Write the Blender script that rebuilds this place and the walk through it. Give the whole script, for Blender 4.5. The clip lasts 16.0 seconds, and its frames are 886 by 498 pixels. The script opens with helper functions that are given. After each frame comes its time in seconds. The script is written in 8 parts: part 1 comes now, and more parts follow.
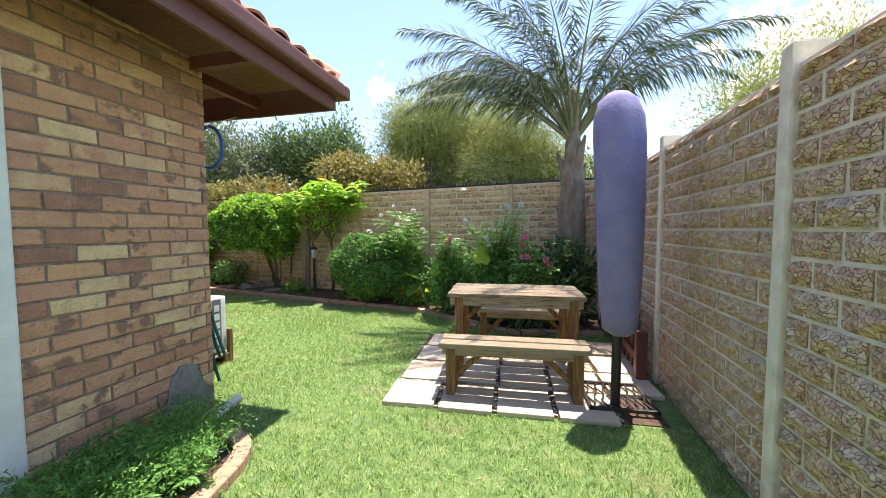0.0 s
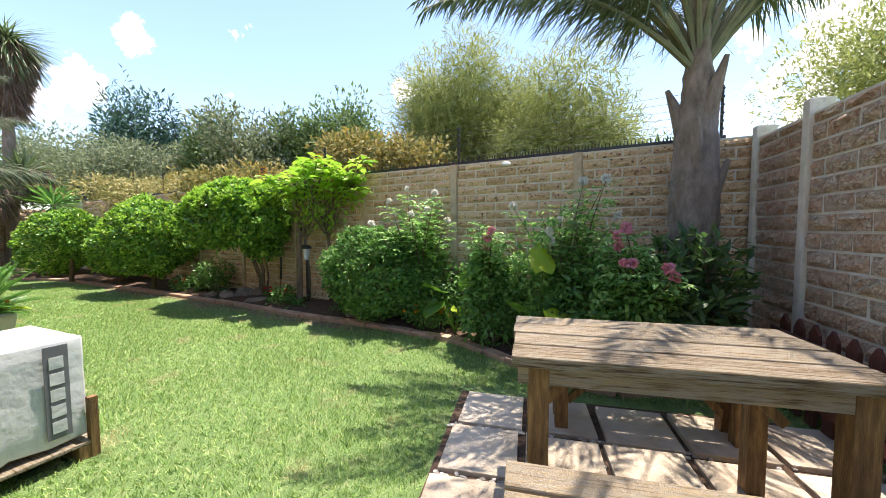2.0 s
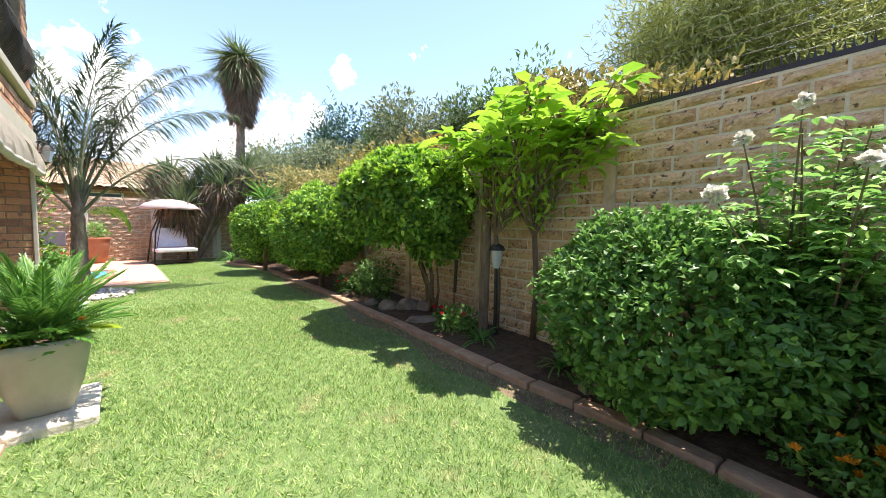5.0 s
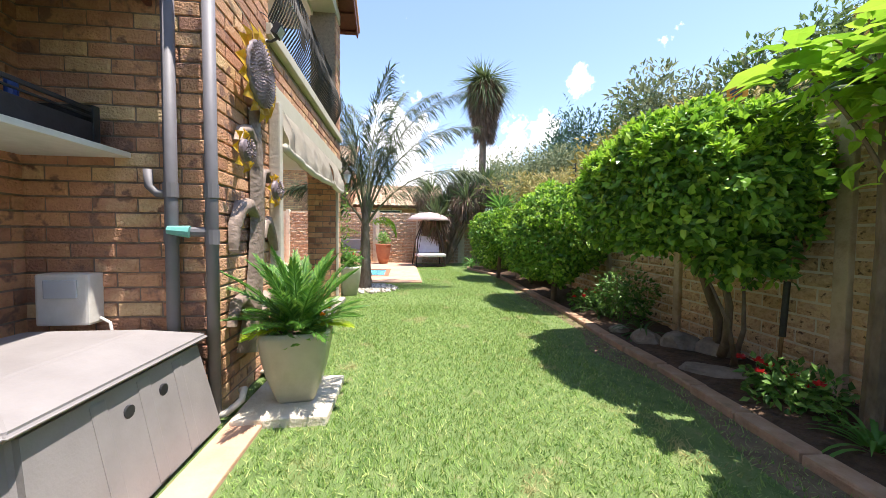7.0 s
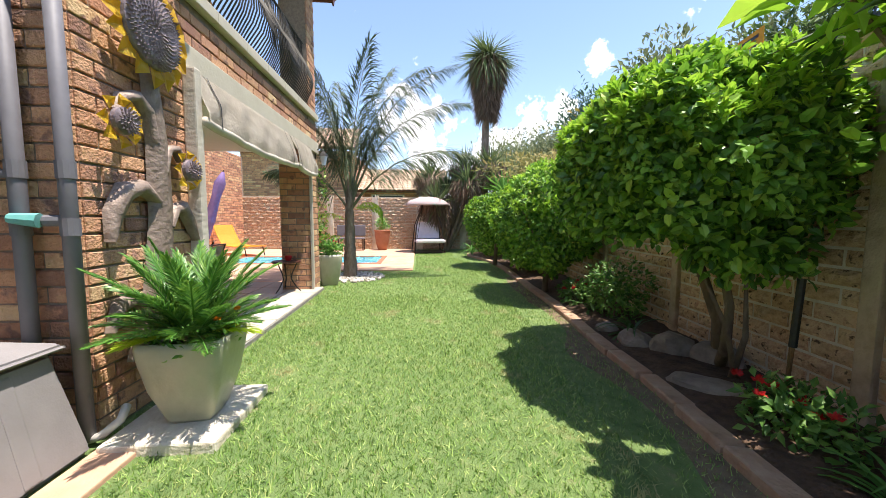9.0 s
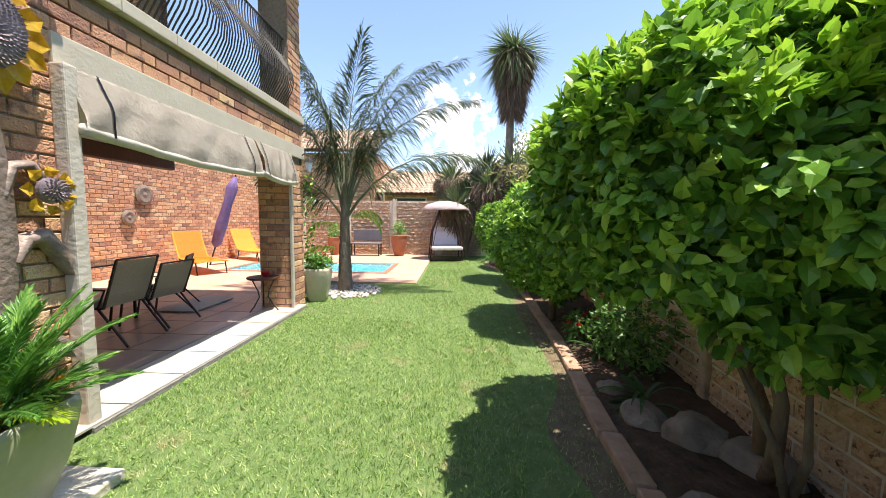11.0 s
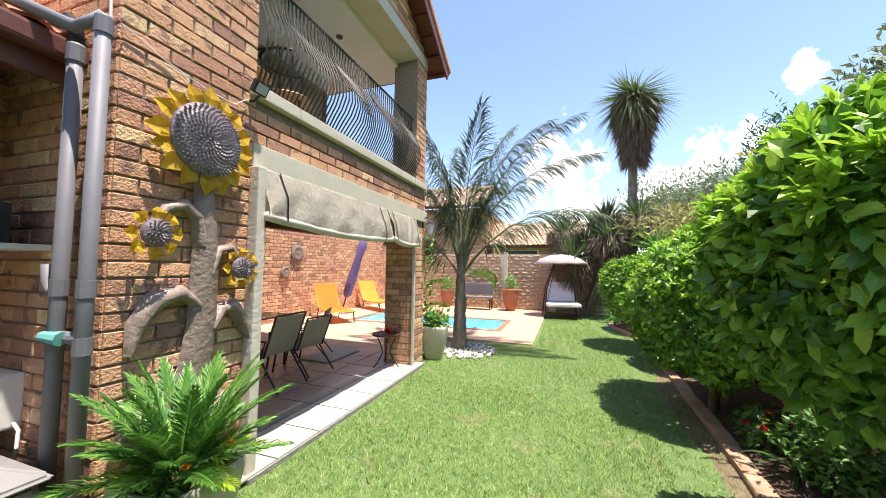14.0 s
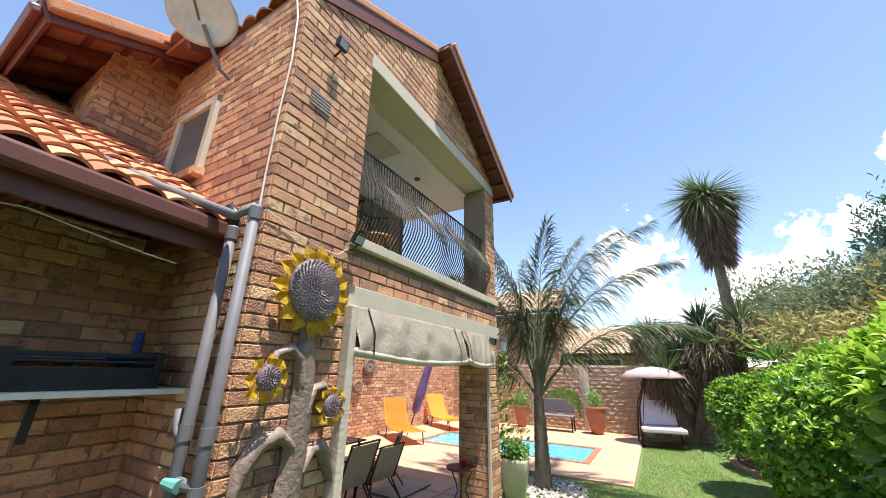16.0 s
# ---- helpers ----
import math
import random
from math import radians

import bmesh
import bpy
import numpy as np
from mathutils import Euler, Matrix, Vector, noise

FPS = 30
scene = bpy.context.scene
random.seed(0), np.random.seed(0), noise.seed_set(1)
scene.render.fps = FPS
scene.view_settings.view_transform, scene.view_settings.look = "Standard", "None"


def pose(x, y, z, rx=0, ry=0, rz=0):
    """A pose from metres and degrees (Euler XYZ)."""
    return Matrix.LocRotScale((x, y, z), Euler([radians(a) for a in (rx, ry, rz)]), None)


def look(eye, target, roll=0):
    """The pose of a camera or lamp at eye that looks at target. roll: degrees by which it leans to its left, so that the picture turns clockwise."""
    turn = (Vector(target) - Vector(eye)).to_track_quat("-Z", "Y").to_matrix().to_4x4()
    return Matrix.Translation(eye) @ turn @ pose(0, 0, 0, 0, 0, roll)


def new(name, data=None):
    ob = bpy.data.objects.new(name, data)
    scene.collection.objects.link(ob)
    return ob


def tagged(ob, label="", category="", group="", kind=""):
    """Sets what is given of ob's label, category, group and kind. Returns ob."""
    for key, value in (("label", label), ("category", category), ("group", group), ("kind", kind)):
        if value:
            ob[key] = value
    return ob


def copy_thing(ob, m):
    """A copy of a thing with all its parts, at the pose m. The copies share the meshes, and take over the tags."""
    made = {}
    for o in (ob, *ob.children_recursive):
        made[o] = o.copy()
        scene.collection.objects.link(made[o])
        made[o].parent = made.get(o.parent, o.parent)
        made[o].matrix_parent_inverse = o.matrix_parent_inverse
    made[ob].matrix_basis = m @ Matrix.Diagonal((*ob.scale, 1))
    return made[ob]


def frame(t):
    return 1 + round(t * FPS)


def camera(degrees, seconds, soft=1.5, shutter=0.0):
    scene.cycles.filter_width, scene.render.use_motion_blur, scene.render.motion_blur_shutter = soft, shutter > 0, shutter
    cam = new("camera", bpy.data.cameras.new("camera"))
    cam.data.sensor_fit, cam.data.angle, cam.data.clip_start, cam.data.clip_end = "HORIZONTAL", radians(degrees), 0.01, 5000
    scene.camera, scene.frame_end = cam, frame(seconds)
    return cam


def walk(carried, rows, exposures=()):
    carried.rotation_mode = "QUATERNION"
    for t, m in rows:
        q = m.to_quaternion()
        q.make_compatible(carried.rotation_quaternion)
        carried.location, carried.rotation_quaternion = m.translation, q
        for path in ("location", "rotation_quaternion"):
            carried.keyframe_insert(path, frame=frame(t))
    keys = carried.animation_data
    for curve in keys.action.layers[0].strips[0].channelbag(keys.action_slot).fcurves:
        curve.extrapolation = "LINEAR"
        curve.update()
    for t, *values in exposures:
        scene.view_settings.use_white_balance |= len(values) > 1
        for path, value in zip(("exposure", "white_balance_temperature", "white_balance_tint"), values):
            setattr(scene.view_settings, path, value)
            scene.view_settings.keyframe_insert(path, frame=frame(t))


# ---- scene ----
cam = camera(103.0, 16.0, 0.7)
PATH = [
    (0, (0.474, 0.223, 1.354), (0.398, 2.218, 1.245), -0.1),
    (0.5, (0.499, 0.699, 1.335), (0.337, 2.69, 1.23), -0.0),
    (1, (0.484, 1.16, 1.302), (0.285, 3.148, 1.202), 0.1),
    (1.5, (0.421, 1.646, 1.276), (0.213, 3.632, 1.168), -0.4),
    (2, (0.274, 2.03, 1.26), (0.069, 4.016, 1.146), -0.2),
    (2.5, (0.091, 2.407, 1.226), (-0.109, 4.394, 1.109), -0.2),
    (3, (-0.147, 2.827, 1.215), (-0.342, 4.813, 1.089), -0.2),
    (3.5, (-0.443, 3.24, 1.194), (-0.677, 5.222, 1.072), -0.1),
    (4, (-0.708, 3.636, 1.166), (-1.115, 5.59, 1.04), 0.2),
    (4.5, (-0.972, 3.986, 1.151), (-1.649, 5.864, 1.032), 0.6),
    (5, (-1.18, 4.149, 1.173), (-2.193, 5.87, 1.049), 0.8),
    (5.2, (-1.257, 4.272, 1.169), (-2.436, 5.882, 1.039), 0.6),
    (7.3, (-1.875, 4.71, 1.08), (-3.735, 5.442, 1.007), 0.5),
    (7.5, (-1.871, 4.737, 1.083), (-3.738, 5.45, 1.007), 0.5),
    (8, (-1.873, 4.837, 1.087), (-3.745, 5.533, 0.975), 0.6),
    (8.5, (-1.961, 5.034, 1.084), (-3.826, 5.739, 0.935), 0.4),
    (9, (-2.058, 5.294, 1.099), (-3.921, 6.002, 0.935), 0.2),
    (9.2, (-2.087, 5.406, 1.104), (-3.952, 6.108, 0.933), 0.2),
    (11.3, (-2.532, 6.163, 1.321), (-4.473, 6.615, 1.154), 0.7),
    (11.5, (-2.539, 6.183, 1.332), (-4.489, 6.595, 1.165), 0.7),
    (12, (-2.563, 6.182, 1.335), (-4.528, 6.522, 1.188), 0.6),
    (12.5, (-2.592, 6.159, 1.33), (-4.569, 6.438, 1.208), 0.4),
    (13, (-2.613, 6.107, 1.356), (-4.602, 6.3, 1.271), 0.6),
    (13.5, (-2.631, 6.037, 1.394), (-4.63, 6.095, 1.383), 0.6),
    (14, (-2.632, 5.976, 1.448), (-4.627, 5.887, 1.549), 0.9),
    (14.5, (-2.622, 5.94, 1.507), (-4.597, 5.736, 1.744), 0.9),
    (15, (-2.585, 5.931, 1.571), (-4.525, 5.632, 1.954), 1.3),
    (15.5, (-2.542, 5.916, 1.62), (-4.436, 5.546, 2.144), 1.4),
    (16, (-2.49, 5.888, 1.661), (-4.329, 5.451, 2.314), 1.2),
]
walk(cam, [(t, look(eye, target, roll)) for t, eye, target, roll in PATH],
     ((0.0, 1.42, 6650, 15), (2.0, 1.38, 6650, 15), (4.5, 1.46, 6650, 15), (7.5, 1.20, 6650, 15), (9.0, 1.12, 6650, 14), (12.0, 1.16, 6650, 14), (13.0, 1.26, 6650, 14), (14.0, 1.18, 6650, 13), (15.5, 1.03, 6650, 12), (16.0, 1.00, 6650, 12)))

# ---- world, sun, exposure ----
SUN_DIR = Vector((0.14, 0.20, 1.0)).normalized()
world = bpy.data.worlds.new("sky")
scene.world = world
world.use_nodes = True
wt = world.node_tree
sky = wt.nodes.new("ShaderNodeTexSky")
sky.sky_type = "NISHITA"
sky.sun_disc = False
sky.sun_elevation = math.asin(SUN_DIR.z)
sky.sun_rotation = math.atan2(SUN_DIR.x, SUN_DIR.y)
sky.air_density = 1.0
sky.dust_density = 0.3
# fair-weather clouds: puffs by direction and angular size, with ragged edges
CLOUDS = [(-0.668, 0.642, 0.375, 0.060), (-0.755, 0.595, 0.272, 0.085), (-0.790, 0.556, 0.245, 0.080), (-0.925, 0.265, 0.255, 0.150),
          (-0.858, 0.470, 0.185, 0.120), (-0.930, 0.350, 0.110, 0.150), (-0.190, 0.908, 0.360, 0.055), (0.660, 0.680, 0.310, 0.240)]
tc = wt.nodes.new("ShaderNodeTexCoord")
cn = wt.nodes.new("ShaderNodeTexNoise")
cn.inputs["Scale"].default_value = 22.0
cn.inputs["Detail"].default_value = 8.0
cn.inputs["Roughness"].default_value = 0.60
wt.links.new(tc.outputs["Generated"], cn.inputs["Vector"])
cover = None
for cx, cy, cz, radius in CLOUDS:
    dist = wt.nodes.new("ShaderNodeVectorMath")
    dist.operation = "DISTANCE"
    dist.inputs[1].default_value = Vector((cx, cy, cz)).normalized()
    wt.links.new(tc.outputs["Generated"], dist.inputs[0])
    near_by = wt.nodes.new("ShaderNodeMapRange")
    near_by.inputs["From Min"].default_value = 1.15 * radius
    near_by.inputs["From Max"].default_value = 0.0
    wt.links.new(dist.outputs["Value"], near_by.inputs["Value"])
    if cover is None:
        cover = near_by.outputs[0]
    else:
        most = wt.nodes.new("ShaderNodeMath")
        most.operation = "MAXIMUM"
        wt.links.new(cover, most.inputs[0])
        wt.links.new(near_by.outputs[0], most.inputs[1])
        cover = most.outputs[0]
ragged = wt.nodes.new("ShaderNodeMath")
ragged.operation = "MULTIPLY_ADD"
ragged.inputs[1].default_value = 2.2
wt.links.new(cn.outputs["Fac"], ragged.inputs[0])
wt.links.new(cover, ragged.inputs[2])
cr = wt.nodes.new("ShaderNodeMapRange")
cr.interpolation_type = "SMOOTHSTEP"
cr.inputs["From Min"].default_value = 1.52
cr.inputs["From Max"].default_value = 1.80
wt.links.new(ragged.outputs[0], cr.inputs["Value"])
mix = wt.nodes.new("ShaderNodeMix")
mix.data_type = "RGBA"
mix.inputs["B"].default_value = (6.6, 6.8, 7.1, 1)
wt.links.new(cr.outputs[0], mix.inputs["Factor"])
wt.links.new(sky.outputs[0], mix.inputs["A"])
wt.links.new(mix.outputs["Result"], wt.nodes["Background"].inputs[0])
wt.nodes["Background"].inputs["Strength"].default_value = 0.14
sun = new("sun", bpy.data.lights.new("sun", "SUN"))
sun.data.energy = 4.5
sun.data.angle = radians(0.5)
sun.data.color = (1.0, 0.95, 0.86)
sun.matrix_world = look(tuple(SUN_DIR * 40), (0, 0, 0))


# ---- materials ----
def material(name, colors, scale=8.0, rough=0.8, bump=0.15, bump_scale=60.0, metal=0.0, random_from="", spread=0.5, coat=0.0, through_light=0.0, stretch=(1, 1, 1), spot=None):
    """A procedural surface: a ramp of colours over two noises, with fine relief; random_from adds a piece-by-piece shift."""
    m = bpy.data.materials.new(name)
    m.use_nodes = True
    nt = m.node_tree
    b = nt.nodes["Principled BSDF"]
    co = nt.nodes.new("ShaderNodeTexCoord")
    ma = nt.nodes.new("ShaderNodeMapping")
    ma.inputs["Scale"].default_value = stretch
    nt.links.new(co.outputs["Object"], ma.inputs[0])
    if random_from == "object":
        # each piece is cut from another part of the grain
        oi = nt.nodes.new("ShaderNodeObjectInfo")
        far_in = nt.nodes.new("ShaderNodeVectorMath")
        far_in.operation = "SCALE"
        far_in.inputs[0].default_value = (9.0, 5.0, 7.0)
        nt.links.new(oi.outputs["Random"], far_in.inputs["Scale"])
        nt.links.new(far_in.outputs[0], ma.inputs["Location"])
    n1 = nt.nodes.new("ShaderNodeTexNoise")
    n1.inputs["Scale"].default_value = scale
    n1.inputs["Detail"].default_value = 6.0
    n1.inputs["Roughness"].default_value = 0.62
    nt.links.new(ma.outputs[0], n1.inputs["Vector"])
    fac = n1.outputs["Fac"]
    if random_from:
        src = nt.nodes.new("ShaderNodeObjectInfo" if random_from == "object" else "ShaderNodeNewGeometry")
        out = src.outputs["Random" if random_from == "object" else "Random Per Island"]
        mx = nt.nodes.new("ShaderNodeMix")
        mx.inputs["Factor"].default_value = spread
        nt.links.new(fac, mx.inputs["A"])
        nt.links.new(out, mx.inputs["B"])
        fac = mx.outputs["Result"]
    ramp = nt.nodes.new("ShaderNodeValToRGB")
    el = ramp.color_ramp.elements
    lo, hi = (0.25, 0.75) if not random_from else (0.5 - 0.15 - spread * 0.28, 0.5 + 0.15 + spread * 0.28)
    for i, c in enumerate(colors):
        p = lo + (hi - lo) * i / max(1, len(colors) - 1)
        e = el[i] if i < 2 else el.new(p)
        e.position = p
        e.color = (*c, 1)
    for i, c in enumerate(colors):
        p = lo + (hi - lo) * i / max(1, len(colors) - 1)
        el[i].position, el[i].color = p, (*c, 1)
    nt.links.new(fac, ramp.inputs[0])
    col = ramp.outputs[0]
    if spot:
        ns = nt.nodes.new("ShaderNodeTexNoise")
        ns.inputs["Scale"].default_value = spot[1]
        ns.inputs["Detail"].default_value = 3.0
        nt.links.new(ma.outputs[0], ns.inputs["Vector"])
        rs = nt.nodes.new("ShaderNodeValToRGB")
        rs.color_ramp.elements[0].position, rs.color_ramp.elements[1].position = spot[2], spot[2] + 0.08
        nt.links.new(ns.outputs["Fac"], rs.inputs[0])
        ms = nt.nodes.new("ShaderNodeMix")
        ms.data_type = "RGBA"
        ms.inputs["B"].default_value = (*spot[0], 1)
        nt.links.new(rs.outputs[0], ms.inputs["Factor"])
        nt.links.new(col, ms.inputs["A"])
        col = ms.outputs["Result"]
    nt.links.new(col, b.inputs["Base Color"])
    b.inputs["Roughness"].default_value = rough
    b.inputs["Metallic"].default_value = metal
    b.inputs["Coat Weight"].default_value = coat
    if bump:
        n2 = nt.nodes.new("ShaderNodeTexNoise")
        n2.inputs["Scale"].default_value = bump_scale
        n2.inputs["Detail"].default_value = 5.0
        nt.links.new(ma.outputs[0], n2.inputs["Vector"])
        bp = nt.nodes.new("ShaderNodeBump")
        bp.inputs["Strength"].default_value = bump
        bp.inputs["Distance"].default_value = 0.02
        nt.links.new(n2.outputs["Fac"], bp.inputs["Height"])
        nt.links.new(bp.outputs[0], b.inputs["Normal"])
    if through_light:
        tr = nt.nodes.new("ShaderNodeBsdfTranslucent")
        nt.links.new(col, tr.inputs["Color"])
        ms = nt.nodes.new("ShaderNodeMixShader")
        ms.inputs[0].default_value = through_light
        nt.links.new(b.outputs[0], ms.inputs[1])
        nt.links.new(tr.outputs[0], ms.inputs[2])
        nt.links.new(ms.outputs[0], nt.nodes["Material Output"].inputs[0])
    return m


HOUSE_BRICK = ((0.33, 0.165, 0.115), (0.52, 0.265, 0.155), (0.66, 0.37, 0.205), (0.57, 0.29, 0.180), (0.76, 0.54, 0.30))
brick_o = material("brick_face", HOUSE_BRICK, 11, 0.85, 0.8, 70, random_from="object", spread=0.62, spot=((0.30, 0.165, 0.12), 10, 0.58))
brick_i = material("brick_face_far", HOUSE_BRICK, 11, 0.85, 0.8, 70, random_from="island", spread=0.62, spot=((0.30, 0.165, 0.12), 10, 0.58))
mortar = material("mortar", ((0.20, 0.15, 0.115), (0.36, 0.29, 0.225)), 25, 0.95, 0.4, 120)
GARDEN_BRICK = ((0.38, 0.225, 0.125), (0.58, 0.39, 0.22), (0.70, 0.50, 0.31), (0.50, 0.28, 0.165))
gbrick_o = material("rock_brick", GARDEN_BRICK, 30, 0.95, 0.9, 50, random_from="object", spread=0.3, spot=((0.15, 0.09, 0.055), 28, 0.60))
gbrick_i = material("rock_brick_far", GARDEN_BRICK, 30, 0.95, 0.9, 50, random_from="island", spread=0.3, spot=((0.15, 0.09, 0.055), 28, 0.60))
wall_post = material("precast_post_brown", ((0.36, 0.26, 0.16), (0.52, 0.40, 0.27), (0.60, 0.48, 0.34)), 9, 0.95, 0.4, 50)


def aggregate(name, random_from, colors, cells):
    """Rough concrete of broken stone: every chip its own colour, the shade of the pits between them put into the
    colour.
    """
    m = material(name, colors, 16, 0.95, 0.6, 60, random_from=random_from, spread=0.25)
    nt = m.node_tree
    b = nt.nodes["Principled BSDF"]
    co = nt.nodes.new("ShaderNodeTexCoord")
    warp = nt.nodes.new("ShaderNodeTexNoise")
    warp.inputs["Scale"].default_value = 30.0
    bend = nt.nodes.new("ShaderNodeVectorMath")
    bend.operation = "MULTIPLY_ADD"
    bend.inputs[1].default_value = (0.035, 0.035, 0.035)
    nt.links.new(co.outputs["Object"], warp.inputs["Vector"])
    nt.links.new(warp.outputs["Color"], bend.inputs[0])
    nt.links.new(co.outputs["Object"], bend.inputs[2])
    chip = nt.nodes.new("ShaderNodeTexVoronoi")
    chip.inputs["Scale"].default_value = cells
    edge = nt.nodes.new("ShaderNodeTexVoronoi")
    edge.feature = "DISTANCE_TO_EDGE"
    edge.inputs["Scale"].default_value = cells
    for q in (chip, edge):
        nt.links.new(bend.outputs[0], q.inputs["Vector"])
    tone = nt.nodes.new("ShaderNodeSeparateColor")
    nt.links.new(chip.outputs["Color"], tone.inputs[0])
    ramp = nt.nodes.new("ShaderNodeValToRGB")
    ramp.color_ramp.interpolation = "CONSTANT"
    el = ramp.color_ramp.elements
    for k in range(len(colors) - 2):
        el.new(0.5)
    for k, c in enumerate(colors):
        el[k].position, el[k].color = k / len(colors), (*c, 1)
    nt.links.new(tone.outputs["Red"], ramp.inputs[0])
    old = b.inputs["Base Color"].links[0].from_socket
    blend = nt.nodes.new("ShaderNodeMix")
    blend.data_type = "RGBA"
    blend.inputs["Factor"].default_value = 0.5
    nt.links.new(old, blend.inputs["A"])
    nt.links.new(ramp.outputs[0], blend.inputs["B"])
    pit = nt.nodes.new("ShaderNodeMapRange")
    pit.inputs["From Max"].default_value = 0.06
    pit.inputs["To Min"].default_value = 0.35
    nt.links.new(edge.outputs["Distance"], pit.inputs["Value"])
    # pits darkened in the base colour, standing in for shade between chips
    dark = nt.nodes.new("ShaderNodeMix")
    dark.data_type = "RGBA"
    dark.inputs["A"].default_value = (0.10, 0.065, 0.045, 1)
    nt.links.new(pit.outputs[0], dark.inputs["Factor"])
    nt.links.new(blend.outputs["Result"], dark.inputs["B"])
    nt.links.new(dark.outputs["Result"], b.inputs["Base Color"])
    relief = nt.nodes.new("ShaderNodeBump")
    relief.inputs["Strength"].default_value = 1.0
    relief.inputs["Distance"].default_value = 0.012
    nt.links.new(pit.outputs[0], relief.inputs["Height"])
    nt.links.new(b.inputs["Normal"].links[0].from_socket, relief.inputs["Normal"])
    nt.links.new(relief.outputs[0], b.inputs["Normal"])
    return m


STONE = ((0.40, 0.22, 0.13), (0.62, 0.44, 0.29), (0.54, 0.30, 0.18), (0.70, 0.56, 0.40), (0.50, 0.38, 0.27), (0.64, 0.46, 0.31))
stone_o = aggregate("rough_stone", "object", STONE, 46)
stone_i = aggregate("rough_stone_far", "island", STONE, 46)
precast = material("precast_concrete", ((0.54, 0.47, 0.36), (0.68, 0.61, 0.49), (0.76, 0.70, 0.59)), 9, 0.95, 0.4, 50)
plaster = material("painted_plaster", ((0.52, 0.47, 0.36), (0.60, 0.55, 0.44)), 5, 0.8, 0.15, 40)
ceiling_paint = material("ceiling_paint", ((0.72, 0.70, 0.64), (0.78, 0.76, 0.70)), 3, 0.8, 0.05, 40)
white_paint = material("white_paint", ((0.66, 0.64, 0.58), (0.80, 0.78, 0.73)), 12, 0.6, 0.1, 60)
roof_tile = material("clay_tile", ((0.36, 0.12, 0.06), (0.52, 0.22, 0.11), (0.62, 0.33, 0.19)), 7, 0.85, 0.3, 60, random_from="island", spread=0.5)
roof_wood = material("roof_timber", ((0.10, 0.025, 0.015), (0.19, 0.05, 0.03)), 10, 0.5, 0.15, 60, stretch=(1, 1, 1))
fascia_mat = material("fascia_paint", ((0.11, 0.035, 0.025), (0.17, 0.06, 0.04)), 6, 0.45, 0.08, 30)
soffit_mat = material("soffit_board", ((0.26, 0.13, 0.06), (0.42, 0.24, 0.12)), 9, 0.8, 0.15, 50, stretch=(1, 8, 1))
pvc = material("grey_pvc", ((0.14, 0.135, 0.15), (0.19, 0.185, 0.205)), 6, 0.6, 0.05, 40)
pvc_white = material("white_pvc", ((0.55, 0.52, 0.46), (0.72, 0.70, 0.64)), 10, 0.5, 0.05, 40)
tank_mat = material("grey_fibreglass", ((0.21, 0.195, 0.195), (0.275, 0.258, 0.258)), 4, 0.6, 0.08, 90)
black_plastic = material("black_plastic", ((0.012, 0.013, 0.016), (0.03, 0.032, 0.038)), 12, 0.4, 0.05, 60)
iron = material("black_iron", ((0.02, 0.018, 0.016), (0.05, 0.045, 0.04)), 30, 0.5, 0.15, 90, metal=0.3)
rail_mat = material("railing_metal", ((0.030, 0.026, 0.020), (0.065, 0.056, 0.042)), 20, 0.6, 0.05, 60, metal=0.2)
old_wood = material("weathered_timber", ((0.09, 0.055, 0.030), (0.36, 0.25, 0.135), (0.50, 0.43, 0.33), (0.54, 0.38, 0.195), (0.64, 0.58, 0.48)), 5, 0.8, 0.9, 40, random_from="object", spread=0.15, stretch=(1.2, 22, 22))
old_wood_y = material("weathered_timber_posts", ((0.07, 0.035, 0.015), (0.20, 0.105, 0.035), (0.38, 0.22, 0.08)), 6, 0.75, 0.5, 40, stretch=(9, 9, 1.2))
gate_wood = material("dark_stained_timber", ((0.06, 0.018, 0.012), (0.13, 0.04, 0.025)), 8, 0.6, 0.3, 40, stretch=(8, 8, 1))
paver_mat = material("concrete_paver", ((0.40, 0.31, 0.22), (0.52, 0.43, 0.32), (0.60, 0.51, 0.40)), 6, 0.9, 0.35, 70, random_from="object", spread=0.2)
pebble_mat = material("river_pebble", ((0.14, 0.12, 0.10), (0.34, 0.31, 0.27), (0.62, 0.58, 0.52)), 9, 0.7, 0.15, 60, random_from="island", spread=0.6)
white_pebble = material("white_pebble", ((0.26, 0.23, 0.19), (0.62, 0.57, 0.50)), 9, 0.7, 0.15, 60, random_from="island", spread=0.6)
kerb_mat = material("concrete_edging", ((0.25, 0.15, 0.09), (0.40, 0.25, 0.16), (0.48, 0.33, 0.23)), 8, 0.95, 0.5, 50)
far_tile = material("weathered_tan_tile", ((0.36, 0.24, 0.16), (0.50, 0.36, 0.25), (0.58, 0.45, 0.32)), 7, 0.9, 0.3, 60, random_from="island", spread=0.5)
cement = material("grey_cement", ((0.17, 0.16, 0.145), (0.30, 0.28, 0.255)), 14, 0.95, 0.6, 60)
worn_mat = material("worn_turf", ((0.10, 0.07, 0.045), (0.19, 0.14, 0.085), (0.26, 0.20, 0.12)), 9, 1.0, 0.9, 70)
canopy_mat = material("faded_pink_canvas", ((0.40, 0.30, 0.29), (0.52, 0.42, 0.41)), 5, 0.9, 0.2, 40)
soil_mat = material("dark_soil", ((0.035, 0.02, 0.012), (0.085, 0.05, 0.03), (0.13, 0.08, 0.05)), 14, 1.0, 0.9, 40)
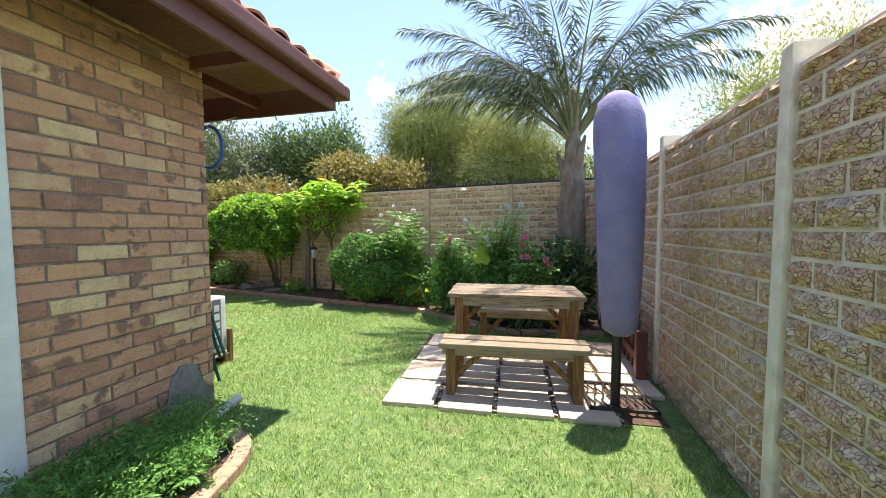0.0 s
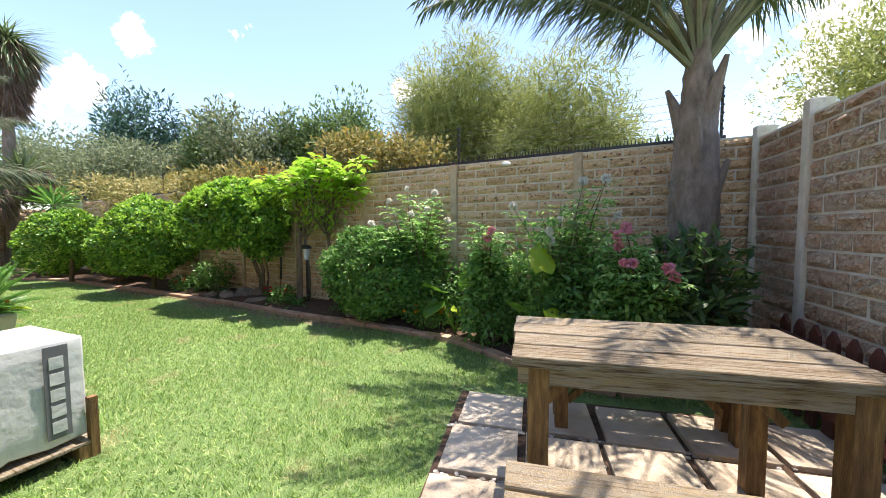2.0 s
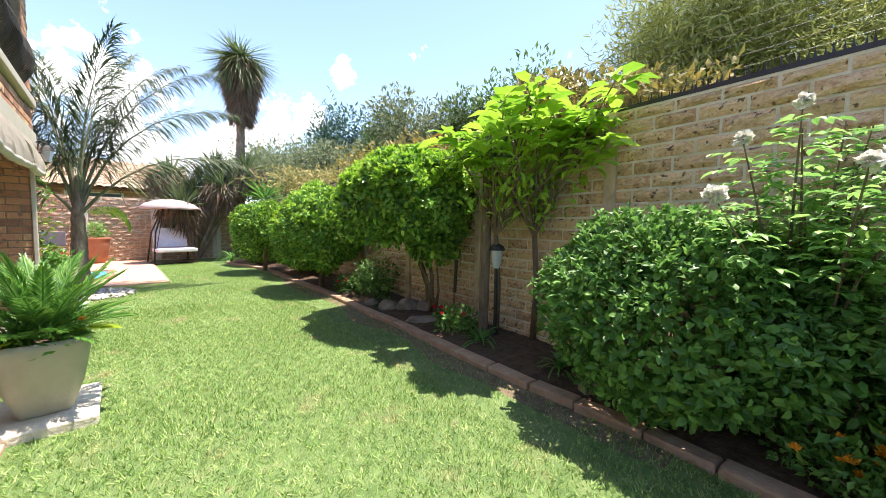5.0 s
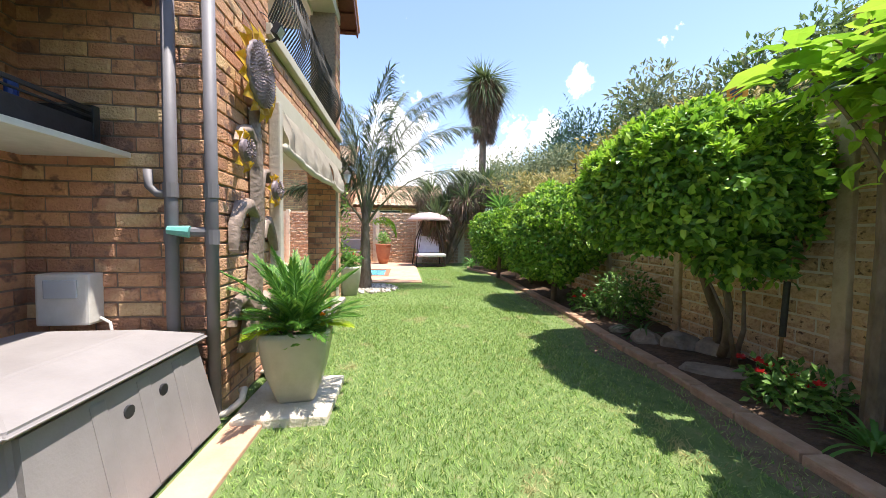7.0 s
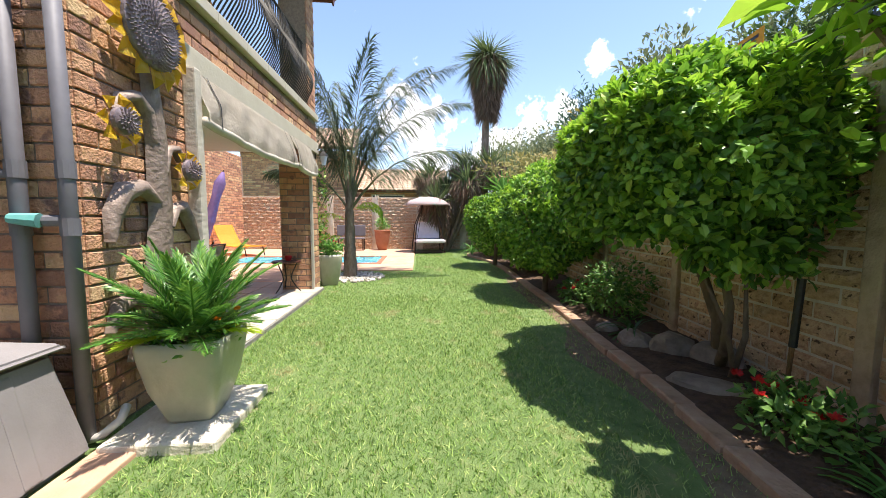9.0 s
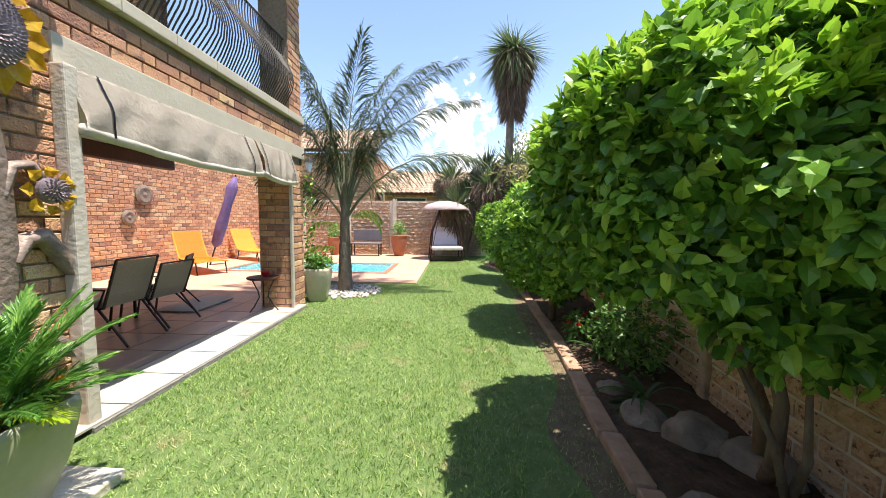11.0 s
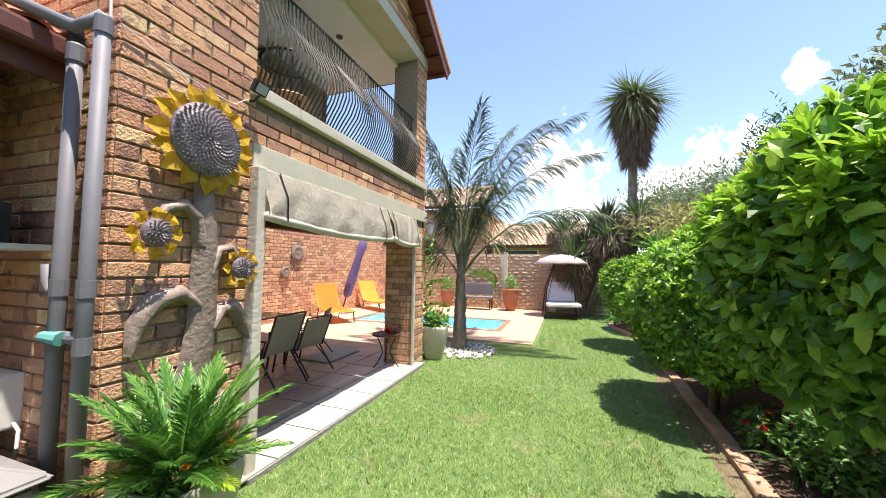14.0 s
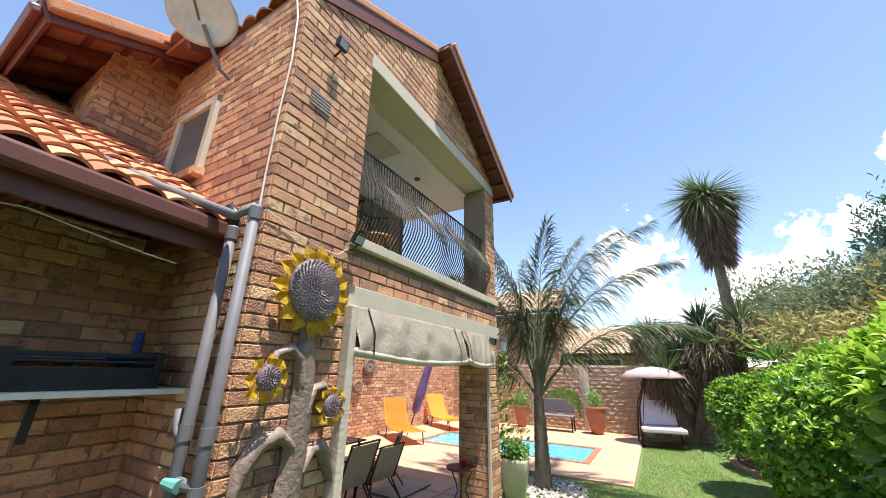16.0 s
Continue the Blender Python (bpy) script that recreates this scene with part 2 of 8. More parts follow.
lawn_mat = material("lawn_ground", ((0.08, 0.14, 0.040), (0.13, 0.21, 0.060), (0.18, 0.26, 0.085), (0.30, 0.28, 0.14)), 9, 1.0, 0.9, 160)
blade_mat = material("grass_blade", ((0.090, 0.190, 0.040), (0.200, 0.350, 0.075), (0.330, 0.475, 0.125), (0.53, 0.55, 0.23)), 24, 0.6, 0, random_from="island", spread=0.5, through_light=0.3, spot=((0.46, 0.43, 0.20), 2.2, 0.60))
bank_mat = material("dry_grass_bank", ((0.10, 0.11, 0.03), (0.24, 0.22, 0.07), (0.34, 0.27, 0.10)), 1.6, 1.0, 0.9, 60)
cover_mat = material("lilac_canvas", ((0.16, 0.14, 0.27), (0.21, 0.19, 0.33), (0.26, 0.23, 0.36)), 5, 0.85, 0.35, 25)
lilac_cloth = material("purple_cloth", ((0.16, 0.10, 0.26), (0.26, 0.18, 0.38)), 6, 0.85, 0.3, 40)
sheet_mat = material("white_sheeting", ((0.60, 0.60, 0.58), (0.76, 0.76, 0.74)), 5, 0.6, 0.3, 12)
print_grey = material("grey_print", ((0.14, 0.14, 0.15), (0.20, 0.20, 0.21)), 14, 0.7, 0)
hose_mat = material("green_hose", ((0.005, 0.07, 0.06), (0.015, 0.14, 0.11)), 20, 0.35, 0.03, 60)
blue_mat = material("blue_plastic", ((0.01, 0.05, 0.28), (0.02, 0.09, 0.40)), 10, 0.4, 0.03, 50)
teal_mat = material("teal_plastic", ((0.10, 0.38, 0.36), (0.20, 0.50, 0.46)), 10, 0.4, 0.03, 50)
canvas_mat = material("beige_canvas", ((0.48, 0.43, 0.35), (0.60, 0.55, 0.46)), 6, 0.85, 0.3, 30)
metal_brown = material("hammered_metal", ((0.17, 0.125, 0.10), (0.27, 0.205, 0.165), (0.35, 0.28, 0.23)), 12, 0.6, 0.5, 30, metal=0.25)
petal_yellow = material("yellow_enamel", ((0.55, 0.32, 0.015), (0.74, 0.50, 0.03), (0.80, 0.60, 0.08)), 9, 0.45, 0.15, 40)
seed_mat = material("seed_head_metal", ((0.16, 0.12, 0.13), (0.30, 0.25, 0.27)), 20, 0.5, 0.3, 60, metal=0.25)
pot_mat = material("glazed_clay_pot", ((0.36, 0.35, 0.25), (0.44, 0.43, 0.32), (0.50, 0.48, 0.37)), 4, 0.35, 0.1, 30)
terracotta = material("terracotta", ((0.30, 0.11, 0.06), (0.40, 0.17, 0.09)), 7, 0.8, 0.2, 50)
strip_tile = material("pale_tile", ((0.44, 0.40, 0.33), (0.54, 0.50, 0.42)), 5, 0.6, 0.1, 40, random_from="object", spread=0.3)
floor_tile = material("brown_floor_tile", ((0.22, 0.18, 0.15), (0.30, 0.25, 0.21)), 6, 0.35, 0.08, 40, random_from="object", spread=0.3)
pool_paving = material("salmon_paving", ((0.46, 0.26, 0.17), (0.56, 0.34, 0.23), (0.62, 0.41, 0.29)), 3, 0.9, 0.2, 60)
mesh_fabric = material("sling_fabric", ((0.30, 0.27, 0.22), (0.42, 0.38, 0.32)), 60, 0.7, 0.2, 200)
orange_fabric = material("orange_sling", ((0.70, 0.28, 0.02), (0.80, 0.36, 0.04)), 30, 0.7, 0.1, 120)
frame_dark = material("dark_metal_frame", ((0.035, 0.025, 0.02), (0.07, 0.05, 0.04)), 20, 0.4, 0.05, 60, metal=0.5)
rock_mat = material("garden_rock", ((0.14, 0.11, 0.09), (0.26, 0.21, 0.17), (0.36, 0.31, 0.26)), 7, 0.95, 0.7, 30)
wicker = material("wicker", ((0.30, 0.16, 0.07), (0.46, 0.28, 0.13)), 40, 0.7, 0.4, 90)
towel = material("white_towel", ((0.68, 0.60, 0.66), (0.80, 0.74, 0.78)), 8, 0.9, 0.3, 40)
pool_tile = material("pool_mosaic", ((0.02, 0.22, 0.40), (0.04, 0.38, 0.58)), 30, 0.4, 0.1, 60)
sign_yellow = material("orange_sign", ((0.72, 0.30, 0.01), (0.80, 0.36, 0.02)), 5, 0.6, 0)
bark = material("bark", ((0.07, 0.05, 0.035), (0.17, 0.12, 0.08), (0.26, 0.20, 0.14)), 12, 0.95, 0.9, 30, stretch=(1, 1, 0.35))
palm_bark = material("palm_trunk", ((0.10, 0.075, 0.055), (0.22, 0.17, 0.13), (0.33, 0.27, 0.22)), 9, 0.95, 0.9, 26, stretch=(1.5, 1.5, 0.6))
thatch = material("dead_leaf_skirt", ((0.13, 0.085, 0.06), (0.27, 0.19, 0.14)), 5, 0.95, 0, random_from="island", spread=0.5)


def leaf_material(name, colors, gloss=0.45, thin=0.3):
    return material(name, colors, 3.0, gloss, 0, random_from="island", spread=0.65, through_light=thin)


hedge_leaf = leaf_material("hedge_leaf", ((0.045, 0.118, 0.015), (0.103, 0.245, 0.029), (0.19, 0.395, 0.046), (0.38, 0.56, 0.075)), 0.4)
big_leaf = leaf_material("bright_leaf", ((0.18, 0.37, 0.032), (0.34, 0.57, 0.052), (0.47, 0.66, 0.08)), 0.45, 0.4)
shrub_leaf = leaf_material("shrub_leaf", ((0.058, 0.145, 0.03), (0.118, 0.262, 0.054), (0.24, 0.43, 0.095)), 0.45, 0.42)
rose_leaf = leaf_material("rose_leaf", ((0.11, 0.245, 0.06), (0.22, 0.42, 0.105), (0.41, 0.61, 0.18)), 0.45, 0.45)
fern_leaf = leaf_material("fern_leaf", ((0.07, 0.18, 0.042), (0.14, 0.33, 0.062), (0.25, 0.47, 0.098)), 0.6, 0.4)
ear_leaf = leaf_material("elephant_ear_leaf", ((0.055, 0.143, 0.017), (0.13, 0.252, 0.025)), 0.4, 0.4)
lime_leaf = leaf_material("lime_leaf", ((0.42, 0.56, 0.035), (0.56, 0.68, 0.07)), 0.45, 0.6)
strap_leaf = leaf_material("strap_leaf", ((0.035, 0.087, 0.024), (0.082, 0.164, 0.042), (0.152, 0.234, 0.07)), 0.45, 0.42)
cycad_leaf = leaf_material("cycad_leaf", ((0.055, 0.165, 0.035), (0.115, 0.29, 0.05), (0.26, 0.43, 0.075)), 0.4)
palm_leaf = leaf_material("palm_leaflet", ((0.04, 0.066, 0.03), (0.078, 0.115, 0.05), (0.13, 0.175, 0.075)), 0.65, 0.15)
yucca_leaf = leaf_material("yucca_leaf", ((0.058, 0.089, 0.045), (0.115, 0.166, 0.064), (0.204, 0.268, 0.102)), 0.5)
aloe_leaf = leaf_material("aloe_leaf", ((0.08, 0.12, 0.06), (0.13, 0.18, 0.09)), 0.5, 0.1)
far_green = leaf_material("tree_leaf_green", ((0.064, 0.116, 0.034), (0.129, 0.204, 0.061), (0.214, 0.299, 0.095)), 0.7)
far_grey = leaf_material("tree_leaf_grey", ((0.1, 0.136, 0.068), (0.186, 0.225, 0.116), (0.286, 0.313, 0.163)), 0.7)
far_willow = leaf_material("tree_leaf_willow", ((0.17, 0.205, 0.055), (0.31, 0.35, 0.1), (0.45, 0.47, 0.17)), 0.7, 0.4)
far_orange = leaf_material("shrub_leaf_orange", ((0.15, 0.16, 0.045), (0.28, 0.25, 0.065), (0.42, 0.31, 0.085)), 0.7)
far_yellow = leaf_material("dry_grass_leaf", ((0.208, 0.208, 0.065), (0.364, 0.338, 0.117), (0.494, 0.390, 0.169)), 0.8)
conifer_leaf = leaf_material("conifer_leaf", ((0.038, 0.086, 0.067), (0.077, 0.144, 0.106), (0.115, 0.192, 0.134)), 0.8, 0.1)
petal_white = leaf_material("white_petal", ((0.68, 0.64, 0.56), (0.82, 0.80, 0.74)), 0.6)
petal_pink = leaf_material("pink_petal", ((0.70, 0.22, 0.28), (0.78, 0.38, 0.42)), 0.6)
petal_orange = leaf_material("orange_petal", ((0.72, 0.22, 0.01), (0.80, 0.36, 0.02)), 0.6)
petal_red = leaf_material("red_petal", ((0.45, 0.01, 0.015), (0.62, 0.03, 0.03)), 0.6)


def glass_like(name, color, rough, alpha):
    m = bpy.data.materials.new(name)
    m.use_nodes = True
    b = m.node_tree.nodes["Principled BSDF"]
    b.inputs["Base Color"].default_value = (*color, 1)
    b.inputs["Roughness"].default_value = rough
    b.inputs["Transmission Weight"].default_value = alpha
    b.inputs["IOR"].default_value = 1.33
    return m


water_mat = glass_like("pool_water", (0.55, 0.9, 0.97), 0.03, 0.9)
pane_mat = glass_like("window_glass", (0.10, 0.12, 0.13), 0.05, 0.0)
lens_mat = glass_like("lamp_glass", (0.8, 0.85, 0.9), 0.08, 0.4)


# ---- building tools ----
def thing(name, m=None, label="", category="", group="", kind=""):
    ob = new(name)
    ob.empty_display_size = 0.1
    ob.matrix_world = m or Matrix()
    return tagged(ob, label, category, group, kind)


def link_mesh(name, me, mat, parent=None, label="", m=None, smooth=False):
    if not me.materials:
        me.materials.append(mat)
    if smooth:
        me.polygons.foreach_set("use_smooth", [True] * len(me.polygons))
    ob = new(name, me)
    if parent is not None:
        ob.parent = parent
    if m is not None:
        ob.matrix_local = m
    return tagged(ob, label)


def part(name, bm, mat, parent=None, label="", m=None, smooth=False):
    me = bpy.data.meshes.new(name)
    bmesh.ops.recalc_face_normals(bm, faces=bm.faces)
    bm.to_mesh(me)
    bm.free()
    return link_mesh(name, me, mat, parent, label, m, smooth)


def np_mesh(name, v, f):
    me = bpy.data.meshes.new(name)
    v, f = np.asarray(v, np.float32), np.asarray(f, np.int32)
    k = f.shape[1]
    me.vertices.add(len(v))
    me.vertices.foreach_set("co", v.ravel())
    me.loops.add(f.size)
    me.loops.foreach_set("vertex_index", f.ravel())
    me.polygons.add(len(f))
    me.polygons.foreach_set("loop_start", np.arange(0, f.size, k, dtype=np.int32))
    me.polygons.foreach_set("use_smooth", np.zeros(len(f), dtype=bool))
    me.update(calc_edges=True)
    return me


def box(bm, x0, y0, z0, x1, y1, z1, bevel=0.0, m=None):
    b2 = bmesh.new()
    bmesh.ops.create_cube(b2, size=1, matrix=Matrix.Translation(((x0 + x1) / 2, (y0 + y1) / 2, (z0 + z1) / 2)) @ Matrix.Diagonal((abs(x1 - x0), abs(y1 - y0), abs(z1 - z0), 1)))
    if bevel:
        bmesh.ops.bevel(b2, geom=b2.edges, offset=bevel, segments=2, affect="EDGES", profile=0.6)
    if m is not None:
        b2.transform(m)
    t = bpy.data.meshes.new("t")
    b2.to_mesh(t)
    b2.free()
    bm.from_mesh(t)
    bpy.data.meshes.remove(t)
    return bm


def tube(bm, pts, r, n=8, caps=True):
    """A round bar along pts; r is one radius or one for each point."""
    pts = [Vector(p) for p in pts]
    rs = r if isinstance(r, (list, tuple)) else [r] * len(pts)
    rings, ref = [], None
    for i, p in enumerate(pts):
        d = (pts[min(i + 1, len(pts) - 1)] - pts[max(i - 1, 0)]).normalized()
        if ref is None:
            ref = Vector((0, 0, 1)) if abs(d.z) < 0.9 else Vector((1, 0, 0))
        a = d.cross(ref).normalized()
        b = a.cross(d).normalized()
        ref = b
        rings.append([bm.verts.new(p + (a * math.cos(k * 2 * math.pi / n) + b * math.sin(k * 2 * math.pi / n)) * rs[i]) for k in range(n)])
    for r0, r1 in zip(rings, rings[1:]):
        for k in range(n):
            bm.faces.new((r0[k], r0[(k + 1) % n], r1[(k + 1) % n], r1[k]))
    if caps:
        bm.faces.new(rings[0])
        bm.faces.new(rings[-1])
    return bm


def lathe(bm, profile, n=20, square=0.0):
    """Turns (radius, height) pairs about z; square pushes the section towards a rounded square."""
    rings = []
    for r, z in profile:
        ring = []
        for k in range(n):
            a = 2 * math.pi * (k + 0.5) / n
            s = 1 + square * (1 / max(abs(math.cos(a)), abs(math.sin(a))) - 1)
            ring.append(bm.verts.new((r * s * math.cos(a), r * s * math.sin(a), z)))
        rings.append(ring)
    for r0, r1 in zip(rings, rings[1:]):
        for k in range(n):
            bm.faces.new((r0[k], r0[(k + 1) % n], r1[(k + 1) % n], r1[k]))
    bm.faces.new(rings[0])
    bm.faces.new(rings[-1])
    return bm


def poly(bm, pts, depth, axis="y"):
    """A flat outline in x, z given a depth along y (or x, y with a depth along z)."""
    d = Vector((0, depth, 0)) if axis == "y" else Vector((0, 0, depth))
    a = [bm.verts.new(Vector((p[0], 0, p[1])) if axis == "y" else Vector((p[0], p[1], 0))) for p in pts]
    b = [bm.verts.new(v.co + d) for v in a]
    bm.faces.new(a)
    bm.faces.new(b)
    for i in range(len(a)):
        j = (i + 1) % len(a)
        bm.faces.new((a[i], a[j], b[j], b[i]))
    return bm


def leaves_np(P, D, U, L, W, droop=0.15, oval=False):
    """Folded leaves: a pointed one of four triangles, or an oval one of six."""
    P, D, U = np.asarray(P), np.asarray(D), np.asarray(U)
    D = D / np.linalg.norm(D, axis=1, keepdims=True)
    S = np.cross(D, U)
    S /= np.linalg.norm(S, axis=1, keepdims=True) + 1e-9
    N = np.cross(S, D)
    L, W = np.asarray(L).reshape(-1, 1), np.asarray(W).reshape(-1, 1)
    tip = P + D * L - N * L * droop
    if oval:
        low, mid, high = P + D * L * 0.28 + N * W * 0.16, P + D * L * 0.5, P + D * L * 0.70 + N * W * (0.12 - droop * 0.5)
        v = np.stack([P, low + S * W * 0.44, high + S * W * 0.40, tip, high - S * W * 0.40, low - S * W * 0.44, mid], 1)
        f = np.array([[0, 1, 6], [1, 2, 6], [2, 3, 6], [3, 4, 6], [4, 5, 6], [5, 0, 6]])
    else:
        mid = P + D * L * 0.45
        v = np.stack([P, mid + S * W / 2 + N * W * 0.16, mid - S * W / 2 + N * W * 0.16, mid, tip], 1)
        f = np.array([[0, 1, 3], [0, 3, 2], [4, 3, 1], [4, 2, 3]])
    o = np.arange(len(P)).reshape(-1, 1, 1) * v.shape[1]
    return v.reshape(-1, 3), (f[None] + o).reshape(-1, 3)


def join_np(chunks):
    vs, fs, n = [], [], 0
    for v, f in chunks:
        vs.append(v)
        fs.append(np.asarray(f) + n)
        n += len(v)
    return np.concatenate(vs), np.concatenate(fs)


def unit(rng, n):
    d = rng.normal(size=(n, 3))
    return d / np.linalg.norm(d, axis=1, keepdims=True)


def lumps(d, seed, freq=3.0):
    k = np.random.default_rng(seed)
    s = np.zeros(len(d))
    for i in range(9):
        w = k.normal(size=3) * freq
        s += np.sin(d @ w + k.uniform(0, 6.28))
    return s / 4.5


def crown_np(rng, c, r, n, size, seed, shell=0.35, hang=0.0, rough=0.22, aspect=0.5, flat_bottom=-1.0, oval=False):
    """Leaves through the outer shell of a lumpy crown."""
    d = unit(rng, n)
    d[:, 2] = np.maximum(d[:, 2], flat_bottom + rng.normal(size=n) * 0.06)
    k = (1 - shell * rng.random(n) ** 1.6) * (1 + rough * lumps(d, seed) + 0.10 * lumps(d, seed + 7, 9.0))
    P = np.asarray(c) + d * np.asarray(r) * k[:, None]
    D = d * 0.7 + unit(rng, n) * 0.75 + np.array([0, 0, 0.25 - hang])
    U = d + unit(rng, n) * 0.45 + np.array([0, 0, 0.5])
    L = size * rng.uniform(0.55, 1.25, n)
    return leaves_np(P, D, U, L, L * aspect, oval=oval)


def frond_np(rng, base, az, up, length, droop, n, leaflet, width, lift=0.3, hang=0.35, keel=0.0, start=0.12, plume=0.0):
    """A feather leaf: leaflets on both sides of a bowed rib. Gives leaflet arrays and the rib's points."""
    t = np.linspace(0, 1, 15)
    h = np.array([math.cos(az), math.sin(az), 0])
    ang = up - droop * t ** 1.3
    step = length / 14
    xs = np.concatenate([[0], np.cumsum(np.cos(ang[:-1]) * step)])
    zs = np.concatenate([[0], np.cumsum(np.sin(ang[:-1]) * step)])
    rib = np.asarray(base) + xs[:, None] * h + zs[:, None] * np.array([0, 0, 1])
    tt = np.linspace(start, 0.99, n)
    pos = np.stack([np.interp(tt, t, rib[:, k]) for k in range(3)], 1)
    a = np.interp(tt, t, ang)
    fwd = np.cos(a)[:, None] * h + np.sin(a)[:, None] * np.array([0, 0, 1])
    side = np.cross(h, [0, 0, 1.0])
    out = []
    for s in (1, -1):
        j = rng.normal(size=(n, 3)) * 0.10
        j[:, 2] += plume * rng.uniform(-1, 1, n)
        D = side * s * (1 - 0.35 * tt[:, None]) + fwd * (0.55 + 0.6 * tt[:, None]) + np.array([0, 0, lift]) - np.array([0, 0, hang]) + j
        L = leaflet * np.sin(np.clip(0.12 + tt * 0.95, 0, 1) * math.pi * 0.9 + 0.15) ** 0.6 * rng.uniform(0.85, 1.1, n)
        out.append(leaves_np(pos, D, np.tile(np.array([0, 0, 1.0]) + keel * side * s, (n, 1)), L, np.full(n, width), droop=0.12 + hang * 0.3))
    return join_np(out), rib


BRICK_F = np.array([[0, 1, 5, 4], [1, 2, 6, 5], [2, 3, 7, 6], [3, 0, 4, 7], [4, 5, 9, 8], [5, 6, 10, 9], [6, 7, 11, 10], [7, 4, 8, 11], [8, 9, 10, 11]])


def brick_np(w, h, d, cham=0.005):
    """A brick seen from its face: x along, z up, the face towards -y."""
    ring = lambda cx, y: [(cx, y, cx), (w - cx, y, cx), (w - cx, y, h - cx), (cx, y, h - cx)]
    return np.array(ring(0, 0.012) + ring(0, -d + cham) + ring(cham, -d))


def rock_np(rng, w, h, d, amp):
    """A rock-faced block with a broken front."""
    gx, gz = np.linspace(0, w, 5), np.linspace(0, h, 4)
    v = [(0, 0.012, 0), (w, 0.012, 0), (w, 0.012, h), (0, 0.012, h)]
    for z in gz:
        for x in gx:
            inner = 0 < x < w and 0 < z < h
            v.append((x, -(d * rng.uniform(0.1, 0.4)) if not inner else -(d + rng.uniform(-amp, amp)), z))
    f = [(4 + r * 5 + c, 4 + r * 5 + c + 1, 4 + r * 5 + c + 6, 4 + r * 5 + c + 5) for r in range(3) for c in range(4)]
    f += [(0, 1, 8, 4), (1, 2, 23, 8), (2, 3, 19, 23), (3, 0, 4, 19)]
    return np.array(v), np.array(f)


def lay_bricks(parent, m, spans, z0, z1, mats, near=None, length=0.222, height=0.073, joint=0.012, depth=0.012, rock=0.0, seed=1, keep=None, name="brick", limit=300):
    """Courses of bricks on a wall's face. spans(z) gives the stretches (x0, x1) of wall at that height; near picks the ones that are pieces of their own."""
    rng = np.random.default_rng(seed)
    shared = []
    for i in range(5):
        if rock:
            v, f = rock_np(rng, length, height, depth, rock)
        else:
            v, f = brick_np(length, height, depth), BRICK_F
            v = v + rng.normal(size=v.shape) * 0.0012
        me = np_mesh(name, v, f)
        me.materials.append(mats[0])
        shared.append(me)
    rest, count = [], 0
    step = height + joint
    for c in range(int((z1 - z0 + joint) / step) + 1):
        z = z0 + c * step
        top = min(z + height, z1)
        if top - z < 0.02:
            continue
        for x0, x1 in spans(z + height / 2):
            x = x0 - ((c % 2) * (length + joint) / 2)
            while x < x1 - 0.01:
                a, b = max(x, x0), min(x + length, x1)
                if b - a > 0.025 and (keep is None or keep((a + b) / 2, z)):
                    full = b - a > length - 1e-4 and top - z > height - 1e-4
                    off = rng.uniform(-0.002, 0.003) if not rock else rng.uniform(-0.004, 0.004)
                    if full and near is not None and count < limit and near((a + b) / 2, z):
                        ob = new(name, shared[rng.integers(5)])
                        ob.parent = parent
                        ob.matrix_local = m @ Matrix.Translation((a, off, z))
                        count += 1
                    else:
                        if rock:
                            v, f = rock_np(rng, b - a, top - z, depth, rock)
                        else:
                            v, f = brick_np(b - a, top - z, depth), BRICK_F
                        v = v + np.array([a, off, z])
                        R = np.array(m)
                        rest.append((v @ R[:3, :3].T + R[:3, 3], f))
                x += length + joint
    if rest:
        me = np_mesh("bricks", *join_np(rest))
        me.materials.append(mats[1])
        tagged(link_mesh("bricks", me, mats[1], parent), kind="stuff")


def line_frame(a, b):
    """x from a to b, y to the left of that way; the wall's visible face looks to -y."""
    d = Vector((b[0] - a[0], b[1] - a[1]))
    return Matrix.Translation((a[0], a[1], 0)) @ Matrix.Rotation(math.atan2(d.y, d.x), 4, "Z"), d.length


# ---- ground ----
# the house stands in its own frame: x along its lawn front, y into the house
HOUSE = pose(-4.26, 4.28, 0, 0, 0, 163.3)
WINGF = pose(-4.334, 4.30, 0, 0, 0, 168.1)       # the low wing stands a little askew
WALL_A, WALL_B = (2.66, 5.60), (-14.2, 12.6)      # the garden wall behind the bed
RIGHT_A, RIGHT_B = (1.47, -0.25), (2.72, 5.5)     # the wall beside the start
EDGE = [(2.35, 4.72), (1.72, 4.80), (1.25, 4.76), (0.97, 4.90), (0.75, 5.13), (0.45, 5.43), (0.10, 5.80), (-0.4, 6.07), (-1.3, 6.46), (-2.0, 6.70), (-2.8, 7.02), (-3.5, 7.34), (-4.3, 7.62), (-5.1, 7.98), (-6.0, 8.32), (-7.4, 8.82), (-9.0, 9.4), (-10.4, 9.75), (-11.6, 9.8), (-12.6, 10.2)]


def smooth_line(pts, n):
    pts = [Vector((*p, 0)) for p in pts]
    out = []
    for i in range(len(pts) - 1):
        p0, p1, p2, p3 = pts[max(i - 1, 0)], pts[i], pts[i + 1], pts[min(i + 2, len(pts) - 1)]
        for k in range(n):
            t = k / n
            out.append(0.5 * (2 * p1 + (p2 - p0) * t + (2 * p0 - 5 * p1 + 4 * p2 - p3) * t * t + (3 * p1 - p0 - 3 * p2 + p3) * t ** 3))
    return out + [pts[-1]]


